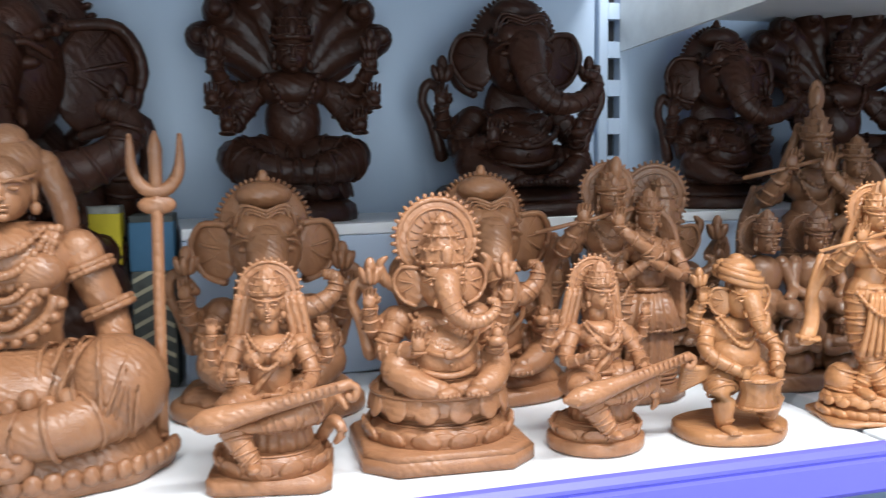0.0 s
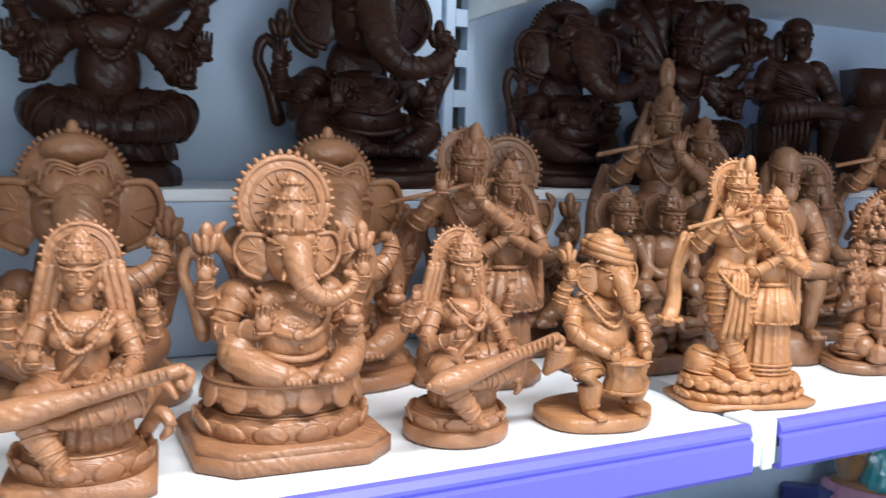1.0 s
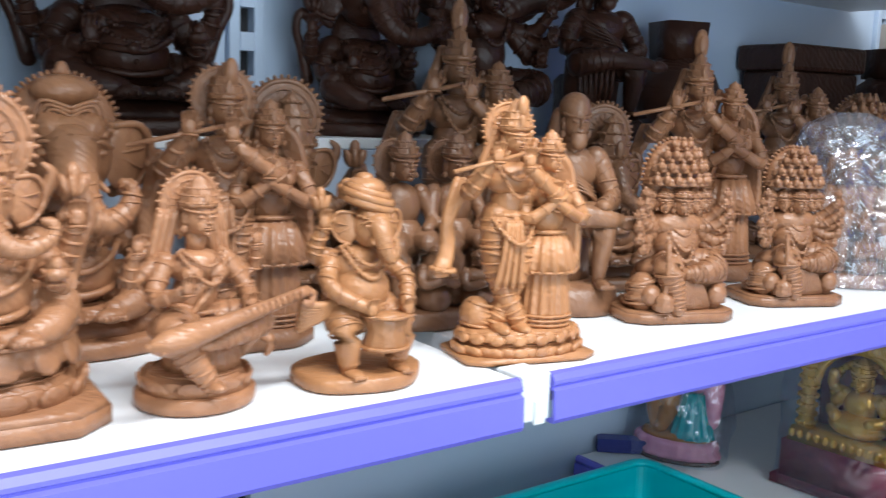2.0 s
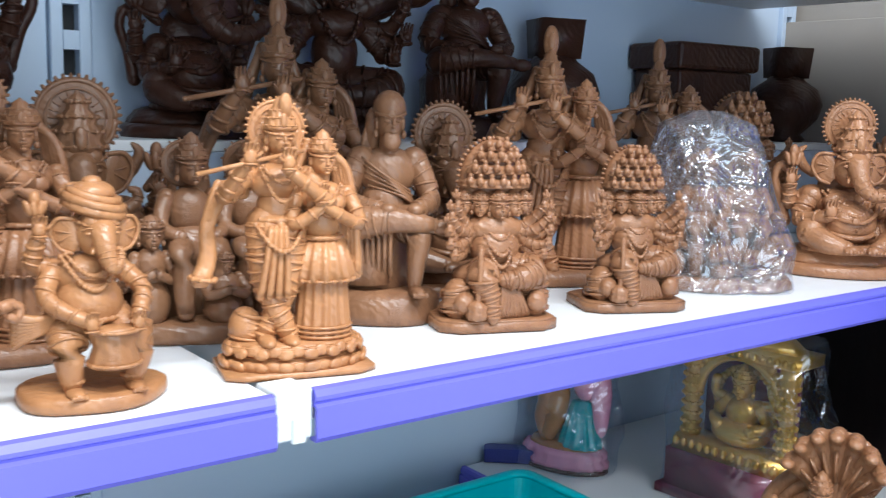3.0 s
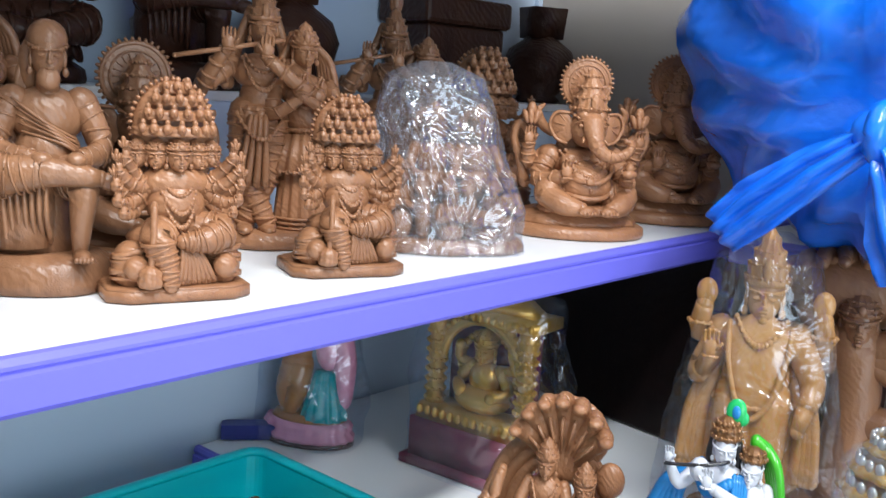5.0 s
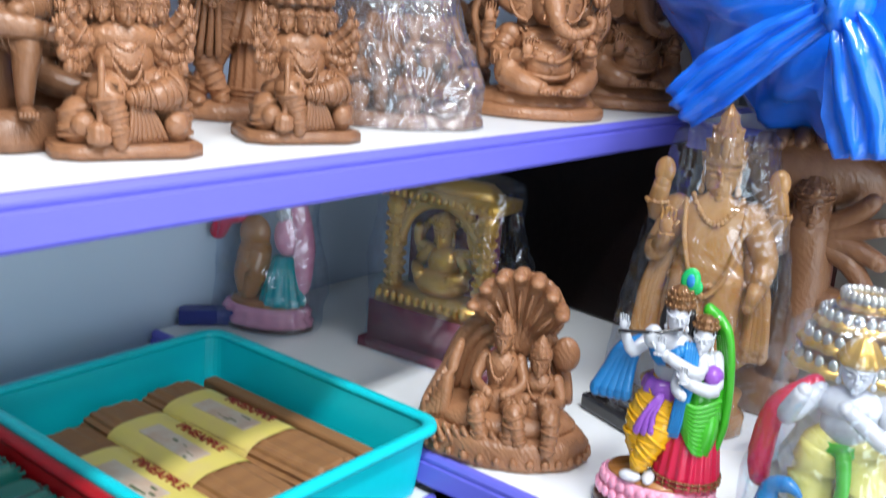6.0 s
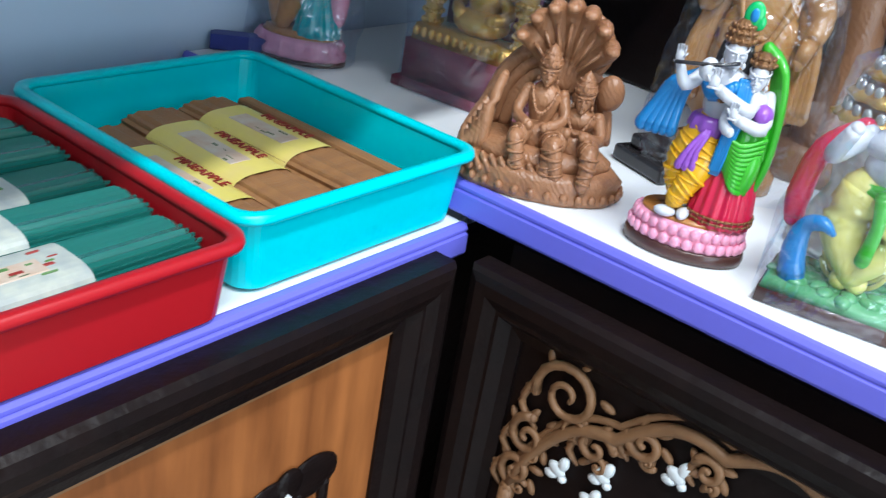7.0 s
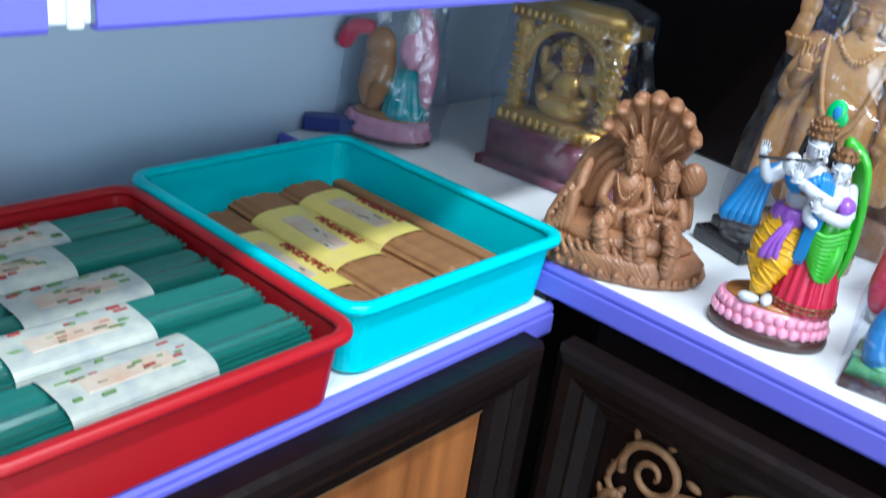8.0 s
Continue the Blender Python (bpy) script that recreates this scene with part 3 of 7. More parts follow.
def seated_elephant(x, y, H, material, label, z=ZU, turn=8, base="oct", halo=0.0, swing=1.0, wide=1.0, arms=4, dome=False):
    s = Sculpt()
    w = wide
    if base == "oct":
        s.prism(OCT(0.325 * w, 0.30, 0.66), 0, 0.052)
        s.prism(OCT(0.325 * w, 0.30, 0.66), 0.052, 0.075, 0.93)
        lotus(s, 0.07, 0.285 * w, 0.26, 0.075, 13, True)
        s.lathe([(0.9, 0), (0.86, 0.02)], (0, 0, 0.14), 0.255 * w, 0.23)
        lotus(s, 0.155, 0.262 * w, 0.235, 0.10, 13)
        b, k = 0.262, 1.0
    else:
        s.lathe([(0.98, 0), (1.0, 0.015), (0.99, 0.05), (0.93, 0.065)], (0, 0, 0), 0.40 * w, 0.30, 32)
        s.lathe([(0.92, 0), (0.88, 0.03), (0.78, 0.07), (0.6, 0.09)], (0, 0.02, 0.058), 0.39 * w, 0.28, 36, 0.035, 11)
        b, k = 0.135, 1.18
    P = lambda a, c, d: (a * k * w, c * k, b + d * k)
    R = lambda *v: [u * k for u in v]
    legs = (([P(-0.06, 0, 0.06), P(-0.175, -0.12, 0.095)], [P(-0.18, -0.125, 0.085), P(-0.12, -0.20, 0.045), P(-0.04, -0.235, 0.03)], -0.02),
            ([P(0.06, 0, 0.06), P(0.195, -0.10, 0.085)], [P(0.20, -0.105, 0.075), P(0.16, -0.185, 0.045), P(0.10, -0.225, 0.03)], 0.085))
    for thigh, shin, fx in legs:
        s.limb(thigh, R(0.082, 0.07))
        s.limb(shin, R(0.064, 0.052, 0.034))
        s.folds(shin, R(0.064, 0.052, 0.034), 6, 0.007 * k, 0.75)
        s.folds(thigh, R(0.082, 0.07), 5, 0.008 * k, 1.0)
        s.ball(P(fx, -0.255, 0.022), R(0.05, 0.032, 0.024), (0, 0, 20), n=10, k=7)
        for i in range(5):
            s.ball(P(fx + 0.034 - 0.017 * i, -0.285 + 0.004 * abs(i - 2), 0.017), 0.011 * k, n=6, k=5)
    s.lathe([(0.20, 0), (0.205, 0.02), (0.17, 0.05)], P(0, -0.06, -0.002), k * w, k * 0.85, 40, 0.03, 21)
    s.ball(P(0, -0.085, 0.135), R(0.135, 0.125, 0.112), n=20, k=14)
    s.ball(P(0.005, -0.207, 0.115), 0.010 * k, n=6, k=5)
    belt = [P(-0.135, -0.07, 0.10), P(-0.08, -0.185, 0.085), P(0.0, -0.213, 0.075), P(0.08, -0.185, 0.085), P(0.135, -0.07, 0.10)]
    s.limb(belt, 0.013 * k, n=6)
    s.limb([P(-0.13, -0.09, 0.17), P(-0.05, -0.20, 0.155), P(0.03, -0.215, 0.15), P(0.10, -0.165, 0.185), P(0.13, -0.10, 0.22)], 0.012 * k, n=6)
    s.ball(P(-0.005, -0.222, 0.155), R(0.024, 0.012, 0.02), n=8, k=6)
    s.ball(P(0, -0.01, 0.225), R(0.15, 0.095, 0.08))
    for q in (-1, 1):
        s.ball(P(q * 0.065, -0.085, 0.235), R(0.06, 0.035, 0.045), n=10, k=7)
    s.garland(P(-0.095, -0.065, 0.285), P(0, -0.155, 0.215), P(0.095, -0.065, 0.285), 0.009 * k, 15)
    s.garland(P(-0.12, -0.06, 0.28), P(0, -0.195, 0.175), P(0.12, -0.06, 0.28), 0.009 * k, 19)
    for q in (-1, 1):
        s.ball(P(q * 0.15, -0.005, 0.255), R(0.06, 0.06, 0.055))
        hx = -0.115 if q < 0 else 0.175
        fore = [P(q * 0.155, -0.01, 0.25), P(q * 0.215, -0.06, 0.145), P(hx, -0.185, 0.175)]
        s.limb(fore, R(0.050, 0.042, 0.028))
        s.folds(fore, R(0.050, 0.042, 0.028), 7, 0.007 * k, 1.0)
        s.palm(P(hx, -0.205, 0.195), 0.034 * k, 1 if q > 0 else -1)
        if q > 0:
            s.ball(P(hx, -0.225, 0.20), R(0.035, 0.028, 0.022))
            s.ball(P(hx, -0.225, 0.225), R(0.022, 0.02, 0.026), n=8, k=6)
        if arms == 4:
            rear = [P(q * 0.16, 0.03, 0.26), P(q * 0.245, 0.02, 0.215), P(q * 0.265, -0.03, 0.31)]
            s.limb(rear, R(0.045, 0.038, 0.026))
            s.folds(rear, R(0.045, 0.038, 0.026), 6, 0.007 * k, 1.0)
            s.palm(P(q * 0.268, -0.045, 0.335), 0.032 * k, q)
            held_lotus(s, P(q * 0.262, -0.035, 0.35), 0.15 * k)
            s.limb([P(q * 0.235, 0.0, 0.335), P(q * 0.30, 0.02, 0.40), P(q * 0.325, 0.03, 0.33), P(q * 0.29, 0.04, 0.24), P(q * 0.255, 0.05, 0.12)], R(0.018, 0.022, 0.02, 0.022, 0.03), n=7)
            s.limb([P(q * 0.14, 0.05, 0.36), P(q * 0.19, 0.05, 0.40), P(q * 0.215, 0.04, 0.46), P(q * 0.19, 0.03, 0.49)], R(0.02, 0.026, 0.02, 0.008), n=7)
    if dome:
        elephant_head(s, P(0, -0.075, 0.485), 0.142 * k, swing, 0.0)
        c = (0, 0.03, 1.0 - 0.18 * k)
        s.ball(c, R(0.165, 0.05, 0.17), n=24, k=14)
        for i in range(37):
            a = radians(-30 + 240 * i / 36)
            s.ball((0.168 * k * math.cos(a), 0.03, c[2] + 0.174 * k * math.sin(a)), R(0.013, 0.016, 0.0075), (0, -math.degrees(a), 0), n=6, k=5)
        for q in (-1, 1):
            for e in range(3):
                s.limb([P(0, -0.175, 0.60 + 0.012 * e), P(q * (0.05 + 0.012 * e), -0.155, 0.62 + 0.012 * e), P(q * (0.07 + 0.014 * e), -0.15, 0.57 + 0.004 * e)], 0.006 * k, n=6)
        s.ball((0, -0.02, c[2] + 0.12 * k), R(0.10, 0.06, 0.05))
        s.ball((0, 0.02, 1.0), R(0.02, 0.018, 0.03), n=8, k=6)
    else:
        head = P(0, -0.09, 0.40)
        elephant_head(s, head, 0.098 * k, swing, max((0.93 if halo else 1.0) - head[2] - 0.066 * k, 0.06), 0)
    if halo and not dome:
        rr = min(halo, 0.17) * k ** 0.5
        tooth_disc(s, (0, 0.0, 1.0 - rr * 1.05), rr, 36)
    s.ball(P(0, 0.035, 0.28), R(0.12, 0.05, 0.17))
    return s.done("elephant_headed_figurine", at(x, y, z, turn), H, material, label, "figurine", "carved figurines")


def veena_player(x, y, H, material, label, turn=8, base="round", wide=1.0):
    s = Sculpt()
    w = wide
    if base == "round":
        s.lathe([(0.97, 0), (1.0, 0.012), (1.0, 0.055), (0.95, 0.065)], (0, 0, 0), 0.25 * w, 0.235, 32)
        lotus(s, 0.065, 0.225 * w, 0.21, 0.075, 9, True)
    else:
        s.prism(OCT(0.29 * w, 0.24, 0.8), 0, 0.055)
        lotus(s, 0.055, 0.27 * w, 0.225, 0.09, 11, True)
    b = 0.14
    s.lathe([(0.155, 0), (0.16, 0.05), (0.15, 0.10), (0.17, 0.13)], (0.03, 0, b - 0.01), w, 0.9, 44, 0.05, 18)
    s.hoop((0.03, 0, b + 0.10), (0, 0, 1), 1, 0.008, 30, 0.012, scale=(0.165 * w, 0.15))
    s.ball((0, 0.01, b + 0.17), (0.20 * w, 0.14, 0.09))
    la = [(-0.07, -0.03, b + 0.20), (-0.17 * w, -0.15, b + 0.20), (-0.12, -0.20, b + 0.09), (-0.055, -0.235, b - 0.01)]
    lb = [(0.07, -0.03, b + 0.20), (0.21 * w, -0.13, b + 0.205), (0.10, -0.205, b + 0.18), (-0.02, -0.225, b + 0.15)]
    s.limb(la, [0.085, 0.075, 0.058, 0.034])
    s.folds(la, [0.085, 0.075, 0.058, 0.034], 13, 0.0075, 1.0)
    s.ball((-0.05, -0.26, b - 0.015), (0.032, 0.06, 0.022), n=10, k=7)
    s.limb(lb, [0.085, 0.075, 0.052, 0.03])
    s.folds(lb, [0.085, 0.075, 0.052, 0.03], 13, 0.0075, 1.0)
    s.ball((-0.06, -0.225, b + 0.145), (0.055, 0.03, 0.024), n=10, k=7)
    s.ball((0, 0.0, b + 0.31), (0.095, 0.08, 0.12))
    s.ball((0, -0.01, b + 0.425), (0.125, 0.085, 0.075))
    for q in (-1, 1):
        s.ball((q * 0.055, -0.075, b + 0.405), (0.05, 0.042, 0.042))
        front = [(q * 0.13, 0.0, b + 0.45), (q * 0.205 * w, -0.06, b + 0.32), (-0.15 * w if q < 0 else 0.13, -0.20, b + 0.36 if q < 0 else b + 0.27)]
        s.limb(front, [0.042, 0.036, 0.024])
        s.folds(front, [0.042, 0.036, 0.024], 6, 0.007, 1.0)
        s.palm((front[-1][0], -0.225, front[-1][2] + 0.02), 0.03, q)
        rear = [(q * 0.14, 0.03, b + 0.45), (q * 0.27 * w, 0.02, b + 0.38), (q * 0.265 * w, -0.03, b + 0.50)]
        s.limb(rear, [0.038, 0.032, 0.022])
        s.folds(rear, [0.038, 0.032, 0.022], 6, 0.007, 1.0)
        s.palm((q * 0.262 * w, -0.045, b + 0.525), 0.03, q)
        for k in range(3):
            s.limb([(q * (0.07 + 0.03 * k), 0.04, b + 0.64), (q * (0.10 + 0.03 * k), 0.05, b + 0.5), (q * (0.12 + 0.03 * k), 0.06, b + 0.34)], 0.022, n=6)
    s.garland((-0.085, -0.05, b + 0.50), (0, -0.125, b + 0.44), (0.085, -0.05, b + 0.50), 0.008, 13)
    s.garland((-0.10, -0.05, b + 0.49), (0, -0.15, b + 0.37), (0.10, -0.05, b + 0.49), 0.009, 17)
    s.limb([(0.11, -0.05, b + 0.46), (0.0, -0.12, b + 0.34), (-0.08, -0.10, b + 0.24)], 0.016, n=6)
    s.hoop((0, 0, b + 0.245), (0, 0, 1), 1, 0.012, 22, 0.014, scale=(0.11, 0.095))
    s.limb([(0, 0, b + 0.49), (0, -0.01, b + 0.57)], 0.042)
    s.limb([(-0.33 * w, -0.27, b + 0.185), (-0.27 * w, -0.275, b + 0.19), (-0.18 * w, -0.275, b + 0.205), (0.0, -0.268, b + 0.24), (0.22 * w, -0.255, b + 0.285), (0.38 * w, -0.24, b + 0.32)], [0.016, 0.052, 0.056, 0.036, 0.027, 0.024])
    s.limb([(0.37 * w, -0.24, b + 0.32), (0.415 * w, -0.24, b + 0.305), (0.40 * w, -0.24, b + 0.26), (0.375 * w, -0.24, b + 0.27)], 0.018, n=8)
    for k in range(14):
        s.ball((-0.06 * w + 0.03 * k * w, -0.292 + 0.001 * k, b + 0.236 + 0.0064 * k), (0.005, 0.012, 0.026), (0, -12, 0), n=6, k=5)
    for k in range(7):
        s.ball((-0.29 * w + 0.04 * k * w, -0.318 + 0.004 * abs(k - 2), b + 0.165 + 0.012 * k), 0.008, n=6, k=5)
    face(s, (0, -0.03, b + 0.635), 0.078, 0.15, 0.13, 0.145, 28)
    s.limb([(0.24 * w, 0.05, b + 0.02), (0.30 * w, 0.0, b + 0.10), (0.34 * w, -0.04, b + 0.06), (0.31 * w, -0.05, b + 0.02)], [0.03, 0.03, 0.024, 0.014], n=8)
    s.limb([(0.24 * w, 0.05, b + 0.12), (0.31 * w, 0.02, b + 0.20), (0.36 * w, -0.02, b + 0.16)], [0.03, 0.026, 0.012], n=8)
    return s.done("seated_veena_figurine", at(x, y, ZU, turn), H, material, label, "figurine", "carved figurines")


def standing(s, x, y, z0, h, skirt, lean=0.0, cross=False, arms="flute", crown=0.13, halo=0.0, plume=False):
    """A robed standing body of height h whose feet are at z0."""
    k = h
    P = lambda a, b, c: (x + (a + lean * c) * k, y + b * k, z0 + c * k)
    R = lambda *v: [u * k for u in v]
    if skirt:
        s.lathe([(0.135 * k, 0), (0.132 * k, 0.03 * k), (0.118 * k, 0.2 * k), (0.105 * k, 0.36 * k), (0.088 * k, 0.50 * k)], P(0, 0, 0), 1.0, 0.85, 60, 0.075, 15)
        s.lathe([(0.150 * k, 0.0), (0.160 * k, 0.006 * k), (0.138 * k, 0.08 * k), (0.105 * k, 0.18 * k)], P(0, 0, 0.29), 1.0, 0.85, 60, 0.085, 15)
        for zz in (0.022, 0.045, 0.068):
            s.hoop(P(0, 0, zz), (0, 0, 1), 1, 0.008 * k, 0, 0, scale=(0.140 * k, 0.119 * k))
        s.hoop(P(0, 0, 0.292), (0, 0, 1), 1, 0.007 * k, 26, 0.011 * k, scale=(0.158 * k, 0.134 * k))
        s.hoop(P(0, 0, 0.49), (0, 0, 1), 1, 0.012 * k, 20, 0.012 * k, scale=(0.095 * k, 0.08 * k))
    else:
        for q in (-1, 1):
            dx = -q * 0.05 if cross else q * 0.06
            leg = [P(q * 0.052, 0, 0.50), P(q * 0.05, -0.03, 0.28), P(dx, -0.04 - (0.04 if q < 0 else 0), 0.03)]
            s.limb(leg, R(0.078, 0.062, 0.038))
            s.folds(leg, R(0.078, 0.062, 0.038), 15, 0.0075 * k, 1.0)
            s.ball(P(dx, -0.10, 0.02), R(0.036, 0.08, 0.026))
        s.lathe([(0.11 * k, 0), (0.125 * k, 0.03 * k), (0.115 * k, 0.07 * k), (0.10 * k, 0.10 * k)], P(0, 0, 0.44), 1, 0.8, 36, 0.06, 12)
        s.hoop(P(0, 0, 0.52), (0, 0, 1), 1, 0.012 * k, 18, 0.014 * k, scale=(0.105 * k, 0.085 * k))
        for dx in (-0.045, -0.025, -0.005, 0.015):
            s.limb([P(dx, -0.10, 0.49), P(dx * 1.4, -0.12, 0.36), P(dx * 1.9, -0.11, 0.21)], R(0.013, 0.014, 0.018), n=6)
        s.garland(P(-0.10, -0.06, 0.50), P(0.0, -0.15, 0.40), P(0.10, -0.06, 0.50), 0.010 * k, 13)
    s.ball(P(0, 0, 0.56), R(0.088, 0.07, 0.11))
    s.ball(P(0, -0.005, 0.675), R(0.122, 0.082, 0.082))
    if skirt:
        for q in (-1, 1):
            s.ball(P(q * 0.05, -0.07, 0.655), R(0.048, 0.04, 0.042), n=10, k=7)
    s.garland(P(-0.075, -0.055, 0.74), P(0, -0.10, 0.675), P(0.075, -0.055, 0.74), 0.008 * k, 12)
    s.garland(P(-0.085, -0.055, 0.73), P(0, -0.115, 0.60), P(0.085, -0.055, 0.73), 0.008 * k, 16)
    s.limb([P(0, 0, 0.73), P(0, -0.01, 0.79)], 0.036 * k)
    if arms == "flute":
        for arm in ([P(-0.125, 0, 0.70), P(-0.235, -0.08, 0.62), P(-0.16, -0.17, 0.765)], [P(0.125, 0, 0.70), P(0.19, -0.12, 0.60), P(0.0, -0.165, 0.735)]):
            s.limb(arm, R(0.043, 0.036, 0.024))
            s.folds(arm, R(0.043, 0.036, 0.024), 7, 0.008 * k, 1.0)
        s.palm(P(-0.155, -0.19, 0.785), 0.034 * k, -1)
        s.palm(P(0.0, -0.18, 0.765), 0.034 * k, 1)
        s.limb([P(-0.36, -0.22, 0.72), P(0.07, -0.13, 0.81)], 0.010 * k, n=6)
        for d in (0, 0.03, 0.06):
            s.limb([P(-0.20 - d * 0.6, -0.02 + d, 0.66), P(-0.27 - d * 0.3, 0.02, 0.5), P(-0.265 - d * 0.4, 0.02, 0.36), P(-0.30 - d * 0.3, 0.0, 0.27)], R(0.020, 0.024, 0.026, 0.034), n=8)
        s.hoop(P(-0.30, 0.0, 0.275), (0.1, 0, 1), 0.05 * k, 0.010 * k, 10, 0.013 * k)
    elif arms == "folded":
        for q in (-1, 1):
            arm = [P(q * 0.125, 0, 0.695), P(q * 0.155, -0.09, 0.56), P(-q * 0.02 - 0.03, -0.145, 0.665)]
            s.limb(arm, R(0.040, 0.034, 0.023))
            s.folds(arm, R(0.040, 0.034, 0.023), 6, 0.007 * k, 1.0)
        s.palm(P(-0.035, -0.155, 0.695), 0.034 * k, 1)
    face(s, P(0, -0.02, 0.855), 0.069 * k, 0.25, crown * k, halo * k, 30)
    if plume:
        s.ball(P(0, 0.0, 1.06), R(0.036, 0.02, 0.075))
        s.ball(P(0, -0.014, 1.06), R(0.02, 0.014, 0.045))
    elif not skirt:
        s.ball(P(0.01, -0.06, 0.99), (0.028 * k, 0.02 * k, 0.05 * k))
    for q, n in ((1, 5), (-1, 3)) if skirt else ((1, 2), (-1, 2)):
        for i in range(n):
            e = 0.025 * i
            low = 0.30 if skirt and q > 0 else 0.62
            s.limb([P(q * 0.05, 0.05, 0.93 - e * 0.4), P(q * (0.085 + e * 0.5), 0.06 - e * 0.4, 0.80), P(q * (0.11 + e * 0.6), 0.06 - e * 0.5, (0.8 + low) / 2), P(q * (0.13 + e * 0.5), 0.05 - e * 0.4, low)], R(0.022, 0.02, 0.02, 0.026), n=7)


def couple(x, y, H, material, label, turn=8, halo=0.13, base="lotus", plume=False, z=ZU):
    s = Sculpt()
    if base == "lotus":
        s.prism(OCT(0.265, 0.165, 0.74), 0, 0.018)
        lotus(s, 0.016, 0.258, 0.158, 0.042, 17, True)
        lotus(s, 0.056, 0.245, 0.148, 0.042, 17)
        s.lathe([(1, 0), (0.98, 0.012)], (0, 0, 0.094), 0.235, 0.14, 40)
        b = 0.10
    else:
        s.lathe([(1, 0), (1, 0.03), (0.9, 0.06)], (0, 0, 0), 0.25, 0.16, wave=0.03, waves=7)
        b = 0.05
    top = 1.0 - b - (0.04 if halo else 0.0)
    hh = top / (1.04 if not plume else 1.12)
    standing(s, -0.075, 0, b, hh, False, 0.02, True, "flute", 0.14, halo, plume)
    standing(s, 0.10, -0.01, b, hh * 0.90, True, -0.02, False, "folded", 0.11)
    s.ball((-0.17, 0.02, b + 0.05), (0.06, 0.07, 0.07), n=10, k=8)
    s.folds([(-0.17, 0.02, b), (-0.15, 0.01, b + 0.10)], [0.06, 0.05], 5, 0.008, 1.0)
    return s.done("standing_couple_figurine", at(x, y, z, turn), H, material, label, "figurine", "carved figurines")


def five_headed(x, y, H, material, label, turn=5, z=ZU):
    """A many-armed seated figure: rows of heads under a toothed dome, one leg down, on a slab."""
    s = Sculpt()
    s.prism(OCT(0.33, 0.23, 0.70), 0, 0.05)
    s.prism(OCT(0.33, 0.23, 0.70), 0.05, 0.062, 0.95)
    lotus(s, 0.06, 0.27, 0.19, 0.05, 12, True)
    s.lathe([(0.22, 0), (0.19, 0.08), (0.20, 0.14), (0.17, 0.2)], (0, 0.03, 0.08), 1, 0.75, 40, 0.05, 15)
    s.ball((0.0, -0.02, 0.27), (0.22, 0.13, 0.075))
    thigh = [(0.05, -0.05, 0.30), (0.19, -0.14, 0.305), (0.10, -0.20, 0.275), (0.0, -0.205, 0.27)]
    s.limb(thigh, [0.095, 0.085, 0.062, 0.036])
    s.folds(thigh, [0.095, 0.085, 0.062, 0.036], 14, 0.0075, 1.0)
    down = [(-0.05, -0.06, 0.30), (-0.11, -0.19, 0.28), (-0.075, -0.21, 0.17), (-0.06, -0.23, 0.075)]
    s.limb(down, [0.09, 0.078, 0.056, 0.034])
    s.folds(down, [0.09, 0.078, 0.056, 0.034], 14, 0.0075, 1.0)
    for i in range(8):
        u = i / 7
        s.limb([(0.0 + 0.06 * u, -0.19, 0.25), (-0.005 + 0.11 * u, -0.205, 0.17), (-0.02 + 0.17 * u, -0.20 + 0.03 * u, 0.085)], [0.012, 0.014, 0.018], n=6)
    s.limb([(-0.15, -0.22, 0.10), (-0.14, -0.235, 0.28), (-0.13, -0.20, 0.44)], 0.016, n=8)
    s.lathe([(0.01, 0), (0.05, 0.012), (0.056, 0.035), (0.05, 0.06), (0.056, 0.08), (0.03, 0.10), (0.014, 0.11)], (-0.15, -0.225, 0.062), n=18, wave=0.05, waves=9)
    for q in (-1, 1):
        s.ball((q * 0.21, -0.09, 0.15), (0.085, 0.10, 0.115), n=12, k=9)
        s.folds([(q * 0.21, -0.09, 0.08), (q * 0.21, -0.09, 0.22)], [0.088, 0.08], 6, 0.012, 1.0)
        s.ball((q * 0.20, -0.18, 0.15), (0.06, 0.05, 0.06), n=10, k=7)
    s.ball((0, -0.05, 0.42), (0.135, 0.105, 0.12))
    s.ball((0, -0.03, 0.52), (0.165, 0.10, 0.085))
    s.garland((-0.09, -0.07, 0.56), (0, -0.145, 0.47), (0.09, -0.07, 0.56), 0.009, 13)
    s.garland((-0.10, -0.07, 0.55), (0, -0.165, 0.39), (0.10, -0.07, 0.55), 0.011, 17)
    s.garland((-0.10, -0.07, 0.54), (0, -0.175, 0.33), (0.10, -0.07, 0.54), 0.010, 19)
    for q in (-1, 1):
        for j, a in enumerate((-42, -20, 2, 24, 46)):
            t = radians(a)
            e = (q * 0.12, -0.01 - 0.008 * j, 0.50)
            m1 = (q * (0.12 + 0.095 * math.cos(t)), -0.06 - 0.025 * (j % 2), 0.47 + 0.11 * math.sin(t))
            h1 = (q * (0.15 + 0.13 * math.cos(t)), -0.13, 0.51 + 0.18 * math.sin(t))
            s.limb([e, m1, h1], [0.042, 0.034, 0.022], n=8)
            s.folds([e, m1, h1], [0.042, 0.034, 0.022], 5, 0.007, 1.0)
            s.ball(h1, (0.026, 0.024, 0.03), n=8, k=6)
            s.palm((h1[0], h1[1] - 0.012, h1[2] + 0.018), 0.020, q)
            if j > 1:
                held_lotus(s, (h1[0] + q * 0.01, h1[1], h1[2] + 0.02), 0.075)
    # dome of hoods with rows of heads before it
    s.ball((0, 0.03, 0.76), (0.185, 0.08, 0.225))
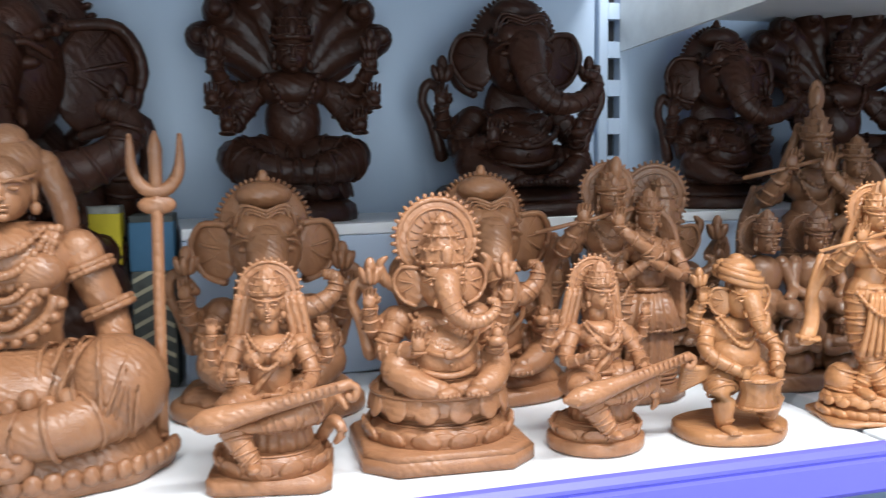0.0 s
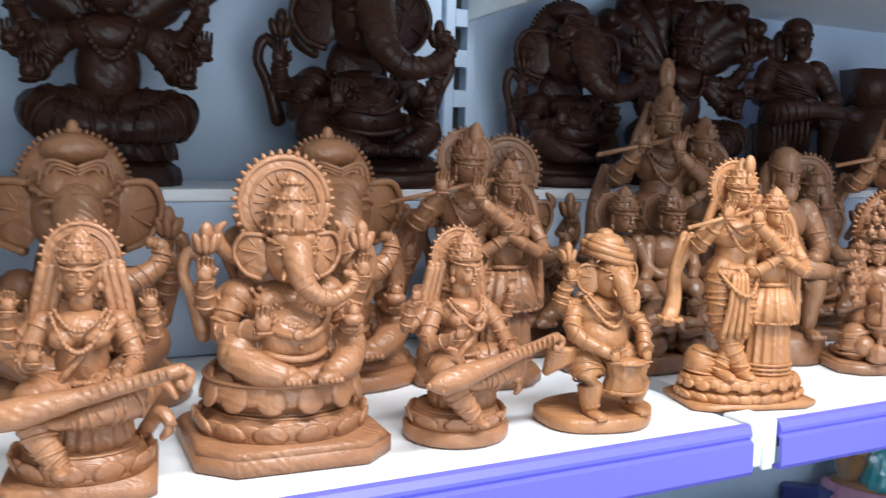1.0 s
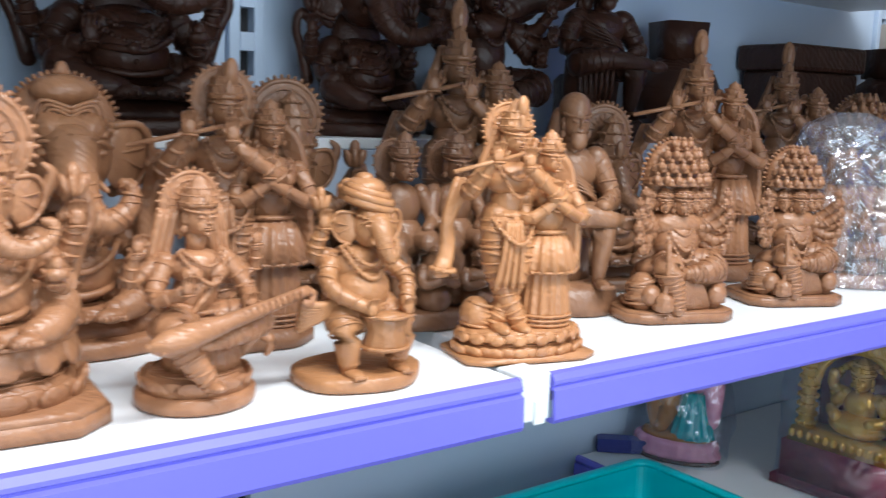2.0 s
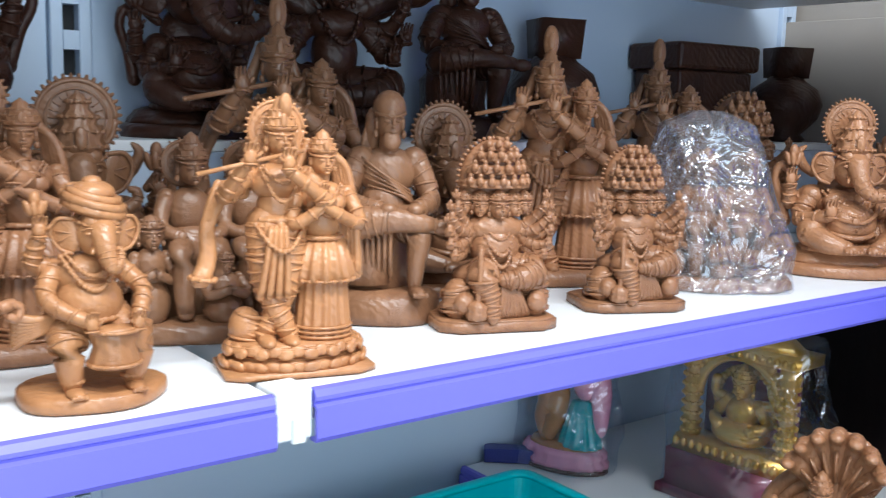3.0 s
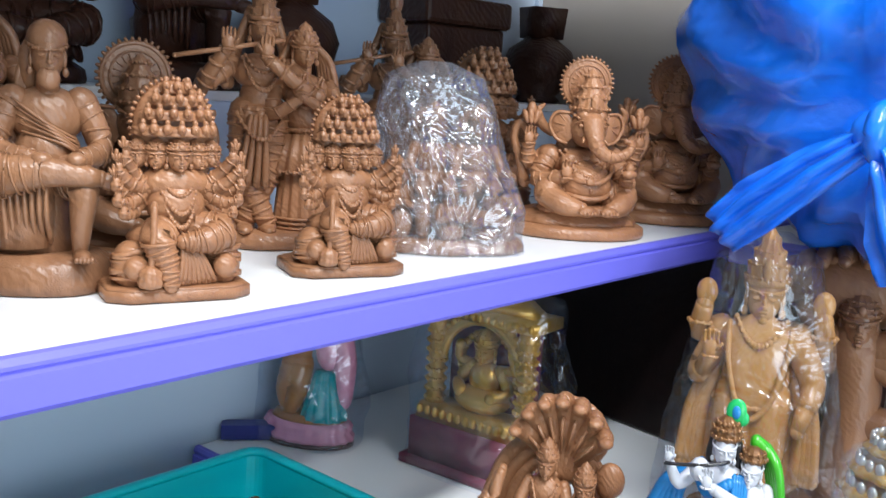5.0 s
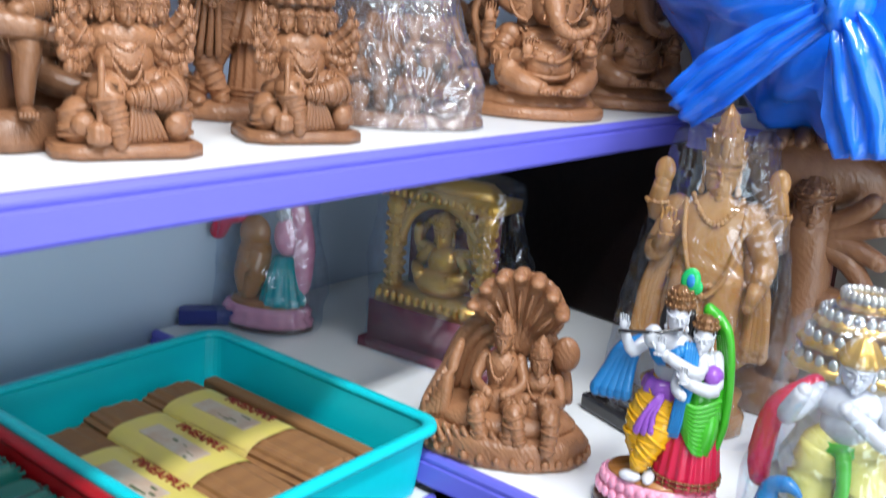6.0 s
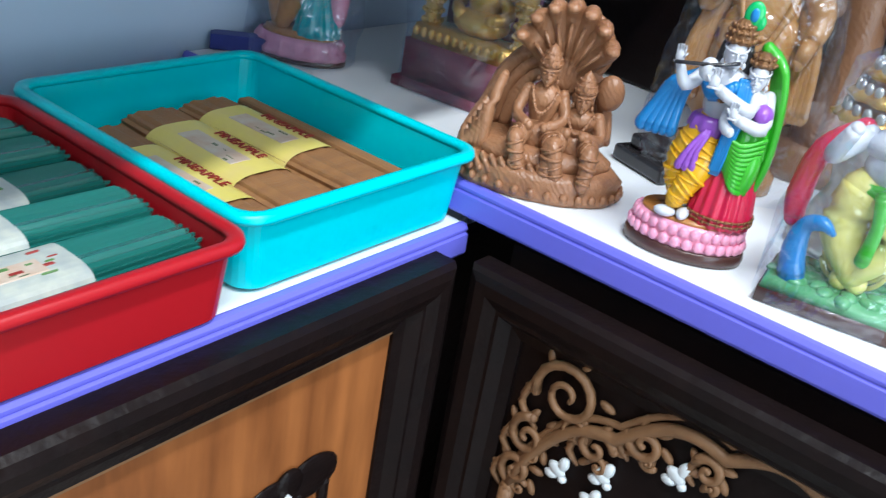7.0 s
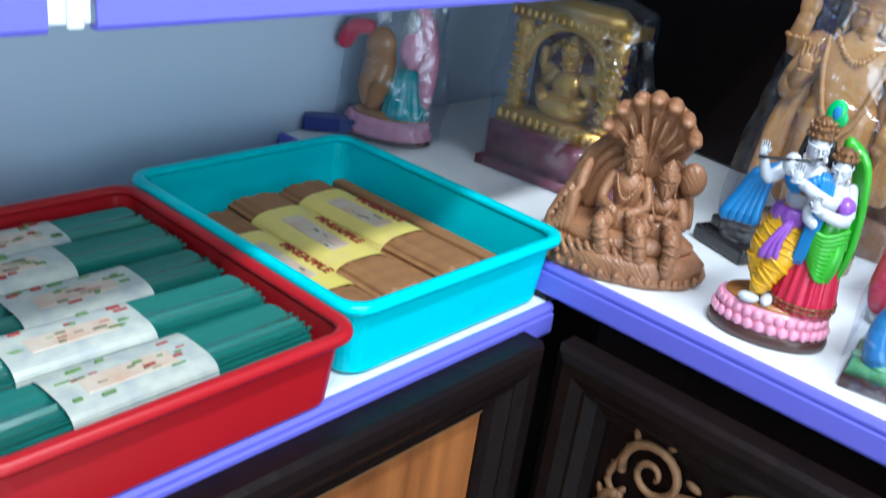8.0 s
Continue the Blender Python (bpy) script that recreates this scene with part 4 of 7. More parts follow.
    for i in range(27):
        a = radians(-12 + 204 * i / 26)
        s.ball((0.19 * math.cos(a), 0.03, 0.775 + 0.215 * math.sin(a)), (0.014, 0.016, 0.010), (0, -math.degrees(a), 0), n=6, k=5)
    for xx, r in ((-0.165, 0.052), (-0.088, 0.058), (0.088, 0.058), (0.165, 0.052), (0.0, 0.066)):
        face(s, (xx, -0.095 + abs(xx) * 0.45, 0.645), r, 0.6 * (1 if xx > 0 else -1 if xx < 0 else 0), 0.055)
    for zz, rr, n in ((0.765, 0.19, 7), (0.835, 0.165, 6), (0.90, 0.125, 5), (0.955, 0.07, 3)):
        s.lathe([(0.97, 0), (1.0, 0.010), (0.94, 0.022), (0.98, 0.032), (0.8, 0.046)], (0, -0.01, zz - 0.03), rr, rr * 0.72, 36, 0.05, 15)
        for i in range(n):
            a = radians(200 + 140 * (i + 0.5) / n)
            c = (rr * 0.95 * math.cos(a), -0.01 + rr * 0.72 * math.sin(a), zz + 0.004)
            s.ball(c, (0.022, 0.022, 0.027), n=8, k=6)
            s.ball((c[0], c[1] - 0.018, c[2] - 0.004), (0.006, 0.008, 0.010), n=6, k=5)
            s.ball((c[0], c[1], c[2] + 0.028), (0.014, 0.014, 0.016), n=6, k=5)
    return s.done("many_headed_figurine", at(x, y, z, turn), H, material, label, "figurine", "carved figurines")


def dancing_elephant(x, y, H, material, label, turn=10):
    s = Sculpt()
    s.lathe([(0.98, 0), (1.0, 0.015), (0.99, 0.055), (0.93, 0.068)], (0.02, 0, 0), 0.33, 0.27, 36, 0.03, 5)
    for q, kx in ((-1, -0.10), (1, 0.16)):
        leg = [(q * 0.08, 0, 0.38), (kx * 1.15, -0.13, 0.27), (kx, -0.13, 0.09)]
        s.limb(leg, [0.10, 0.075, 0.04])
        s.folds(leg[:2], [0.10, 0.08], 7, 0.009, 1.0)
        s.hoop((kx, -0.13, 0.12), (0, 0, 1), 0.042, 0.010, 10, 0.012)
        s.ball((kx, -0.18, 0.078), (0.042, 0.075, 0.022))
        for i in range(4):
            s.ball((kx - 0.026 + 0.017 * i, -0.25, 0.074), 0.011, n=6, k=5)
    s.lathe([(0.12, -0.09), (0.128, -0.075), (0.10, 0), (0.128, 0.075), (0.12, 0.09)], (0.07, -0.17, 0.27), 0.9, 0.8, 24, 0.02, 12)
    for zz in (-0.075, 0.075):
        s.hoop((0.07, -0.17, 0.27 + zz), (0, 0, 1), 0.112, 0.010, 14, 0.011)
    s.ball((0, -0.04, 0.45), (0.15, 0.14, 0.13))
    s.ball((-0.01, 0.0, 0.57), (0.145, 0.11, 0.10))
    for j in range(7):
        u = j / 6
        s.limb([(-0.12, -0.06, 0.43 - 0.05 * u), (-0.22, -0.10 + 0.02 * u, 0.40 - 0.06 * u), (-0.31, -0.08 + 0.04 * u, 0.41 - 0.12 * u)], [0.016, 0.02, 0.026], n=7)
        s.limb([(0.12, -0.06, 0.42 - 0.05 * u), (0.20, -0.10, 0.36 - 0.06 * u), (0.25, -0.08, 0.33 - 0.10 * u)], [0.016, 0.02, 0.024], n=7)
    for arm in ([(-0.13, 0, 0.60), (-0.19, -0.10, 0.48), (-0.04, -0.22, 0.39)], [(0.13, 0, 0.60), (0.22, -0.10, 0.50), (0.16, -0.21, 0.38)], [(-0.14, 0.02, 0.60), (-0.22, 0.0, 0.63), (-0.20, -0.04, 0.75)]):
        s.limb(arm, [0.05, 0.042, 0.03])
        s.folds(arm, [0.05, 0.042, 0.03], 7, 0.008, 1.0)
    s.palm((-0.04, -0.24, 0.385), 0.034, -1)
    s.palm((0.16, -0.235, 0.375), 0.034, 1)
    s.palm((-0.20, -0.06, 0.78), 0.036, -1)
    held_lotus(s, (-0.21, -0.03, 0.78), 0.16)
    elephant_head(s, (0.04, -0.06, 0.755), 0.105, 0.3, 0.0)
    s.garland((-0.12, -0.07, 0.66), (0.0, -0.17, 0.52), (0.12, -0.07, 0.66), 0.011, 17)
    s.garland((-0.10, -0.07, 0.67), (0.0, -0.15, 0.58), (0.10, -0.07, 0.67), 0.010, 14)
    s.hoop((0, -0.03, 0.385), (0, 0, 1), 1, 0.014, 24, 0.016, scale=(0.14, 0.125))
    for j, (zz, rr) in enumerate(((0.865, 0.125), (0.895, 0.125), (0.922, 0.105))):
        s.hoop((0.035, -0.02, zz), (0.25, -0.15, 1), rr, 0.024, 0)
    s.ball((0.035, 0.0, 0.93), (0.10, 0.10, 0.055))
    s.ball((0.035, 0.0, 0.975), (0.045, 0.045, 0.03))
    return s.done("drumming_elephant_figurine", at(x, y, ZU, turn), H, material, label, "figurine", "carved figurines")


def fan_hooded(x, y, H, material, label, turn, z, lobes=7, fan=0.34, legs=0.30):
    """A seated many-armed figure with a broad fan of hoods behind its head."""
    s = Sculpt()
    s.lathe([(0.98, 0), (1.0, 0.02), (0.97, 0.06), (0.8, 0.09)], (0, 0, 0), legs * 1.05, 0.2, 32, 0.03, 9)
    lotus(s, 0.08, legs * 0.95, 0.19, 0.09, 12)
    for q in (-1, 1):
        leg = [(q * 0.05, 0, 0.26), (q * legs * 0.95, -0.10, 0.25), (q * 0.10, -0.20, 0.21), (-q * 0.08, -0.2, 0.2)]
        s.limb(leg, [0.09, 0.085, 0.06, 0.035])
        s.folds(leg, [0.09, 0.085, 0.06, 0.035], 12, 0.009, 1.0)
    s.ball((0, 0, 0.40), (0.115, 0.09, 0.15))
    s.ball((0, -0.01, 0.53), (0.15, 0.09, 0.08))
    s.garland((-0.10, -0.07, 0.58), (0, -0.15, 0.44), (0.10, -0.07, 0.58), 0.011, 17)
    for q in (-1, 1):
        for j, a in enumerate((-50, -15, 25)):
            t = radians(a)
            arm = [(q * 0.13, 0, 0.53), (q * (0.16 + 0.10 * math.cos(t)), -0.05, 0.48 + 0.1 * math.sin(t)), (q * (0.15 + 0.17 * math.cos(t)), -0.13, 0.54 + 0.2 * math.sin(t))]
            s.limb(arm, [0.045, 0.038, 0.026])
            s.folds(arm, [0.045, 0.038, 0.026], 5, 0.009, 1.0)
            s.palm(arm[-1], 0.036, q)
            if j == 2:
                held_lotus(s, arm[-1], 0.14)
    face(s, (0, -0.05, 0.68), 0.085, 0.0, 0.15)
    for i in range(lobes):
        a = radians(180 * (i + 0.5) / lobes)
        c, sn = math.cos(a), math.sin(a)
        s.limb([(0.05 * c, 0.08, 0.56), (fan * 0.6 * c, 0.09, 0.66 + 0.17 * sn), (fan * 0.98 * c, 0.04, 0.68 + 0.25 * sn), (fan * 1.04 * c, -0.04, 0.68 + 0.27 * sn)], [0.05, 0.08, 0.075, 0.035])
        s.ball((fan * 0.98 * c, -0.01, 0.68 + 0.26 * sn), (0.05, 0.05, 0.04), n=8, k=6)
    s.ball((0, 0.10, 0.72), (fan * 0.85, 0.05, 0.2))
    return s.done("fan_hooded_figurine", at(x, y, z, turn), H, material, label, "figurine", "carved figurines")


def seated_elder(x, y, H, material, label, turn=25, z=ZU):
    """A robed elder on a rock, one shin down, the other laid across the knee."""
    s = Sculpt()
    s.lathe([(1, 0), (1.0, 0.04), (0.93, 0.10), (0.75, 0.135)], (0, -0.02, 0), 0.30, 0.25, 30, 0.03, 5)
    s.lathe([(0.20, 0.1), (0.19, 0.22), (0.20, 0.33), (0.16, 0.37)], (-0.04, 0.07, 0), 1, 0.75, 24, 0.05, 5)
    shin = [(0.05, 0.0, 0.42), (0.13, -0.19, 0.41), (0.125, -0.19, 0.26), (0.12, -0.18, 0.15)]
    s.limb(shin, [0.085, 0.075, 0.05, 0.032])
    s.folds(shin[:2], [0.088, 0.078], 7, 0.0055, 0.98)
    s.ball((0.125, -0.235, 0.14), (0.04, 0.08, 0.025))
    for i in range(5):
        s.ball((0.095 + 0.016 * i, -0.31, 0.138), 0.012, n=6, k=5)
    over = [(-0.07, 0.0, 0.42), (-0.19, -0.17, 0.43), (-0.02, -0.245, 0.45), (0.20, -0.25, 0.43)]
    s.limb(over, [0.09, 0.08, 0.055, 0.032])
    s.folds(over[:3], [0.092, 0.084, 0.06], 11, 0.0055, 0.98)
    s.ball((0.25, -0.25, 0.42), (0.06, 0.03, 0.035))
    for i in range(7):
        s.limb([(-0.20 + 0.03 * i, -0.16 - 0.012 * i, 0.42), (-0.19 + 0.028 * i, -0.17 - 0.01 * i, 0.3), (-0.18 + 0.03 * i, -0.14, 0.19 + 0.01 * (i % 3))], [0.010, 0.012, 0.014], n=6)
    s.lathe([(0.15, 0.16), (0.17, 0.3), (0.15, 0.42)], (-0.11, -0.06, 0), 0.8, 0.75, 30, 0.03, 8)
    s.ball((0, 0.02, 0.50), (0.145, 0.11, 0.12))
    s.ball((0, 0.02, 0.64), (0.165, 0.10, 0.11))
    for q in (-1, 1):
        s.ball((q * 0.14, 0.02, 0.69), (0.07, 0.065, 0.06))
        arm = [(q * 0.155, 0.02, 0.68), (q * 0.225, -0.04, 0.52), (q * 0.09 + 0.02, -0.21, 0.49)]
        s.limb(arm, [0.066, 0.056, 0.032])
        s.folds(arm, [0.068, 0.058, 0.036], 9, 0.0055, 0.95)
        s.ball((q * 0.07 + 0.03, -0.245, 0.495), (0.045, 0.04, 0.028))
    for i in range(5):
        s.limb([(-0.15 + 0.01 * i, -0.04, 0.70 - 0.03 * i), (-0.02 + 0.02 * i, -0.098, 0.62 - 0.02 * i), (0.11 + 0.01 * i, -0.06, 0.56 - 0.02 * i)], [0.005, 0.008, 0.005], n=6)
    s.limb([(0, 0, 0.73), (0, -0.01, 0.80)], 0.052)
    face(s, (0.0, -0.02, 0.86), 0.088, 0.1, 0)
    s.ball((0, 0.005, 0.915), (0.088, 0.095, 0.075))
    s.ball((-0.07, 0.07, 0.82), (0.05, 0.05, 0.10))
    for i in range(4):
        s.limb([(-0.06 - 0.01 * i, 0.06, 0.86), (-0.09 - 0.012 * i, 0.06, 0.76), (-0.10 - 0.015 * i, 0.02, 0.64)], 0.017, n=6)
    s.ball((0, -0.08, 0.775), (0.05, 0.035, 0.045))
    return s.done("seated_robed_figurine", at(x, y, z, turn), H, material, label, "figurine", "carved figurines")


def seated_ascetic(x, y, H, material, label, turn=5):
    s = Sculpt()
    s.lathe([(1, 0), (1.02, 0.04), (0.97, 0.07), (0.92, 0.12), (0.82, 0.15)], (0, 0, 0), 0.42, 0.30, 30, 0.02, 9)
    for q in (-1, 1):
        s.ball((q * 0.28, -0.12, 0.27), (0.15, 0.16, 0.15))
        s.limb([(q * 0.30, -0.14, 0.22), (q * 0.14, -0.27, 0.19), (-q * 0.06, -0.27, 0.18)], (0.10, 0.055))
    s.ball((0, -0.06, 0.26), (0.26, 0.20, 0.13))
    for k in range(8):
        s.ball((-0.18 + 0.05 * k, -0.25, 0.25 + 0.02 * (k % 2)), (0.03, 0.03, 0.035), n=7, k=5)
    s.lathe([(0.145, 0.3), (0.125, 0.42), (0.15, 0.55), (0.19, 0.64), (0.15, 0.69), (0.06, 0.74)], (0, 0, 0), 1, 0.72, 24)
    for q in (-1, 1):
        s.ball((q * 0.08, -0.10, 0.60), (0.08, 0.05, 0.06))
    s.limb([(-0.18, 0, 0.65), (-0.27, -0.03, 0.47), (-0.26, -0.16, 0.34)], (0.065, 0.045))
    s.limb([(0.18, 0, 0.65), (0.26, 0.0, 0.46), (0.29, -0.12, 0.33)], (0.065, 0.045))
    s.limb([(0.29, -0.12, 0.33), (0.30, -0.16, 0.29)], 0.05)
    for rr, zz in ((0.11, 0.66), (0.15, 0.62), (0.19, 0.56)):
        s.ring((0, -0.12, zz), rr * 0.7, 0.018, 10, 0.02, arc=(190, 350), n=14)
    s.ring((0, -0.04, 0.73), 0.09, 0.04, n=20, arc=(180, 360), tilt=-0.02)
    face(s, (0, -0.03, 0.84), 0.092, 0.05, 0)
    s.ball((0, 0.03, 0.90), (0.105, 0.10, 0.09))
    s.ball((0, 0.02, 0.97), (0.06, 0.06, 0.05))
    for q in (-1, 1):
        s.limb([(q * 0.09, 0.04, 0.90), (q * 0.14, 0.05, 0.78), (q * 0.15, 0.05, 0.62)], (0.045, 0.03))
    for k, (w, d) in enumerate(((0.10, 0.66), (0.12, 0.60), (0.13, 0.53), (0.14, 0.46))):
        s.garland((-w, -0.07, 0.72), (0, -0.155, d), (w, -0.07, 0.72), 0.010 + 0.002 * (k % 2), 15 + 4 * k)
    for q in (-1, 1):
        for u in (0.25, 0.32, 0.85, 0.92):
            p = Vector((q * 0.18, 0, 0.65)).lerp(Vector((q * 0.27, -0.02, 0.46)), u)
            s.hoop(p, (q * 0.4, -0.1, -1), 0.068, 0.012, 12, 0.012)
        s.folds([(q * 0.12, -0.10, 0.27), (q * 0.24, -0.14, 0.27), (q * 0.34, -0.14, 0.25)], [0.13, 0.15, 0.12], 9, 0.007, 1.0)
        s.folds([(q * 0.30, -0.14, 0.22), (q * 0.14, -0.27, 0.19), (-q * 0.06, -0.27, 0.18)], [0.10, 0.08, 0.055], 5, 0.008, 1.0)
    s.hoop((0, -0.02, 0.36), (0, 0, 1), 1, 0.018, 30, 0.018, scale=(0.16, 0.12))
    s.ball((0.02, -0.30, 0.12), (0.07, 0.045, 0.06))
    for q in (-1, 1):
        s.ball((0.02 + q * 0.03, -0.335, 0.14), (0.016, 0.014, 0.012), n=8, k=6)
        s.ball((0.02 + q * 0.055, -0.30, 0.17), (0.02, 0.015, 0.025), n=8, k=6)
    s.ball((0.02, -0.345, 0.105), (0.024, 0.02, 0.018), n=8, k=6)
    for k in range(26):
        a = radians(180 + 180 * (k + 0.5) / 26)
        s.ball((0.43 * math.cos(a), 0.31 * math.sin(a), 0.055), (0.02, 0.03, 0.03), (0, 0, math.degrees(a)), n=7, k=5)
    # trident held at the side
    s.limb([(0.40, -0.05, 0.10), (0.405, -0.05, 0.5), (0.41, -0.05, 0.82)], 0.018, n=8)
    s.limb([(0.34, -0.05, 0.98), (0.345, -0.05, 0.88), (0.375, -0.05, 0.83), (0.41, -0.05, 0.82), (0.445, -0.05, 0.83), (0.475, -0.05, 0.88), (0.48, -0.05, 0.98)], [0.008, 0.018, 0.021, 0.022, 0.021, 0.018, 0.008], n=8)
    s.limb([(0.41, -0.05, 0.82), (0.41, -0.05, 0.94), (0.41, -0.05, 0.99)], [0.018, 0.022, 0.006], n=8)
    s.ball((0.41, -0.05, 0.78), (0.055, 0.02, 0.03))
    return s.done("seated_trident_figurine", at(x, y, ZU, turn), H, material, label, "figurine", "carved figurines")


def court_group(x, y, H, material, label, turn=10):
    """A crowned pair on a throne with small kneeling attendants."""
    s = Sculpt()
    s.lathe([(1, 0), (1, 0.03), (0.95, 0.07), (0.9, 0.09)], (0, 0, 0), 0.50, 0.26, 30, 0.03, 7)
    s.prism([(-0.3, -0.02), (0.3, -0.02), (0.3, 0.18), (-0.3, 0.18)], 0.08, 0.34)
    for xx in (-0.15, 0.15):
        s.ball((xx, 0.02, 0.42), (0.13, 0.12, 0.12))
        s.limb([(xx - 0.06, -0.03, 0.42), (xx - 0.09, -0.16, 0.40), (xx - 0.07, -0.15, 0.14)], (0.065, 0.045))
        s.limb([(xx + 0.06, -0.03, 0.42), (xx + 0.09, -0.16, 0.40), (xx + 0.05, -0.15, 0.14)], (0.065, 0.045))
        s.ball((xx, 0.02, 0.58), (0.11, 0.08, 0.12))
        for q in (-1, 1):
            s.limb([(xx + q * 0.11, 0.02, 0.65), (xx + q * 0.15, -0.04, 0.52), (xx + q * 0.08, -0.12, 0.48)], (0.042, 0.03))
        face(s, (xx, -0.01, 0.79), 0.078, 0.1, 0.13)
        tooth_disc(s, (xx, 0.10, 0.80), 0.12, 16)
    for xx, yy, hh in ((-0.36, -0.08, 0.5), (-0.05, -0.18, 0.34), (0.32, -0.12, 0.46), (0.18, -0.2, 0.3)):
        s.ball((xx, yy, 0.08 + hh * 0.2), (0.09, 0.08, hh * 0.24))
        s.ball((xx, yy, 0.08 + hh * 0.52), (0.075, 0.06, hh * 0.2))
        for q in (-1, 1):
            s.limb([(xx + q * 0.07, yy, 0.08 + hh * 0.62), (xx + q * 0.09, yy - 0.05, 0.08 + hh * 0.42), (xx, yy - 0.09, 0.08 + hh * 0.5)], (0.03, 0.022), n=8)
        face(s, (xx, yy - 0.01, 0.08 + hh * 0.83), hh * 0.13, 0, hh * 0.12)
    return s.done("throne_group_figurine", at(x, y, ZU, turn), H, material, label, "figurine", "carved figurines")

# front row
seated_ascetic(-0.568, 0.123, 0.219, WOOD, "tan carved wooden seated figurine holding a trident", -4)
veena_player(-0.416, 0.062, 0.144, WOOD, "tan carved wooden seated figurine playing a long lute", -12, "oct", wide=0.9)
seated_elephant(-0.301, 0.081, 0.176, WOOD, "tan carved wooden elephant-headed figurine on an octagonal lotus base", turn=-4, halo=0.17)
veena_player(-0.195, 0.056, 0.137, WOOD, "tan carved wooden lute-playing figurine on a round base", 6)
dancing_elephant(-0.095, 0.048, 0.1285, ORANGE, "orange-brown carved wooden elephant-headed figurine with a drum", -2)
couple(0.039, 0.046, 0.187, ORANGE, "orange-brown carved wooden standing couple on a lotus base", -14)
five_headed(0.237, 0.079, 0.152, WOOD, "tan carved wooden many-headed, many-armed figurine", -20)
five_headed(0.395, 0.071, 0.146, WOOD, "tan carved wooden many-headed, many-armed figurine", -24)
court_group(0.555, 0.086, 0.150, BROWN, "brown carved wooden group figurine inside a clear plastic bag", -35)
seated_elephant(0.770, 0.080, 0.200, WOOD, "tan carved wooden elephant-headed figurine on an oval base", turn=-42, base="oval", halo=0.14)
seated_elephant(0.991, 0.085, 0.2149, WOOD, "tan carved wooden elephant-headed figurine beside the blue bag", turn=-46, base="oval", halo=0.15, wide=0.95)
# middle rows
seated_elephant(-0.400, 0.217, 0.183, WOOD, "large tan carved wooden elephant-headed figurine", turn=-4, base="oval", halo=0.14, wide=1.05, swing=0.9, dome=True)
seated_elephant(-0.222, 0.214, 0.184, WOOD, "large tan carved wooden elephant-headed figurine", turn=-8, base="oval", halo=0.14, wide=1.05, swing=0.6, dome=True)
couple(-0.117, 0.164, 0.205, WOOD, "tan carved wooden standing couple with a beaded halo", -14, base="plain")
seated_elephant(-0.033, 0.266, 0.191, BROWN, "brown carved wooden elephant-headed figurine with a beaded halo", turn=-12, base="oval", halo=0.16)
couple(0.149, 0.249, 0.2626, BROWN, "tall brown carved wooden flute-playing couple", -18, halo=0.0, plume=True, base="plain")
court_group(0.041, 0.162, 0.1576, BROWN, "reddish-brown carved wooden group on a throne", -6)
seated_elder(0.178, 0.143, 0.188, BROWN, "brown carved wooden robed elder seated on a rock", -24).scale = (0.82, 0.82, 1.0)
seated_elephant(0.292, 0.218, 0.1815, BROWN, "brown carved wooden elephant-headed figurine with a beaded halo", turn=-20, base="oval", halo=0.16)
couple(0.426, 0.196, 0.255, WOOD, "tall tan carved wooden standing couple", -32, halo=0.0, plume=True, base="plain")
couple(0.638, 0.234, 0.2579, BROWN, "brown carved wooden flute-playing couple behind the plastic bag", -36, halo=0.0, plume=True, base="plain")
five_headed(0.759, 0.217, 0.2053, BROWN, "brown carved wooden many-headed figurine", -30)
# dark back row
seated_elephant(-0.60, 0.367, 0.38, DARK, "large dark-stained wooden seated figurine", ZU, -4, "oval", 0.16, wide=0.8, dome=True)
fan_hooded(-0.352, 0.381, 0.232, DARK, "large dark-stained wooden many-armed figurine under a fan of hoods", -5, ZB, 7, 0.36, 0.24)
seated_elephant(-0.128, 0.38, 0.217, DARK, "large dark-stained wooden elephant-headed figurine", ZB, -8, "oval", 0.17, wide=1.12, dome=True)
seated_elephant(0.112, 0.389, 0.195, DARK, "dark-stained wooden elephant-headed figurine", ZB, -10, "oval", 0.14, wide=0.85, dome=True)
fan_hooded(0.276, 0.393, 0.225, DARK, "large dark-stained wooden seated figurine with a broad fan of hoods", -14, ZB, 9, 0.46, 0.26)
seated_elder(0.442, 0.377, 0.2053, DARK, "dark-stained wooden robed seated figurine", -20, ZB)


# dark vessels and chest on the riser
def wooden_vase(x, y, H, turn, label):
    s = Sculpt()
    s.lathe([(0.22, 0), (0.25, 0.03), (0.2, 0.08), (0.36, 0.25), (0.40, 0.40), (0.34, 0.56), (0.2, 0.66), (0.17, 0.7)], n=28)
    s.prism([(-0.17, -0.17), (0.17, -0.17), (0.17, 0.17), (-0.17, 0.17)], 0.68, 1.0, 1.12)
    return s.done("wooden_vase", at(x, y, ZB, turn), H, DARK, label, "vase", "dark vases")


wooden_vase(0.601, 0.392, 0.1509, -20, "dark-stained wooden vase with a square neck")
wooden_vase(1.118, 0.391, 0.148, -25, "dark-stained wooden vase with a square neck")
ch = thing("wooden_chest", at(0.888, 0.395, ZB, -6), "dark-stained carved wooden chest with a flat lid", "chest")
part("chest_body", box(-0.074, 0.074, -0.045, 0.045, 0.0, 0.10, 0.004), DARK, ch)
part("chest_lid", box(-0.082, 0.082, -0.052, 0.052, 0.1005, 0.138, 0.006), DARK, ch)

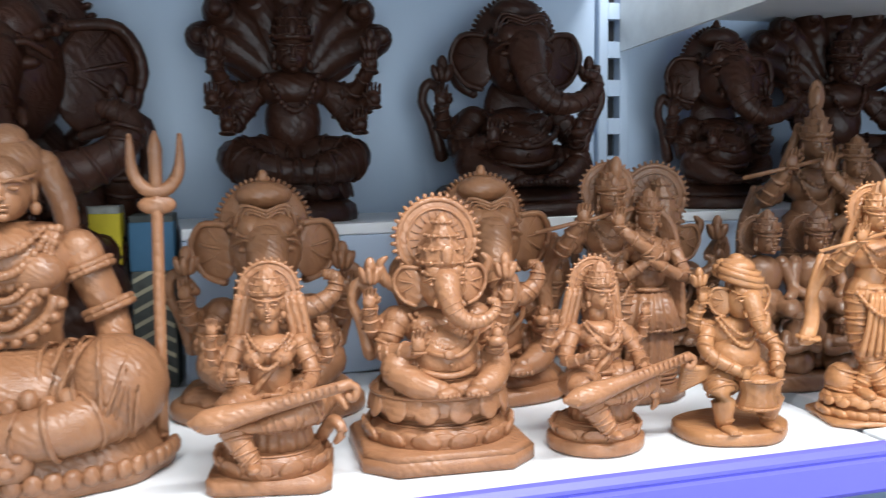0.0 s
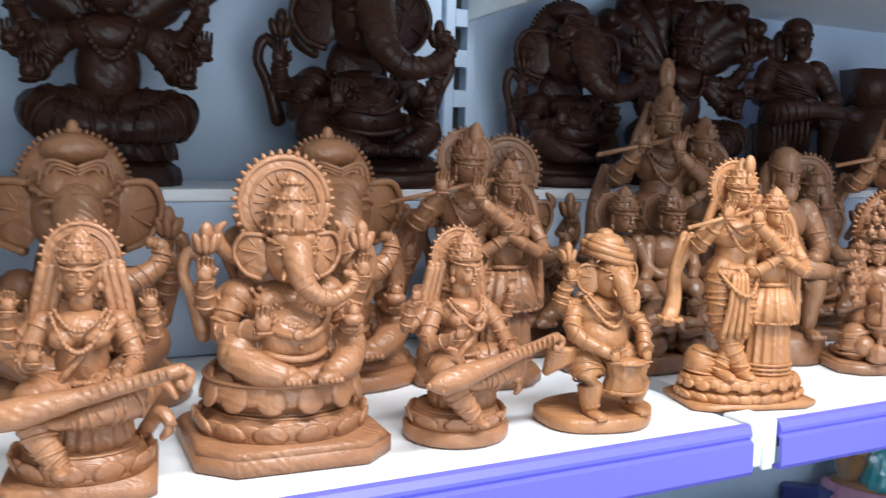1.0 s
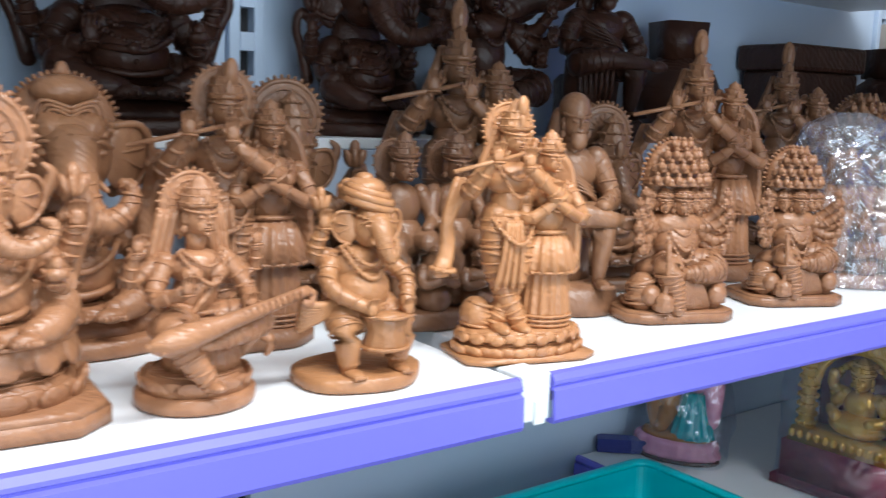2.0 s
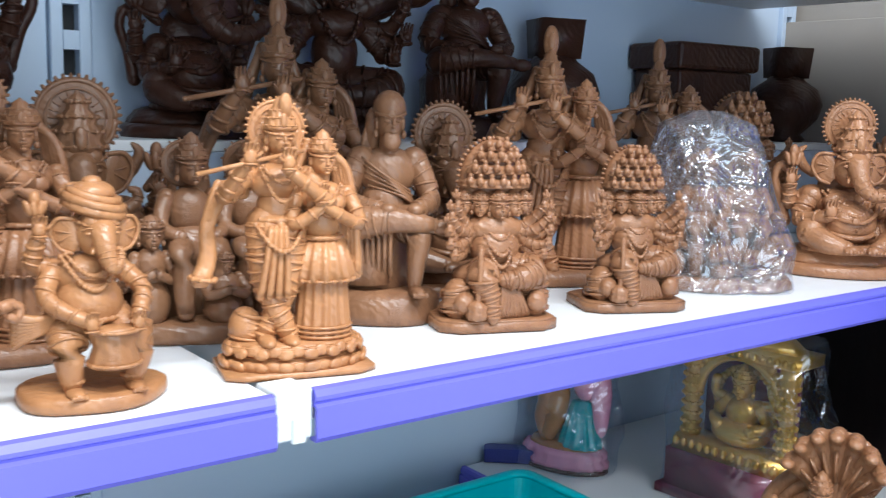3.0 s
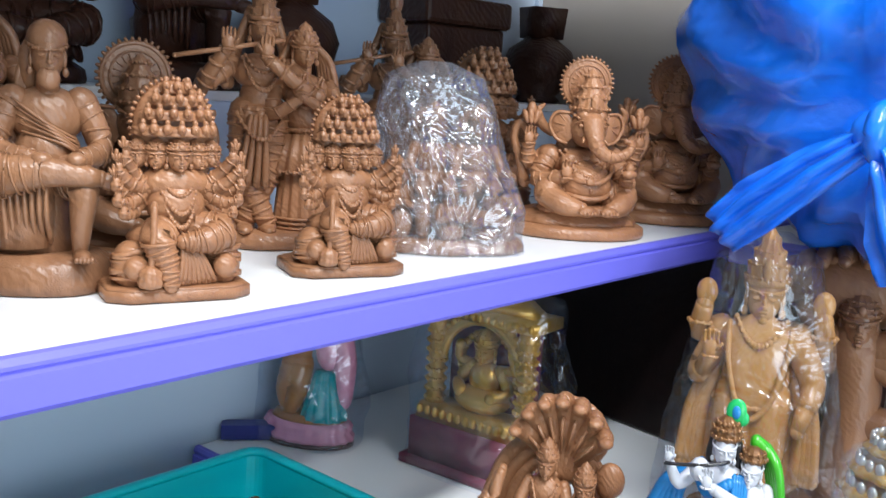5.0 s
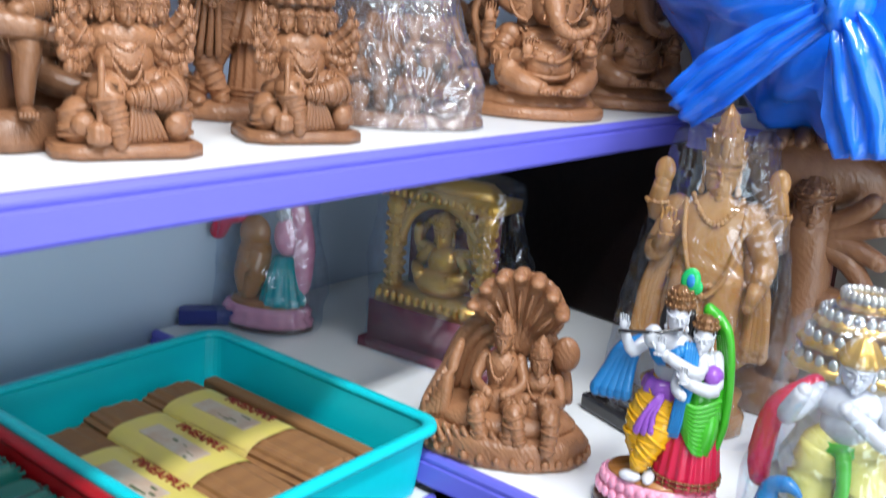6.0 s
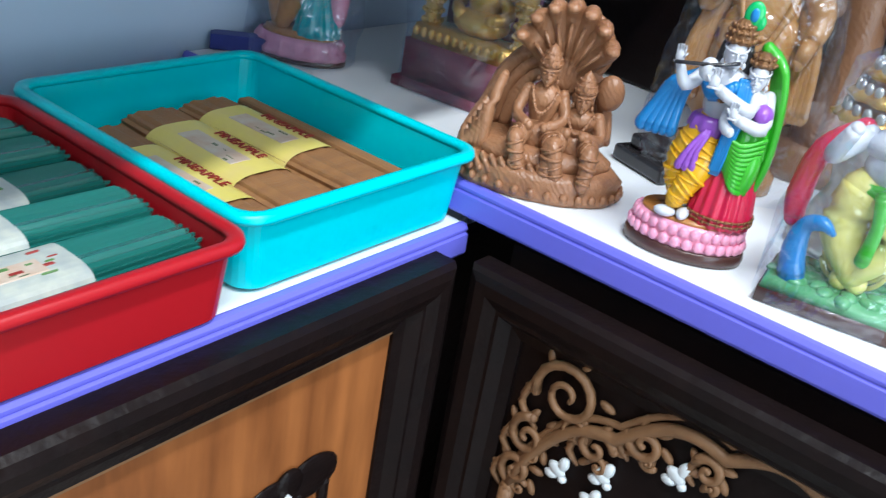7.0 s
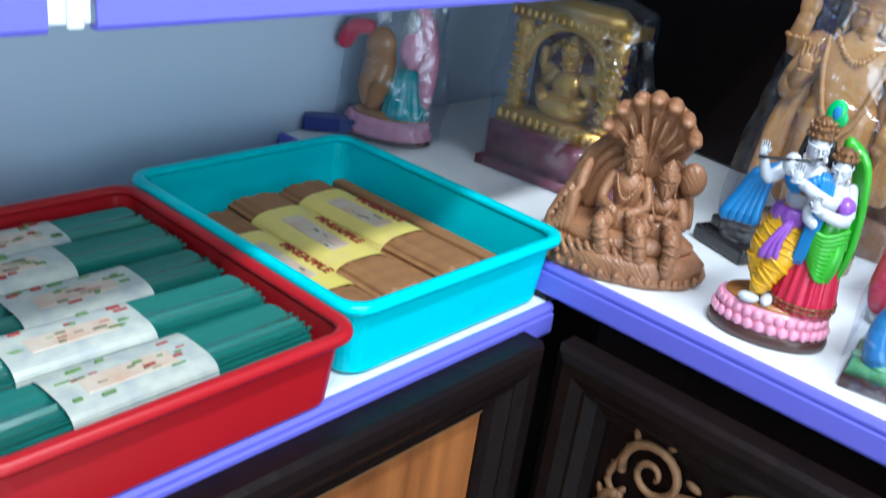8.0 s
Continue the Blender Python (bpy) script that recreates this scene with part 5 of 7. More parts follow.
# incense boxes by the back panel
for i, (x, y, h, c1, c2) in enumerate(((-0.525, 0.345, 0.158, (0.85, 0.68, 0.04), (0.62, 0.63, 0.58)), (-0.482, 0.335, 0.15, (0.05, 0.16, 0.28), (0.10, 0.11, 0.10)))):
    bx = thing("incense_box", at(x, y, ZU, -8), "upright printed cardboard incense box, patterned", "box", "incense boxes")
    bm = box(-0.018, 0.018, -0.018, 0.018, 0, h, 0.001, 1)
    part("carton", bm, mat("printed_card", c2, 0.5, 0, 0.8, 120, (1, 1, 1), 0.05, 60, tuple(0.3 * c for c in c2)), bx)
    part("printed_band", box(-0.0184, 0.0184, -0.0188, 0.0, h * 0.68, h * 0.96, 0.0005, 1), mat("printed_band", c1, 0.5, 0, 0.3, 90), bx)
    for k in range(7):
        b2 = bmesh.new()
        z0 = 0.012 + k * h * 0.088
        vs = [b2.verts.new(p) for p in ((-0.017, -0.0185, z0), (0, -0.0185, z0 + 0.009), (0.017, -0.0185, z0), (0.017, -0.0185, z0 + 0.004), (0, -0.0185, z0 + 0.013), (-0.017, -0.0185, z0 + 0.004))]
        b2.faces.new(vs[:2] + [vs[4], vs[5]])
        b2.faces.new([vs[1], vs[2], vs[3], vs[4]])
        part("zigzag_print", b2, mat("zigzag_ink", (0.06, 0.05, 0.05) if i == 0 else (0.55, 0.5, 0.35), 0.5, 0, 0.2, 50), bx)


# ---- loft helpers ----
def loft(loops, close_first=True, close_last=True):
    b = bmesh.new()
    rows = [[b.verts.new(p) for p in l] for l in loops]
    n = len(rows[0])
    for a, c in zip(rows, rows[1:]):
        for i in range(n):
            b.faces.new((a[i], a[(i + 1) % n], c[(i + 1) % n], c[i]))
    if close_first:
        b.faces.new(rows[0][::-1])
    if close_last:
        b.faces.new(rows[-1])
    bmesh.ops.recalc_face_normals(b, faces=b.faces[:])
    return b


def rounded(hx, hy, r, z, seg=6):
    pts = []
    for cx, cy, a0 in ((hx - r, hy - r, 0), (-hx + r, hy - r, 90), (-hx + r, -hy + r, 180), (hx - r, -hy + r, 270)):
        for k in range(seg + 1):
            a = radians(a0 + 90 * k / seg)
            pts.append((cx + r * math.cos(a), cy + r * math.sin(a), z))
    return pts


def plastic_tray(x, y, hx, hy, h, material, label, turn=0.0):
    t = thing("plastic_tray", at(x, y, ZL, turn), label, "tray")
    q, w = 0.018, 0.0025
    body = [rounded(hx - q, hy - q, 0.02, 0.0005), rounded(hx - q + 0.004, hy - q + 0.004, 0.022, 0.004), rounded(hx - 0.009, hy - 0.009, 0.020, h - 0.006),
            rounded(hx - 0.009 - w, hy - 0.009 - w, 0.018, h - 0.004), rounded(hx - q - w + 0.003, hy - q - w + 0.003, 0.02, 0.006), rounded(hx - q - w - 0.003, hy - q - w - 0.003, 0.015, 0.0035)]
    part("tray_body", loft(body), material, t, smooth=False)
    rim = [rounded(hx - 0.0085, hy - 0.0085, 0.021, h - 0.0075), rounded(hx - 0.001, hy - 0.001, 0.025, h - 0.009), rounded(hx, hy, 0.026, h - 0.006), rounded(hx - 0.0015, hy - 0.0015, 0.025, h - 0.001),
           rounded(hx - 0.005, hy - 0.005, 0.024, h), rounded(hx - 0.010, hy - 0.010, 0.020, h - 0.0005), rounded(hx - 0.0125, hy - 0.0125, 0.018, h - 0.003), rounded(hx - 0.0125, hy - 0.0125, 0.018, h - 0.0075)]
    part("rim", loft(rim + [rim[0]], False, False), material, t, "rolled rim", smooth=True)
    return t


plastic_tray(0.3855, 0.1675, 0.1485, 0.1755, 0.077, TEAL, "turquoise plastic tray holding brown incense packets")
plastic_tray(0.084, 0.153, 0.154, 0.177, 0.072, RED, "red plastic tray holding green incense packets")

STICK = mat("brown_incense", (0.25, 0.115, 0.045), 0.6, 0, 0.7, 30, (3, 0.2, 1), 0.2, 200, (0.36, 0.17, 0.06), rand=0.1)
GREENS = mat("green_incense", (0.010, 0.115, 0.10), 0.25, 0, 0.7, 40, (0.2, 3, 1), 0.2, 200, (0.018, 0.17, 0.14), rand=0.15, coat=0.6)
YELLOW = mat("yellow_label", (0.70, 0.58, 0.13), 0.4, 0, 0.5, 40, (1, 1, 1), 0.03, 60, (0.62, 0.44, 0.22))
PALE = mat("pale_label", (0.50, 0.52, 0.45), 0.35, 0, 0.9, 70, (1, 1, 1), 0.03, 60, (0.30, 0.34, 0.36))
INK = mat("red_ink", (0.28, 0.02, 0.015), 0.5, 0, 0.2, 50)
PINKL = mat("label_picture", (0.58, 0.52, 0.44), 0.45, 0, 0.9, 60, (1, 1, 1), 0.02, 60, (0.50, 0.30, 0.20))
LEAFY = mat("label_leaf_print", (0.10, 0.22, 0.06), 0.45, 0, 0.6, 80)
DGREY = mat("label_print", (0.10, 0.13, 0.06), 0.5, 0, 0.4, 60)


def packet(name, m, length, width, thick, material, label, band, band_mat, sticks, ink, seedling, ridge=0.05, word="", flat=0.8):
    """A sleeve of incense sticks that lies along its x axis; band: (start, end) of the paper label."""
    rnd = random.Random(seedling)
    p = thing(name, m, label, "incense packet", name + "s")
    n = sticks
    loops = []
    for x, k in ((-length / 2, 0.9), (-length / 2 + 0.004, 1), (0, 1.02), (length / 2 - 0.004, 1), (length / 2, 0.9)):
        l = []
        for i in range(n * 4):
            a = 2 * math.pi * i / (n * 4)
            rip = 1 + ridge * math.cos(n * a)
            l.append((x, width / 2 * k * rip * abs(math.cos(a)) ** 0.6 * (1 if math.cos(a) > 0 else -1), thick / 2 + thick / 2 * k * rip * abs(math.sin(a)) ** flat * (1 if math.sin(a) > 0 else -1)))
        loops.append(l)
    part("incense_roll", loft(loops), material, p)
    for i in range(6):
        yy = width * (-0.32 + 0.13 * i)
        zz = thick / 2 + thick / 2 * abs(math.sin(math.acos(min(1, abs(yy) / (width / 2)) ** (1 / 0.6)))) ** flat
        part("stick", box(length / 2 - 0.002, length / 2 + 0.002 + 0.003 * rnd.random(), yy - 0.0012, yy + 0.0012, zz - 0.006, zz - 0.0035), material, p)
    b = bmesh.new()
    x0, x1 = band[0] * length - length / 2, band[1] * length - length / 2
    rows = []
    for i in range(15):
        a = radians(12 + 156 * i / 14)
        c, sn = math.cos(a), math.sin(a)
        rows.append([b.verts.new((x, width / 2 * 1.03 * abs(c) ** 0.6 * (1 if c > 0 else -1), thick / 2 + thick / 2 * 1.10 * sn ** flat + 0.0004)) for x in (x0, x1)])
    for a, c in zip(rows, rows[1:]):
        b.faces.new((a[0], a[1], c[1], c[0]))
    bmesh.ops.recalc_face_normals(b, faces=b.faces[:])
    part("paper_label", b, band_mat, p, "printed paper label")
    top = thick * 1.05 + 0.0016
    # picture patch and bars for the unreadable print
    part("label_picture", box(x0 + (x1 - x0) * 0.18, x0 + (x1 - x0) * 0.80, -width * 0.22, width * 0.10, top - 0.0034, top - 0.0009, 0.0008, 1), PINKL, p)
    for k in range(ink):
        u = x0 + (x1 - x0) * (0.16 + 0.68 * k / ink)
        part("print_bar", box(u, u + (x1 - x0) * 0.055, width * 0.17, width * (0.215 + 0.05 * rnd.random()), top - 0.003, top - 0.0010), INK, p)
    if word:
        c = bpy.data.curves.new("label_word", "FONT")
        c.body, c.size, c.extrude, c.align_x, c.align_y = word, 0.0150, 0.0005, "CENTER", "CENTER"
        tmp = bpy.data.objects.new("label_word", c)
        me = bpy.data.meshes.new_from_object(tmp)
        bpy.data.objects.remove(tmp)
        me.materials.append(INK)
        o = new("label_word", me)
        o.parent, o.location, o["label"] = p, ((x0 + x1) / 2 + 0.006, width * 0.27, top - 0.0012), "red printed word"
    else:
        for k in range(16):
            u, v = x0 + (x1 - x0) * rnd.uniform(0.04, 0.86), width * rnd.uniform(-0.34, 0.30)
            part("print_leaf", box(u, u + rnd.uniform(0.006, 0.013), v, v + rnd.uniform(0.002, 0.005), top - 0.005, top - 0.0007, 0.0008, 1), LEAFY if k % 3 else INK, p)
    for k in range(4):
        u, v = x0 + (x1 - x0) * rnd.uniform(0.2, 0.75), width * rnd.uniform(-0.22, 0.02)
        part("print_blotch", box(u, u + rnd.uniform(0.006, 0.014), v, v + rnd.uniform(0.0015, 0.004), top - 0.003, top - 0.0005, 0.0006, 1), DGREY, p)
    return p


for k, (x, y, z, tn, bd) in enumerate(((0.288, 0.150, 0, -90, (0.26, 0.80)), (0.355, 0.165, 0.002, -92, (0.20, 0.74)), (0.431, 0.17, 0.001, -89, (0.16, 0.68)))):
    packet("brown_incense_packet", pose(x, y, ZL + 0.0036 + z, 0, 0, tn), 0.25, 0.074, 0.042, STICK, "clear sleeve of brown incense sticks with yellow label", bd, YELLOW, 18, 0, k, 0.05, "PINEAPPLE")
sl = thing("incense_slab", pose(0.486, 0.167, ZL + 0.004), "narrow brown incense packet on edge against the tray side", "incense packet")
part("incense_roll", box(-0.009, 0.009, -0.128, 0.128, 0, 0.036, 0.004), STICK, sl)
for k, (y, x, z, tn, bd) in enumerate(((0.045, 0.084, 0.0, 1, (0.24, 0.66)), (0.106, 0.082, 0.003, -1, (0.22, 0.62)), (0.167, 0.084, 0.0, 1, (0.34, 0.74)), (0.226, 0.081, 0.004, -1, (0.26, 0.62)), (0.282, 0.084, 0.0, 0, (0.4, 0.7)))):
    packet("green_incense_packet", pose(x, y, ZL + 0.0036 + z, 0, 0, tn), 0.272, 0.0615, 0.054, GREENS, "clear sleeve of dark green incense sticks with pale label", bd, PALE, 26, 0, 20 + k, 0.05, "", 0.4)


# ---- framed panels under the lower shelves ----
def framed_panel(m, w, h, label, panel_mat, wide=0.062):
    """A frame that faces -y, its foot at z = 0, its left side at x = 0."""
    f = thing("framed_panel", m, label, "framed panel", "framed panels")
    prof = [(0, 0.0), (0, -0.024), (0.004, -0.030), (0.012, -0.033), (0.024, -0.032), (0.036, -0.026), (0.040, -0.026), (0.050, -0.015), (wide, -0.012), (wide, 0.0)]
    corners = [(0, 0, 1, 1), (w, 0, -1, 1), (w, h, -1, -1), (0, h, 1, -1)]
    names = ("bottom_rail", "side_rail", "top_rail", "side_rail")
    for i in range(4):
        a, c = corners[i], corners[(i + 1) % 4]
        part(names[i], loft([[(p[0] + p[2] * u, d, p[1] + p[3] * u) for u, d in prof] for p in (a, c)]), FRAMEW, f)
    part("panel", box(wide - 0.003, w - wide + 0.003, -0.008, -0.002, wide - 0.003, h - wide + 0.003), panel_mat, f)
    return f


FZ = 0.20
plinth = shell("plinth_north", -1.2, 0.49, -0.045, 0.45, 0.0, FZ - 0.001, FRAMEW, "dark plinth under the framed panels", "plinth")
plinth2 = shell("plinth_east", 0.4905, 0.9, -2.0, -0.05, 0.0, FZ - 0.001, FRAMEW, "dark plinth under the framed panels", "plinth")
pw, ph = 0.62, 0.535
fa = framed_panel(pose(-0.146, -0.012, FZ), pw, ph, "dark framed teak panel with inlaid animals under the shelf", TEAK)
edge = part("inlay_line", box(0.060, pw - 0.060, -0.0105, -0.0082, ph - 0.066, ph - 0.0625), CARVE, fa, "pale inlay line")
for k, (cx, cz, r) in enumerate(((0.42, 0.335, 0.040), (0.47, 0.345, 0.034))):
    s = Sculpt()
    s.ball((0, 0, 0), (r, 0.006, r * 0.7))
    s.ball((-r * 0.9, -0.002, r * 0.25), (r * 0.5, 0.006, r * 0.5))
    s.limb([(-r * 1.2, -0.003, r * 0.1), (-r * 1.5, -0.003, -r * 0.5)], (r * 0.2, r * 0.1), n=8)
    s.limb([(-r * 0.5, 0, -r * 0.4), (-r * 0.5, 0, -r * 1.2)], r * 0.18, n=8)
    s.limb([(r * 0.5, 0, -r * 0.4), (r * 0.5, 0, -r * 1.2)], r * 0.18, n=8)
    me = bpy.data.meshes.new("inlaid_animal")
    me.from_pydata([tuple(p) for p in s.v], [], s.f)
    me.materials.append(FRAMEW)
    o = new("inlaid_animal", me)
    o.parent = fa
    o.location = (cx, -0.010, cz)
    b2 = box(-r * 1.25, -r * 1.05, -0.0135, -0.006, -r * 0.3, r * 0.15, 0.001, 1)
    t2 = part("ivory_tusk", b2, WHITEP, o)

fb = framed_panel(pose(0.512, -0.048, FZ) @ pose(0, 0, 0, 0, 0, -90), 0.66, ph, "dark frame with pierced carved scrollwork and white birds", FRAMEW, 0.062)


def carve_part(name, s, material, parent, loc=(0, 0, 0), label=""):
    me = bpy.data.meshes.new(name)
    me.from_pydata([tuple(p) for p in s.v], [], s.f)
    me.polygons.foreach_set("use_smooth", [True] * len(s.f))
    me.materials.append(material)
    o = new(name, me)
    o.parent, o.location = parent, loc
    if label:
        o["label"] = label
    return o


def spiral(s, cx, cz, r0, turns, start, r, flip=1, y=-0.014):
    pts, rad = [], []
    for i in range(26):
        u = i / 25
        a = radians(start) + flip * turns * 2 * math.pi * u
        q = r0 * (1 - 0.85 * u)
        pts.append((cx + q * math.cos(a), y - 0.004 * u, cz + q * math.sin(a)))
        rad.append(r * (1 - 0.45 * u))
    s.limb(pts, rad, n=8)


for cx, cz, r0, tn, st, fl in ((0.125, ph - 0.09, 0.036, 1.6, 200, -1), (0.165, ph - 0.125, 0.020, 1.2, 20, 1), (0.095, ph - 0.155, 0.022, 1.4, 90, 1), (0.21, ph - 0.092, 0.018, 1.2, 180, 1), (0.09, ph - 0.20, 0.02, 1.4, 270, -1),
                               (0.27, ph - 0.085, 0.014, 1.2, 160, -1), (0.535, ph - 0.09, 0.036, 1.6, -20, 1), (0.565, ph - 0.155, 0.022, 1.4, 90, -1), (0.48, ph - 0.09, 0.018, 1.2, 0, -1), (0.40, ph - 0.085, 0.014, 1.2, 20, 1)):
    s = Sculpt()
    spiral(s, cx, cz, r0, tn, st, 0.0054, fl)
    spiral(s, cx + 0.4 * r0, cz - 0.9 * r0, r0 * 0.45, 1.2, st + 140, 0.0035, -fl)
    s.limb([(cx - r0, -0.013, cz), (cx - r0 * 1.3, -0.013, cz - r0 * 0.9), (cx - r0 * 0.7, -0.013, cz - r0 * 1.5)], [0.004, 0.0045, 0.002], n=6)
    for k in range(6):
        a = radians(st + 58 * k)
        s.ball((cx + r0 * 1.15 * math.cos(a), -0.012, cz + r0 * 1.15 * math.sin(a)), (0.0095, 0.004, 0.0042), (0, -math.degrees(a) + 30, 0), n=8, k=6)
    carve_part("carved_scroll", s, CARVE, fb)
s = Sculpt()
arch = []
for i in range(61):
    u = i / 60
    x = 0.085 + 0.49 * u
    z = ph - 0.225 + 0.165 * math.sin(math.pi * u) ** 0.6 + 0.016 * abs(math.sin(5 * math.pi * u))
    arch.append((x, -0.014, z))
s.limb(arch, 0.0066, n=8)
s.limb([(x, -0.012, z + 0.014) for x, y, z in arch], 0.0038, n=8)
s.limb([arch[0], (0.083, -0.014, 0.16)], 0.0085, n=8)
s.limb([arch[-1], (0.577, -0.014, 0.16)], 0.0085, n=8)
carve_part("carved_arch", s, CARVE, fb, label="cusped carved arch")
for bx_, bz in ((0.133, ph - 0.218), (0.178, ph - 0.196), (0.172, ph - 0.232), (0.244, ph - 0.152), (0.33, ph - 0.148), (0.42, ph - 0.156)):
    s = Sculpt()
    s.ball((0, 0, 0), (0.011, 0.004, 0.007), (0, 25, 0), n=8, k=6)
    s.ball((0.006, 0, 0.009), (0.006, 0.004, 0.009), (0, 15, 0), n=8, k=6)
    s.ball((-0.005, 0, -0.008), (0.008, 0.004, 0.005), n=8, k=6)
    s.ball((0.008, 0, -0.008), (0.005, 0.004, 0.004), n=8, k=6)
    carve_part("white_bird", s, WHITEP, fb, (bx_, -0.014, bz + 0.046), "white painted bird inlay")


# ---- painted and wrapped figurines on the corner shelf ----
def paint(name, c, rough=0.28, metal=0.0, second=None):
    return mat(name, c, rough, metal, 0.35, 60, (1, 1, 1), 0.12, 90, second, coat=0.3)


P_BLUE, P_WHITE, P_YEL = paint("blue_paint", (0.01, 0.20, 0.52)), paint("porcelain_paint", (0.62, 0.63, 0.68)), paint("yellow_paint", (0.80, 0.42, 0.01))
P_GRN, P_RED, P_PINK = paint("green_paint", (0.05, 0.42, 0.02)), paint("crimson_paint", (0.62, 0.01, 0.06)), paint("pink_paint", (0.85, 0.35, 0.50))
P_PUR, P_BRN, P_GOLD = paint("purple_paint", (0.30, 0.09, 0.52)), paint("brown_paint", (0.07, 0.025, 0.02)), paint("gold_paint", (0.72, 0.42, 0.09), 0.3, 0.6)
P_TEAL, P_MAR, P_LIME = paint("teal_paint", (0.0, 0.38, 0.42)), paint("maroon_cloth", (0.20, 0.022, 0.055), 0.5), paint("pale_yellow_paint", (0.80, 0.72, 0.22))
P_OCH, P_SILV, P_BLK = paint("ochre_paint", (0.42, 0.17, 0.04)), paint("silver_paint", (0.60, 0.60, 0.56), 0.3, 0.6), paint("black_stone", (0.02, 0.018, 0.02))
P_CROWN = paint("antique_gold_paint", (0.22, 0.10, 0.035), 0.35, 0.4)
P_EMER = paint("emerald_paint", (0.01, 0.45, 0.12))
P_MINT = paint("grass_green_paint", (0.10, 0.36, 0.15))


def use(s, k):
    s.mat = k
    return s


def painted_couple(x, y, H, turn):
    pal = [P_BRN, P_PINK, P_OCH, P_WHITE, P_YEL, P_BLUE, P_PUR, P_RED, P_GRN, P_EMER, P_CROWN, P_BLK]
    s = Sculpt()
    s.lathe([(1, 0), (1.02, 0.02), (1, 0.045), (0.97, 0.05)], (0, 0, 0), 0.30, 0.18, 40)
    use(s, 1).lathe([(0.97, 0.0), (1.0, 0.02), (0.93, 0.045), (0.97, 0.065), (0.88, 0.095)], (0, 0, 0.05), 0.29, 0.172, 40)
    for zz, f in ((0.073, 0.285), (0.118, 0.268)):
        for i in range(30):
            a = 2 * math.pi * (i + (0.5 if zz > 0.1 else 0)) / 30
            s.ball((f * math.cos(a), f * 0.59 * math.sin(a), zz), (0.018, 0.030, 0.024), (0, 0, math.degrees(a)), n=8, k=6)
    use(s, 2).lathe([(1, 0), (0.97, 0.015)], (0, 0, 0.143), 0.25, 0.145, 36)
    # flute player: crossed legs in folded yellow cloth
    use(s, 4)
    la = [(-0.045, 0, 0.49), (-0.115, -0.03, 0.36), (-0.085, -0.05, 0.24), (-0.06, -0.06, 0.20)]
    lb = [(0.0, 0, 0.49), (-0.03, -0.06, 0.36), (-0.08, -0.09, 0.25), (-0.10, -0.09, 0.21)]
    for leg in (la, lb):
        s.limb(leg, [0.085, 0.08, 0.05, 0.034])
        s.folds(leg, [0.085, 0.08, 0.05, 0.034], 14, 0.0065, 1.0)
    use(s, 3)
    s.ball((-0.035, -0.10, 0.175), (0.032, 0.065, 0.022))
    s.ball((-0.12, -0.12, 0.172), (0.055, 0.035, 0.022))
    use(s, 11)
    s.hoop((-0.06, -0.06, 0.205), (0, 0, 1), 0.036, 0.007, 8, 0.009)
    use(s, 6)
    s.lathe([(0.105, 0), (0.118, 0.025), (0.108, 0.06), (0.095, 0.075)], (-0.02, 0, 0.485), 1, 0.8, 36, 0.05, 10)
    for d in (-0.02, 0.0, 0.02):
        s.limb([(-0.03 + d * 0.4, -0.10, 0.51), (-0.07 + d, -0.125, 0.44), (-0.085 + d * 1.6, -0.12, 0.37)], [0.014, 0.014, 0.022], n=7)
    use(s, 3)
    s.ball((-0.01, 0.0, 0.61), (0.085, 0.065, 0.09))
    s.ball((-0.01, -0.01, 0.69), (0.115, 0.075, 0.065))
    s.limb([(-0.12, 0, 0.71), (-0.19, -0.09, 0.67), (-0.235, -0.12, 0.75)], [0.034, 0.028, 0.02])
    s.limb([(0.10, 0, 0.71), (0.13, -0.11, 0.63), (-0.03, -0.145, 0.69)], [0.034, 0.028, 0.022])
    s.palm((-0.24, -0.13, 0.775), 0.026, -1)
    s.palm((-0.06, -0.155, 0.72), 0.030, 1)
    s.ball((-0.10, -0.13, 0.75), (0.045, 0.04, 0.045))
    use(s, 5)
    for e in range(5):
        s.limb([(-0.11 - 0.012 * e, 0.03, 0.72 - 0.01 * e), (-0.18 - 0.018 * e, -0.02, 0.65), (-0.20 - 0.026 * e, -0.02, 0.56), (-0.205 - 0.036 * e, -0.03, 0.47)], [0.026, 0.028, 0.028, 0.034], n=8)
        s.limb([(0.05 + 0.012 * e, -0.06, 0.72), (0.055 + 0.012 * e, -0.115, 0.60), (0.04 + 0.010 * e, -0.115, 0.46), (0.03 + 0.009 * e, -0.105, 0.37)], [0.015, 0.015, 0.014, 0.012], n=7)
    s.limb([(-0.12, 0.0, 0.71), (-0.06, -0.08, 0.65), (0.03, -0.09, 0.70)], [0.03, 0.026, 0.024], n=8)
    use(s, 3)
    face(s, (-0.01, -0.035, 0.81), 0.058, 0.5, 0)
    use(s, 11)
    s.ball((-0.02, 0.02, 0.83), (0.062, 0.058, 0.065))
    for q in (-1, 1):
        s.limb([(-0.01 + q * 0.055, 0.0, 0.83), (-0.01 + q * 0.066, 0.0, 0.77), (-0.01 + q * 0.06, 0.0, 0.72)], [0.02, 0.02, 0.014], n=8)
    s.limb([(-0.25, -0.155, 0.755), (-0.08, -0.155, 0.775), (0.02, -0.11, 0.79)], 0.008, n=6)
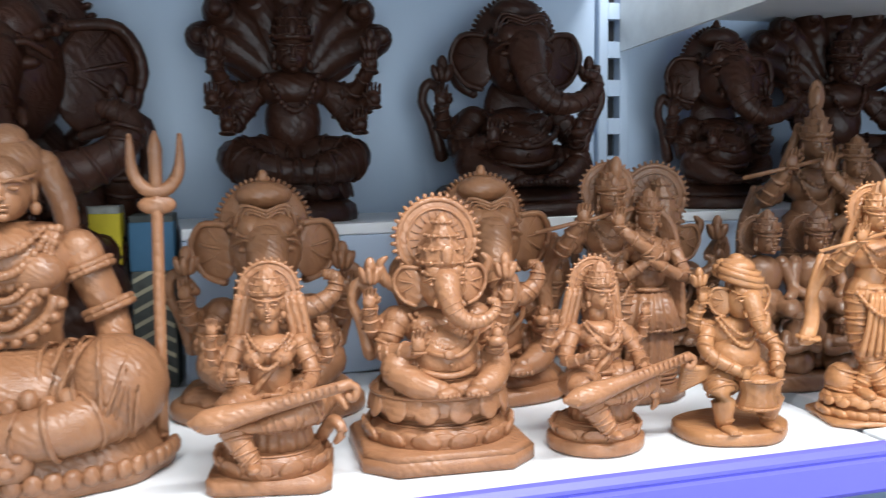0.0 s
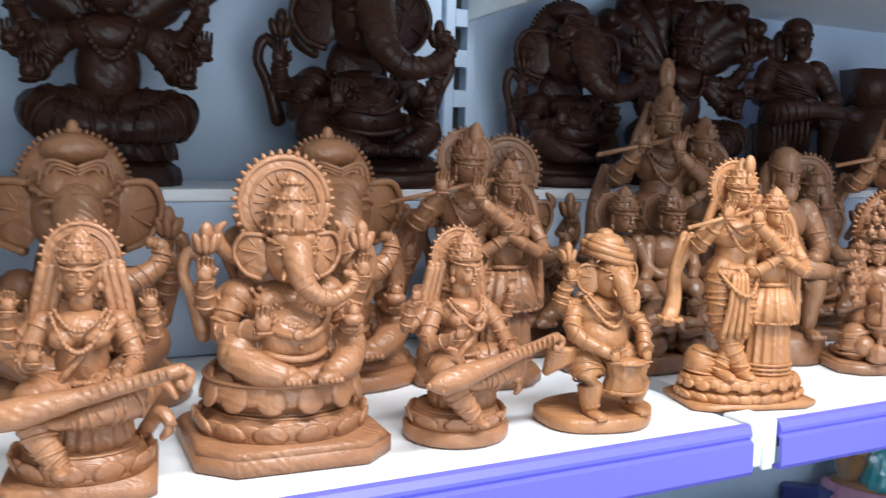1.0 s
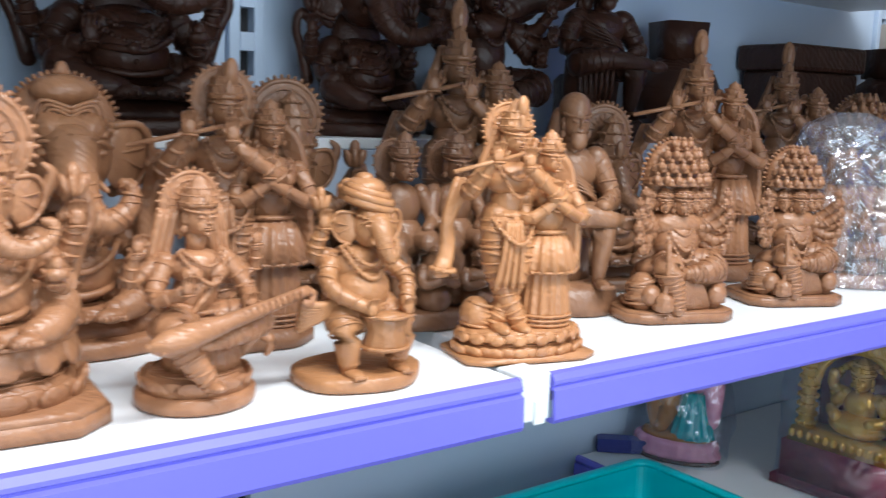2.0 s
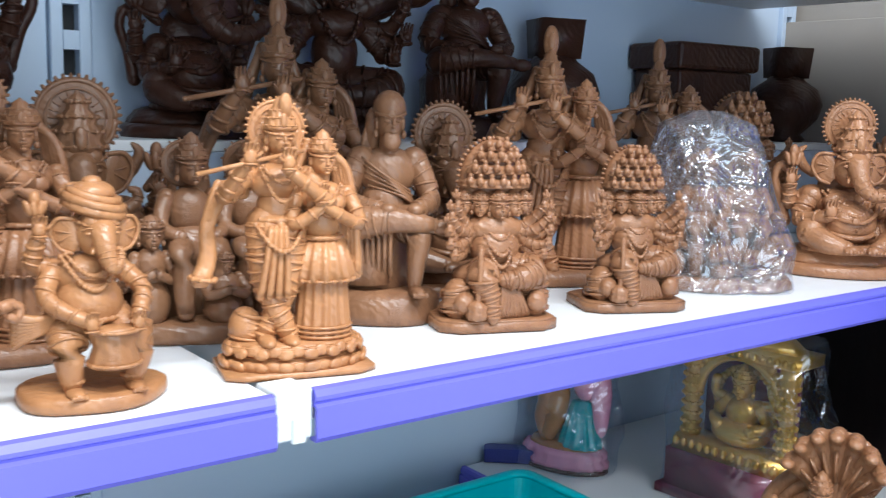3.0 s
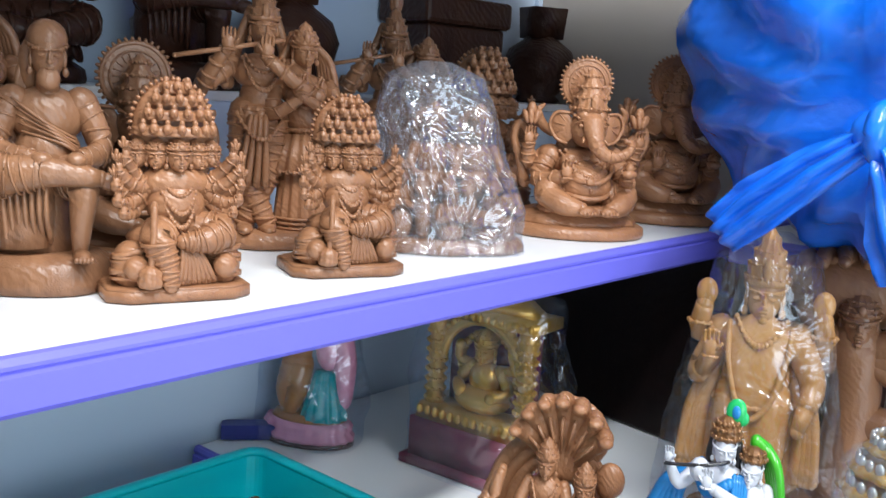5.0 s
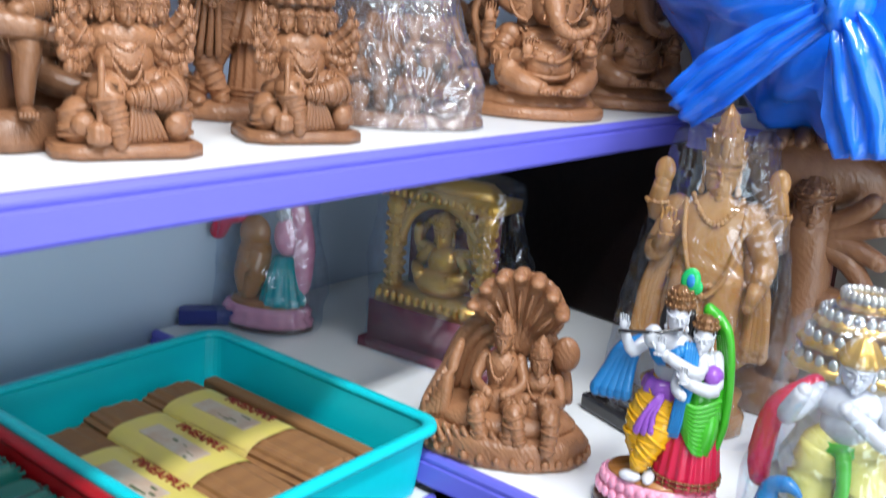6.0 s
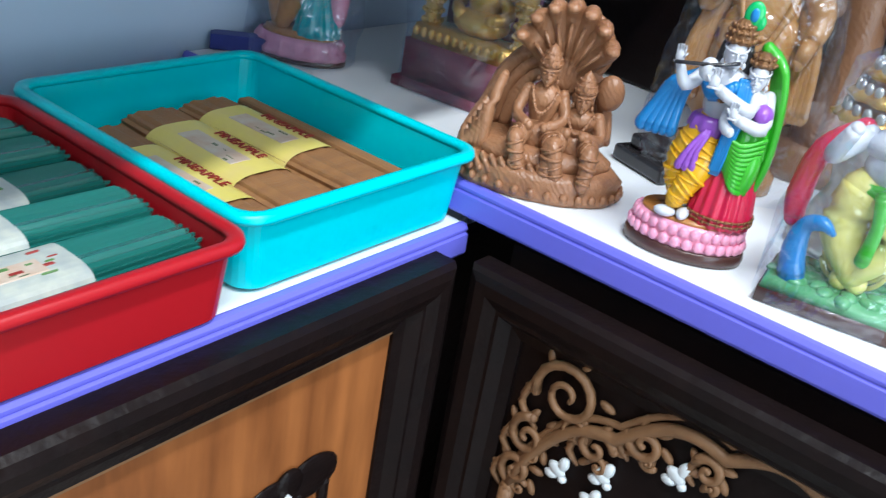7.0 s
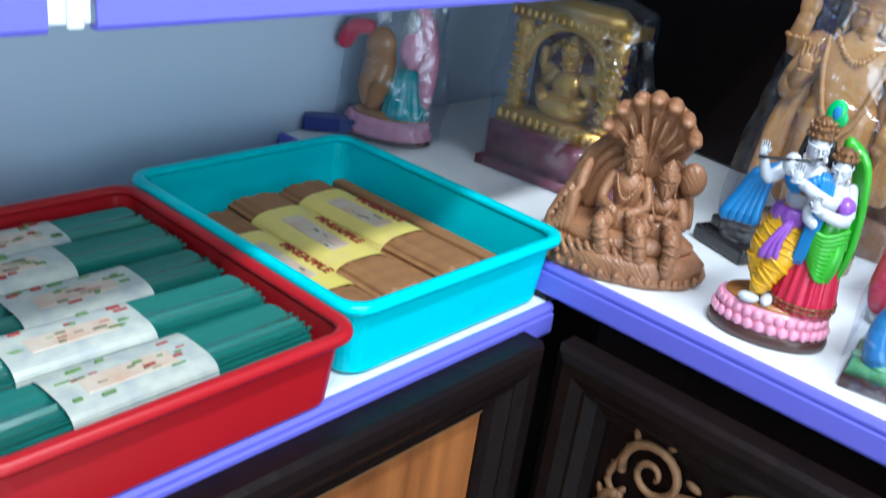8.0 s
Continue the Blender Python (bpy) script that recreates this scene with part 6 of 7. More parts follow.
    use(s, 10).lathe([(0.058, 0), (0.068, 0.015), (0.058, 0.03), (0.06, 0.045), (0.042, 0.07), (0.02, 0.09)], (-0.01, -0.015, 0.845), n=24, wave=0.07, waves=9)
    for zz, rr in ((0.862, 0.066), (0.89, 0.06), (0.91, 0.046)):
        s.hoop((-0.01, -0.015, zz), (0, 0, 1), rr, 0.006, 14, 0.0105)
    use(s, 9).ball((0.02, -0.01, 0.955), (0.045, 0.018, 0.05), (0, 20, 0))
    s.ball((0.05, -0.005, 0.93), (0.03, 0.014, 0.03))
    use(s, 5).ball((0.022, -0.024, 0.955), (0.02, 0.010, 0.026))
    # companion in red pleats and green wrap
    use(s, 7).lathe([(0.162, 0), (0.16, 0.03), (0.135, 0.18), (0.10, 0.32)], (0.12, 0.0, 0.155), 1, 0.85, 60, 0.06, 19)
    use(s, 10)
    for zz in (0.175, 0.195):
        s.hoop((0.12, 0, zz), (0, 0, 1), 1, 0.005, 30, 0.008, scale=(0.166, 0.141))
    use(s, 8)
    s.lathe([(0.105, 0.0), (0.128, 0.03), (0.11, 0.11), (0.085, 0.18)], (0.135, -0.005, 0.42), 1, 0.88, 40, 0.04, 12)
    for i in range(11):
        u = i / 10
        s.limb([(0.035 + 0.04 * u, -0.10, 0.54 - 0.13 * u), (0.13 + 0.02 * u, -0.128, 0.50 - 0.17 * u), (0.235 - 0.02 * u, -0.075, 0.53 - 0.22 * u)], [0.008, 0.0125, 0.010], n=6)
    s.ball((0.19, -0.06, 0.38), (0.055, 0.06, 0.11), (0, 10, 0))
    for e in range(5):
        s.limb([(0.12 + 0.012 * e, 0.05, 0.835 - 0.006 * e), (0.18 + 0.012 * e, 0.05 - 0.012 * e, 0.76), (0.215 + 0.012 * e, 0.04 - 0.014 * e, 0.60), (0.22 + 0.012 * e, 0.03 - 0.014 * e, 0.42), (0.20 + 0.008 * e, 0.02 - 0.012 * e, 0.27)], [0.03, 0.022, 0.02, 0.02, 0.016], n=8)
    use(s, 3)
    s.ball((0.125, -0.01, 0.63), (0.08, 0.06, 0.07))
    s.limb([(0.19, 0, 0.665), (0.205, -0.09, 0.57), (0.08, -0.14, 0.60)], [0.034, 0.028, 0.022])
    s.limb([(0.06, 0, 0.665), (0.03, -0.11, 0.57), (0.07, -0.145, 0.545)], [0.03, 0.026, 0.02])
    s.palm((0.06, -0.15, 0.62), 0.026, 1)
    face(s, (0.12, -0.035, 0.745), 0.052, -0.3, 0)
    use(s, 6).ball((0.185, -0.05, 0.615), (0.05, 0.055, 0.042))
    s.ball((0.12, -0.04, 0.625), (0.07, 0.04, 0.035))
    use(s, 11).ball((0.12, 0.01, 0.765), (0.055, 0.05, 0.055))
    use(s, 10).lathe([(0.05, 0), (0.058, 0.015), (0.045, 0.035), (0.02, 0.055)], (0.12, -0.015, 0.78), n=20, wave=0.06, waves=8)
    for zz, rr in ((0.795, 0.057), (0.815, 0.046)):
        s.hoop((0.12, -0.015, zz), (0, 0, 1), rr, 0.005, 12, 0.009)
    s.garland((-0.08, -0.06, 0.73), (-0.01, -0.105, 0.64), (0.06, -0.06, 0.73), 0.006, 15)
    return s.done("painted_couple_figurine", at(x, y, ZR, turn), H, pal, "brightly painted glossy couple figurine on a pink lotus base", "figurine", "painted figurines")


painted_couple(0.588, -0.203, 0.226, -72).scale = (0.80, 0.9, 1.0)


def painted_flute_player(x, y, H, turn):
    pal = [P_BRN, P_MINT, P_LIME, P_WHITE, P_BLUE, P_RED, P_GRN, P_GOLD]
    s = Sculpt()
    s.prism([(-0.27, -0.2), (0.27, -0.2), (0.27, 0.2), (-0.27, 0.2)], 0, 0.06)
    use(s, 1).prism([(-0.265, -0.195), (0.265, -0.195), (0.265, 0.195), (-0.265, 0.195)], 0.06, 0.10, 0.95)
    for i in range(26):
        a = i * 2.4
        r = 0.035 * i ** 0.5
        s.ball((r * 1.35 * math.cos(a), r * math.sin(a), 0.10), (0.05, 0.035, 0.022), (0, 0, math.degrees(a)), n=8, k=6)
    use(s, 2)
    for q in (-1, 1):
        s.limb([(q * 0.06 + 0.04, 0, 0.50), (q * 0.09 + 0.04, -0.04, 0.34), (-q * 0.03 + 0.04, -0.06, 0.15)], [0.10, 0.09, 0.045])
    for i in range(9):
        s.ring((0.04, -0.03, 0.22 + 0.033 * i), 0.125, 0.011, arc=(190, 350), n=12, tilt=-0.04)
    use(s, 6)
    s.lathe([(0.12, 0), (0.13, 0.03), (0.11, 0.06)], (0.04, 0, 0.50), 1, 0.75, 24, 0.05, 9)
    s.limb([(0.05, -0.11, 0.53), (0.07, -0.14, 0.42), (0.06, -0.14, 0.28)], [0.03, 0.025, 0.03])
    use(s, 3)
    s.ball((0.04, 0, 0.62), (0.10, 0.08, 0.11))
    s.ball((0.04, -0.01, 0.70), (0.13, 0.08, 0.07))
    s.limb([(-0.08, 0, 0.72), (-0.17, -0.10, 0.64), (-0.12, -0.16, 0.77)], [0.045, 0.04, 0.03])
    s.limb([(0.16, 0, 0.72), (0.20, -0.12, 0.62), (0.03, -0.17, 0.74)], [0.045, 0.04, 0.03])
    face(s, (0.04, -0.02, 0.84), 0.072, 0.1, 0)
    use(s, 5)
    s.limb([(-0.10, 0.02, 0.74), (-0.22, 0.0, 0.62), (-0.25, 0.0, 0.42), (-0.24, -0.01, 0.32)], [0.04, 0.045, 0.05, 0.04])
    s.limb([(0.18, 0.02, 0.74), (0.26, 0.02, 0.60), (0.27, 0.0, 0.42)], [0.04, 0.045, 0.05])
    use(s, 7).lathe([(0.08, 0), (0.085, 0.02), (0.06, 0.06), (0.04, 0.09), (0.005, 0.12)], (0.04, -0.01, 0.87), n=16, wave=0.06, waves=8)
    use(s, 4)
    s.limb([(-0.17, -0.1, 0.12), (-0.19, -0.1, 0.22), (-0.18, -0.1, 0.33), (-0.12, -0.13, 0.37), (-0.07, -0.15, 0.35)], [0.055, 0.05, 0.035, 0.032, 0.012])
    return s.done("painted_flute_figurine", at(x, y, ZR, turn), H, pal, "painted flute player with a blue peacock, in clear wrap", "figurine", "painted figurines")


painted_flute_player(0.600, -0.338, 0.208, -80)


def hooded_pair(x, y, H, turn):
    """A seated pair on a coiled base below a fan of hoods."""
    s = Sculpt()
    s.lathe([(1, 0), (1.02, 0.03), (0.97, 0.07), (1.0, 0.11), (0.9, 0.15)], (0, 0, 0), 0.56, 0.32, 36, 0.015, 11)
    s.lathe([(1, 0.0), (1.0, 0.05), (0.8, 0.1)], (0, 0.03, 0.14), 0.46, 0.26, 30, 0.02, 9)
    for k in range(3):
        s.ring((-0.02, 0.16, 0.20), 0.40 - 0.07 * k, 0.05, arc=(5, 175), n=30, sz=1.3 + 0.1 * k)
    for xx, hh in ((-0.02, 1.0), (0.22, 0.84)):
        s.ball((xx, -0.02, 0.27), (0.13, 0.12, 0.10))
        s.limb([(xx - 0.06, -0.06, 0.29), (xx - 0.10, -0.22, 0.29), (xx - 0.05, -0.25, 0.14)], (0.06, 0.045))
        s.limb([(xx + 0.06, -0.06, 0.29), (xx + 0.12, -0.20, 0.28), (xx + 0.12, -0.25, 0.13)], (0.06, 0.045))
        s.lathe([(0.09, 0.28), (0.08, 0.36), (0.105, 0.45 * hh), (0.12, 0.50 * hh), (0.05, 0.56 * hh)], (xx, 0, 0), 1, 0.75)
        for q in (-1, 1):
            s.limb([(xx + q * 0.11, 0, 0.50 * hh), (xx + q * 0.15, -0.07, 0.39 * hh), (xx + q * 0.05, -0.16, 0.36)], (0.042, 0.03))
        s.garland((xx - 0.08, -0.05, 0.53 * hh), (xx, -0.12, 0.42 * hh), (xx + 0.08, -0.05, 0.53 * hh), 0.010, 13)
        s.folds([(xx + 0.06, -0.06, 0.29), (xx + 0.12, -0.20, 0.28), (xx + 0.12, -0.25, 0.13)], [0.06, 0.055, 0.045], 8, 0.009, 1.0)
        s.folds([(xx - 0.06, -0.06, 0.29), (xx - 0.10, -0.22, 0.29), (xx - 0.05, -0.25, 0.14)], [0.06, 0.055, 0.045], 8, 0.009, 1.0)
        face(s, (xx, -0.03, 0.63 * hh), 0.07, 0.1, 0.12)
    for k in range(7):
        a = radians(28 + 21 * k)
        c, sn = math.cos(a), math.sin(a)
        s.limb([(0.05 + 0.02 * c, 0.12, 0.50), (0.05 + 0.15 * c, 0.12, 0.62 + 0.16 * sn), (0.05 + 0.27 * c, 0.06, 0.64 + 0.30 * sn), (0.05 + 0.31 * c, -0.03, 0.64 + 0.345 * sn)], [0.05, 0.075, 0.07, 0.035])
        s.ball((0.05 + 0.31 * c, -0.05, 0.64 + 0.34 * sn), (0.045, 0.05, 0.03))
        s.limb([(0.05 + 0.10 * c, 0.03, 0.60 + 0.10 * sn), (0.05 + 0.22 * c, 0.01, 0.64 + 0.24 * sn)], 0.012, n=5)
    for k in range(34):
        a = 2 * math.pi * k / 34
        s.ball((0.57 * math.cos(a), 0.325 * math.sin(a), 0.045), (0.022, 0.03, 0.028), (0, 0, math.degrees(a)), n=6, k=5)
    s.ball((0.05, 0.15, 0.75), (0.28, 0.05, 0.22))
    s.ball((0.36, 0.06, 0.56), (0.09, 0.05, 0.10))
    for k in range(11):
        s.limb([(-0.42 + 0.06 * k, -0.22 - 0.05 * math.sin(k * 0.3), 0.17), (-0.36 + 0.06 * k, -0.27, 0.10)], 0.02, n=6)
    for k in range(5):
        s.limb([(-0.30 - 0.03 * k, 0.0, 0.55 - 0.05 * k), (-0.34 - 0.03 * k, -0.08, 0.38 - 0.04 * k), (-0.36 - 0.025 * k, -0.1, 0.16)], [0.03, 0.045, 0.05])
    return s.done("hooded_pair_figurine", at(x, y, ZR, turn), H, WOOD, "tan carved wooden pair seated under a fan of hoods", "figurine", "carved figurines")


hooded_pair(0.588, -0.032, 0.182, -66).scale = (0.86, 0.95, 1.0)


def tall_standing(x, y, H, turn, material, label, arch=False):
    s = Sculpt()
    s.mat = 0
    s.lathe([(1, 0), (1.0, 0.05), (0.85, 0.08), (0.9, 0.12)], (0, 0, 0), 0.20, 0.15, 24)
    b = 0.12
    if not arch:
        s.lathe([(0.10, 0), (0.115, 0.10), (0.125, 0.25), (0.115, 0.36)], (0, -0.01, b), 1, 0.7, 40)
        s.lathe([(0.10, 0.02), (0.19, 0.10), (0.215, 0.16), (0.195, 0.28), (0.165, 0.42), (0.15, 0.52)], (0, 0.04, b), 1, 0.34, 60, 0.03, 11)
        for q in (-1, 1):
            s.limb([(q * 0.055, -0.04, b + 0.36), (q * 0.06, -0.075, b + 0.2), (q * 0.055, -0.075, b + 0.02)], [0.072, 0.062, 0.045])
            for e in range(4):
                s.limb([(q * (0.13 + 0.012 * e), 0.0, b + 0.42), (q * (0.16 + 0.014 * e), -0.015, b + 0.30), (q * (0.165 + 0.018 * e), -0.01, b + 0.13)], [0.018, 0.022, 0.026], n=8)
            s.limb([(q * 0.125, 0, b + 0.535), (q * 0.185, -0.03, b + 0.42), (q * 0.17, -0.085, b + 0.36 if q > 0 else b + 0.44)], [0.052, 0.042, 0.03])
            s.limb([(q * 0.17, -0.085, b + 0.36 if q > 0 else b + 0.44), (q * 0.15, -0.11, b + 0.30 if q > 0 else b + 0.50)], [0.03, 0.022])
            s.limb([(q * 0.13, 0.03, b + 0.545), (q * 0.20, 0.02, b + 0.53), (q * 0.19, -0.02, b + 0.62)], [0.042, 0.038, 0.03])
            s.ball((q * 0.187, -0.025, b + 0.655), (0.036, 0.022, 0.042))
            s.hoop((q * 0.198, 0.0, b + 0.56), (0, 0, 1), 0.04, 0.006, 10, 0.009)
        s.palm((-0.15, -0.12, b + 0.51), 0.032, -1)
        s.ball((0, -0.01, b + 0.42), (0.115, 0.085, 0.09))
        s.ball((0, -0.02, b + 0.53), (0.14, 0.085, 0.075))
        # smooth apron-like chest ornament
        s.ball((0, -0.075, b + 0.47), (0.10, 0.04, 0.155), (-6, 0, 0), n=20, k=14)
        for q in (-1, 1):
            s.limb([(q * 0.10, -0.06, b + 0.58), (q * 0.09, -0.105, b + 0.48), (q * 0.05, -0.12, b + 0.36), (0, -0.12, b + 0.31)], 0.010, n=7)
        s.garland((-0.08, -0.06, b + 0.60), (0, -0.115, b + 0.53), (0.08, -0.06, b + 0.60), 0.008, 15)
        s.hoop((0, -0.01, b + 0.345), (0, 0, 1), 1, 0.012, 26, 0.012, scale=(0.125, 0.095))
        face(s, (0, -0.03, b + 0.665), 0.072, 0.05, 0.17)
    else:
        s.limb([(0, 0, b), (0.02, 0, b + 0.3), (0, 0, b + 0.55)], [0.10, 0.085, 0.09])
        for k, a in enumerate((-40, -10, 25, 55)):
            for q in (-1, 1):
                t = radians(a)
                s.limb([(0, 0, b + 0.5), (q * 0.13, -0.05, b + 0.45 + 0.05 * k), (q * (0.10 + 0.13 * math.cos(t)), -0.1, b + 0.50 + 0.2 * math.sin(t))], (0.045, 0.03))
        s.limb([(0.05, 0, b + 0.28), (0.17, -0.06, b + 0.26), (0.12, -0.08, b + 0.08)], (0.07, 0.04))
        face(s, (0, -0.03, b + 0.62), 0.07, 0.0, 0.08)
        for k in range(13):
            a = radians(10 + 13.3 * k)
            s.limb([(0.12 * math.cos(a), 0.06, b + 0.68 + 0.06 * math.sin(a)), (0.27 * math.cos(a), 0.0, b + 0.70 + 0.15 * math.sin(a)), (0.31 * math.cos(a), -0.07, b + 0.68 + 0.15 * math.sin(a))], [0.03, 0.035, 0.022], n=8)
        s.ball((0, 0.05, b + 0.72), (0.29, 0.10, 0.13))
    return s.done("tall_standing_figurine", at(x, y, ZR, turn), H, material, label, "figurine", "carved figurines")


GLOSSW = mat("varnished_pale_wood", (0.56, 0.29, 0.10), 0.22, 0, 0.7, 50, (1, 1, 0.3), 0.12, 120, (0.36, 0.16, 0.05), coat=0.5, cells=0.08, cell_scale=60)
tall_standing(0.79, -0.142, 0.352, -70, GLOSSW, "tall pale varnished wooden standing figurine in clear wrap").scale = (0.86, 0.85, 1.0)
tall_standing(0.915, -0.20, 0.325, -70, BROWN, "tall brown wooden dancing figurine under a scalloped canopy", True)
blk = thing("black_stone_stand", at(0.745, -0.09, ZR, -20), "low black stone stand beside the tall figurine", "stand")
part("stand_block", box(-0.03, 0.03, -0.04, 0.04, 0, 0.018, 0.004), P_BLK, blk)
part("stand_step", box(-0.02, 0.02, -0.028, 0.028, 0.0182, 0.034, 0.004), P_BLK, blk)

s = Sculpt()
s.lathe([(0.30, 0), (0.32, 0.04), (0.24, 0.10), (0.26, 0.16), (0.20, 0.3), (0.24, 0.5), (0.22, 0.62)], n=26, sy=0.75, wave=0.03, waves=9)
for zz, rr in ((0.62, 0.28), (0.72, 0.25), (0.82, 0.20), (0.91, 0.12)):
    use(s, 1).lathe([(rr, 0), (rr * 1.05, 0.02), (rr * 0.9, 0.05)], (0, 0, zz), 1, 0.75, 28, 0.05, 12)
    use(s, 0).petals(zz + 0.06, rr * 0.9, rr * 0.68, 24, (0.016, 0.024, 0.03))
s.done("silvered_shrine_figurine", at(0.735, -0.315, ZR, -75), 0.205, [P_SILV, P_GOLD], "silvered and gilt tiered shrine figurine", "figurine", "painted figurines")

# gilt shrine on a maroon plinth
s = Sculpt()
use(s, 0).prism([(-0.42, -0.25), (0.42, -0.25), (0.42, 0.25), (-0.42, 0.25)], 0, 0.05)
s.prism([(-0.38, -0.22), (0.38, -0.22), (0.38, 0.22), (-0.38, 0.22)], 0.05, 0.27)
use(s, 1).prism([(-0.36, -0.2), (0.36, -0.2), (0.36, 0.2), (-0.36, 0.2)], 0.27, 0.36, 0.95)
for k in range(14):
    s.ball((-0.33 + 0.051 * k, -0.2, 0.32), (0.022, 0.02, 0.03), n=8, k=6)
for q in (-1, 1):
    s.lathe([(0.06, 0), (0.045, 0.05), (0.05, 0.1), (0.04, 0.2), (0.05, 0.28), (0.04, 0.38), (0.06, 0.46), (0.05, 0.52)], (q * 0.29, -0.12, 0.35), n=14)
    for zz in range(9):
        s.hoop((q * 0.29, -0.12, 0.38 + 0.055 * zz), (0, 0, 1), 0.05, 0.008, 10, 0.014)
s.prism([(-0.36, -0.18), (0.36, -0.18), (0.36, 0.1), (-0.36, 0.1)], 0.87, 0.93)
s.ring((0, -0.12, 0.62), 0.25, 0.03, 20, 0.03, arc=(0, 180), n=24)
s.prism([(-0.3, -0.1), (0.3, -0.1), (0.3, 0.05), (-0.3, 0.05)], 0.93, 1.0, 0.7)
use(s, 0).prism([(-0.27, -0.01), (0.27, -0.01), (0.27, 0.06), (-0.27, 0.06)], 0.35, 0.87)
use(s, 1)
s.ball((0, -0.08, 0.43), (0.17, 0.12, 0.08))
s.ball((0, -0.06, 0.54), (0.10, 0.08, 0.10))
for q in (-1, 1):
    s.limb([(q * 0.09, -0.06, 0.60), (q * 0.16, -0.08, 0.50), (q * 0.10, -0.15, 0.47)], 0.035)
    s.limb([(q * 0.09, -0.05, 0.60), (q * 0.18, -0.05, 0.62), (q * 0.17, -0.07, 0.70)], 0.03)
face(s, (0, -0.07, 0.70), 0.07, 0, 0.10)
for k in range(22):
    a = radians(-30 + 240 * k / 21)
    s.ball((0.18 * math.cos(a), -0.04, 0.60 + 0.19 * math.sin(a)), 0.024, n=7, k=5)
for k in range(16):
    s.ball((-0.34 + 0.045 * k, -0.185, 0.90), (0.016, 0.02, 0.024), n=7, k=5)
s.done("gilt_shrine_figurine", at(0.745, 0.163, ZR, -86), 0.222, [P_MAR, P_GOLD], "gilt shrine figurine on a maroon plinth, in clear wrap", "figurine", "painted figurines")

# pink and teal draped figurine
s = Sculpt()
pal = [P_BRN, P_PINK, P_OCH, P_TEAL, P_RED, P_WHITE]
s.lathe([(1, 0), (1, 0.03)], (0, 0, 0), 0.33, 0.2)
use(s, 1).lathe([(0.97, 0), (1.0, 0.03), (0.9, 0.06), (0.96, 0.09), (0.86, 0.13)], (0, 0, 0.03), 0.33, 0.2, 36, 0.03, 18)
use(s, 2).lathe([(1, 0), (0.9, 0.04)], (0, 0, 0.155), 0.27, 0.16)
use(s, 3).lathe([(0.16, 0), (0.15, 0.04), (0.11, 0.18), (0.07, 0.32)], (0.12, -0.02, 0.18), 1, 0.85, 36, 0.06, 12)
use(s, 1)
s.limb([(0.13, 0.03, 0.92), (0.20, 0.03, 0.78), (0.24, 0.03, 0.55), (0.24, 0.02, 0.30)], [0.07, 0.075, 0.08, 0.06])
s.ball((0.13, 0, 0.64), (0.09, 0.07, 0.14))
use(s, 5)
face(s, (0.12, -0.03, 0.82), 0.065, 0, 0.08)
face(s, (-0.10, -0.02, 0.86), 0.068, 0, 0.10)
use(s, 2)
s.limb([(-0.12, 0, 0.52), (-0.15, -0.04, 0.36), (-0.13, -0.04, 0.2)], [0.09, 0.08, 0.05])
s.limb([(-0.07, 0, 0.52), (-0.07, -0.05, 0.36), (-0.12, -0.06, 0.2)], [0.09, 0.08, 0.05])
s.ball((-0.10, 0, 0.63), (0.11, 0.08, 0.13))
use(s, 4)
s.limb([(-0.20, 0, 0.74), (-0.30, -0.02, 0.72), (-0.36, -0.02, 0.62)], [0.05, 0.06, 0.06])
s.done("draped_couple_figurine", at(0.646, 0.380, ZR, -66), 0.19, pal, "pink and teal painted couple figurine in clear wrap", "figurine", "painted figurines")


# ---- clear wraps and the blue bag ----
def wrap(x, y, z, hx, hy, h, turn, label, material, top=0.5, seed=3, lean=(0, 0)):
    """A crumpled bag round a figurine, narrowing to the top."""
    b = bmesh.new()
    n, m = 44, 26
    rows = []
    for j in range(m + 1):
        v = j / m
        row = []
        for i in range(n):
            a = 2 * math.pi * i / n
            k = 1 - (1 - top) * v ** 1.6
            if v > 0.93:
                k *= 1 - (v - 0.93) * 9
            c, sn = math.cos(a), math.sin(a)
            q = noise.noise(Vector((c * 1.6 + seed, sn * 1.6, v * 3.0))) * 0.16 + abs(noise.noise(Vector((c * 4 + seed, sn * 4, v * 7)))) * 0.10
            sq = (abs(c) ** 3 + abs(sn) ** 3) ** (-1 / 3)
            row.append(b.verts.new((hx * k * sq * (1 + q * min(1, v * 4 + 0.15)) * c + lean[0] * v, hy * k * sq * (1 + q * min(1, v * 4 + 0.15)) * sn + lean[1] * v, 0.001 + h * v)))
        rows.append(row)
    for a, c in zip(rows, rows[1:]):
        for i in range(n):
            b.faces.new((a[i], a[(i + 1) % n], c[(i + 1) % n], c[i]))
    b.faces.new(rows[-1])
    ob = tagged(link_mesh("plastic_wrap", b, material, smooth=False), label, "plastic bag", "clear wraps")
    ob.matrix_world = at(x, y, z, turn)
    ob.visible_shadow = False
    return ob


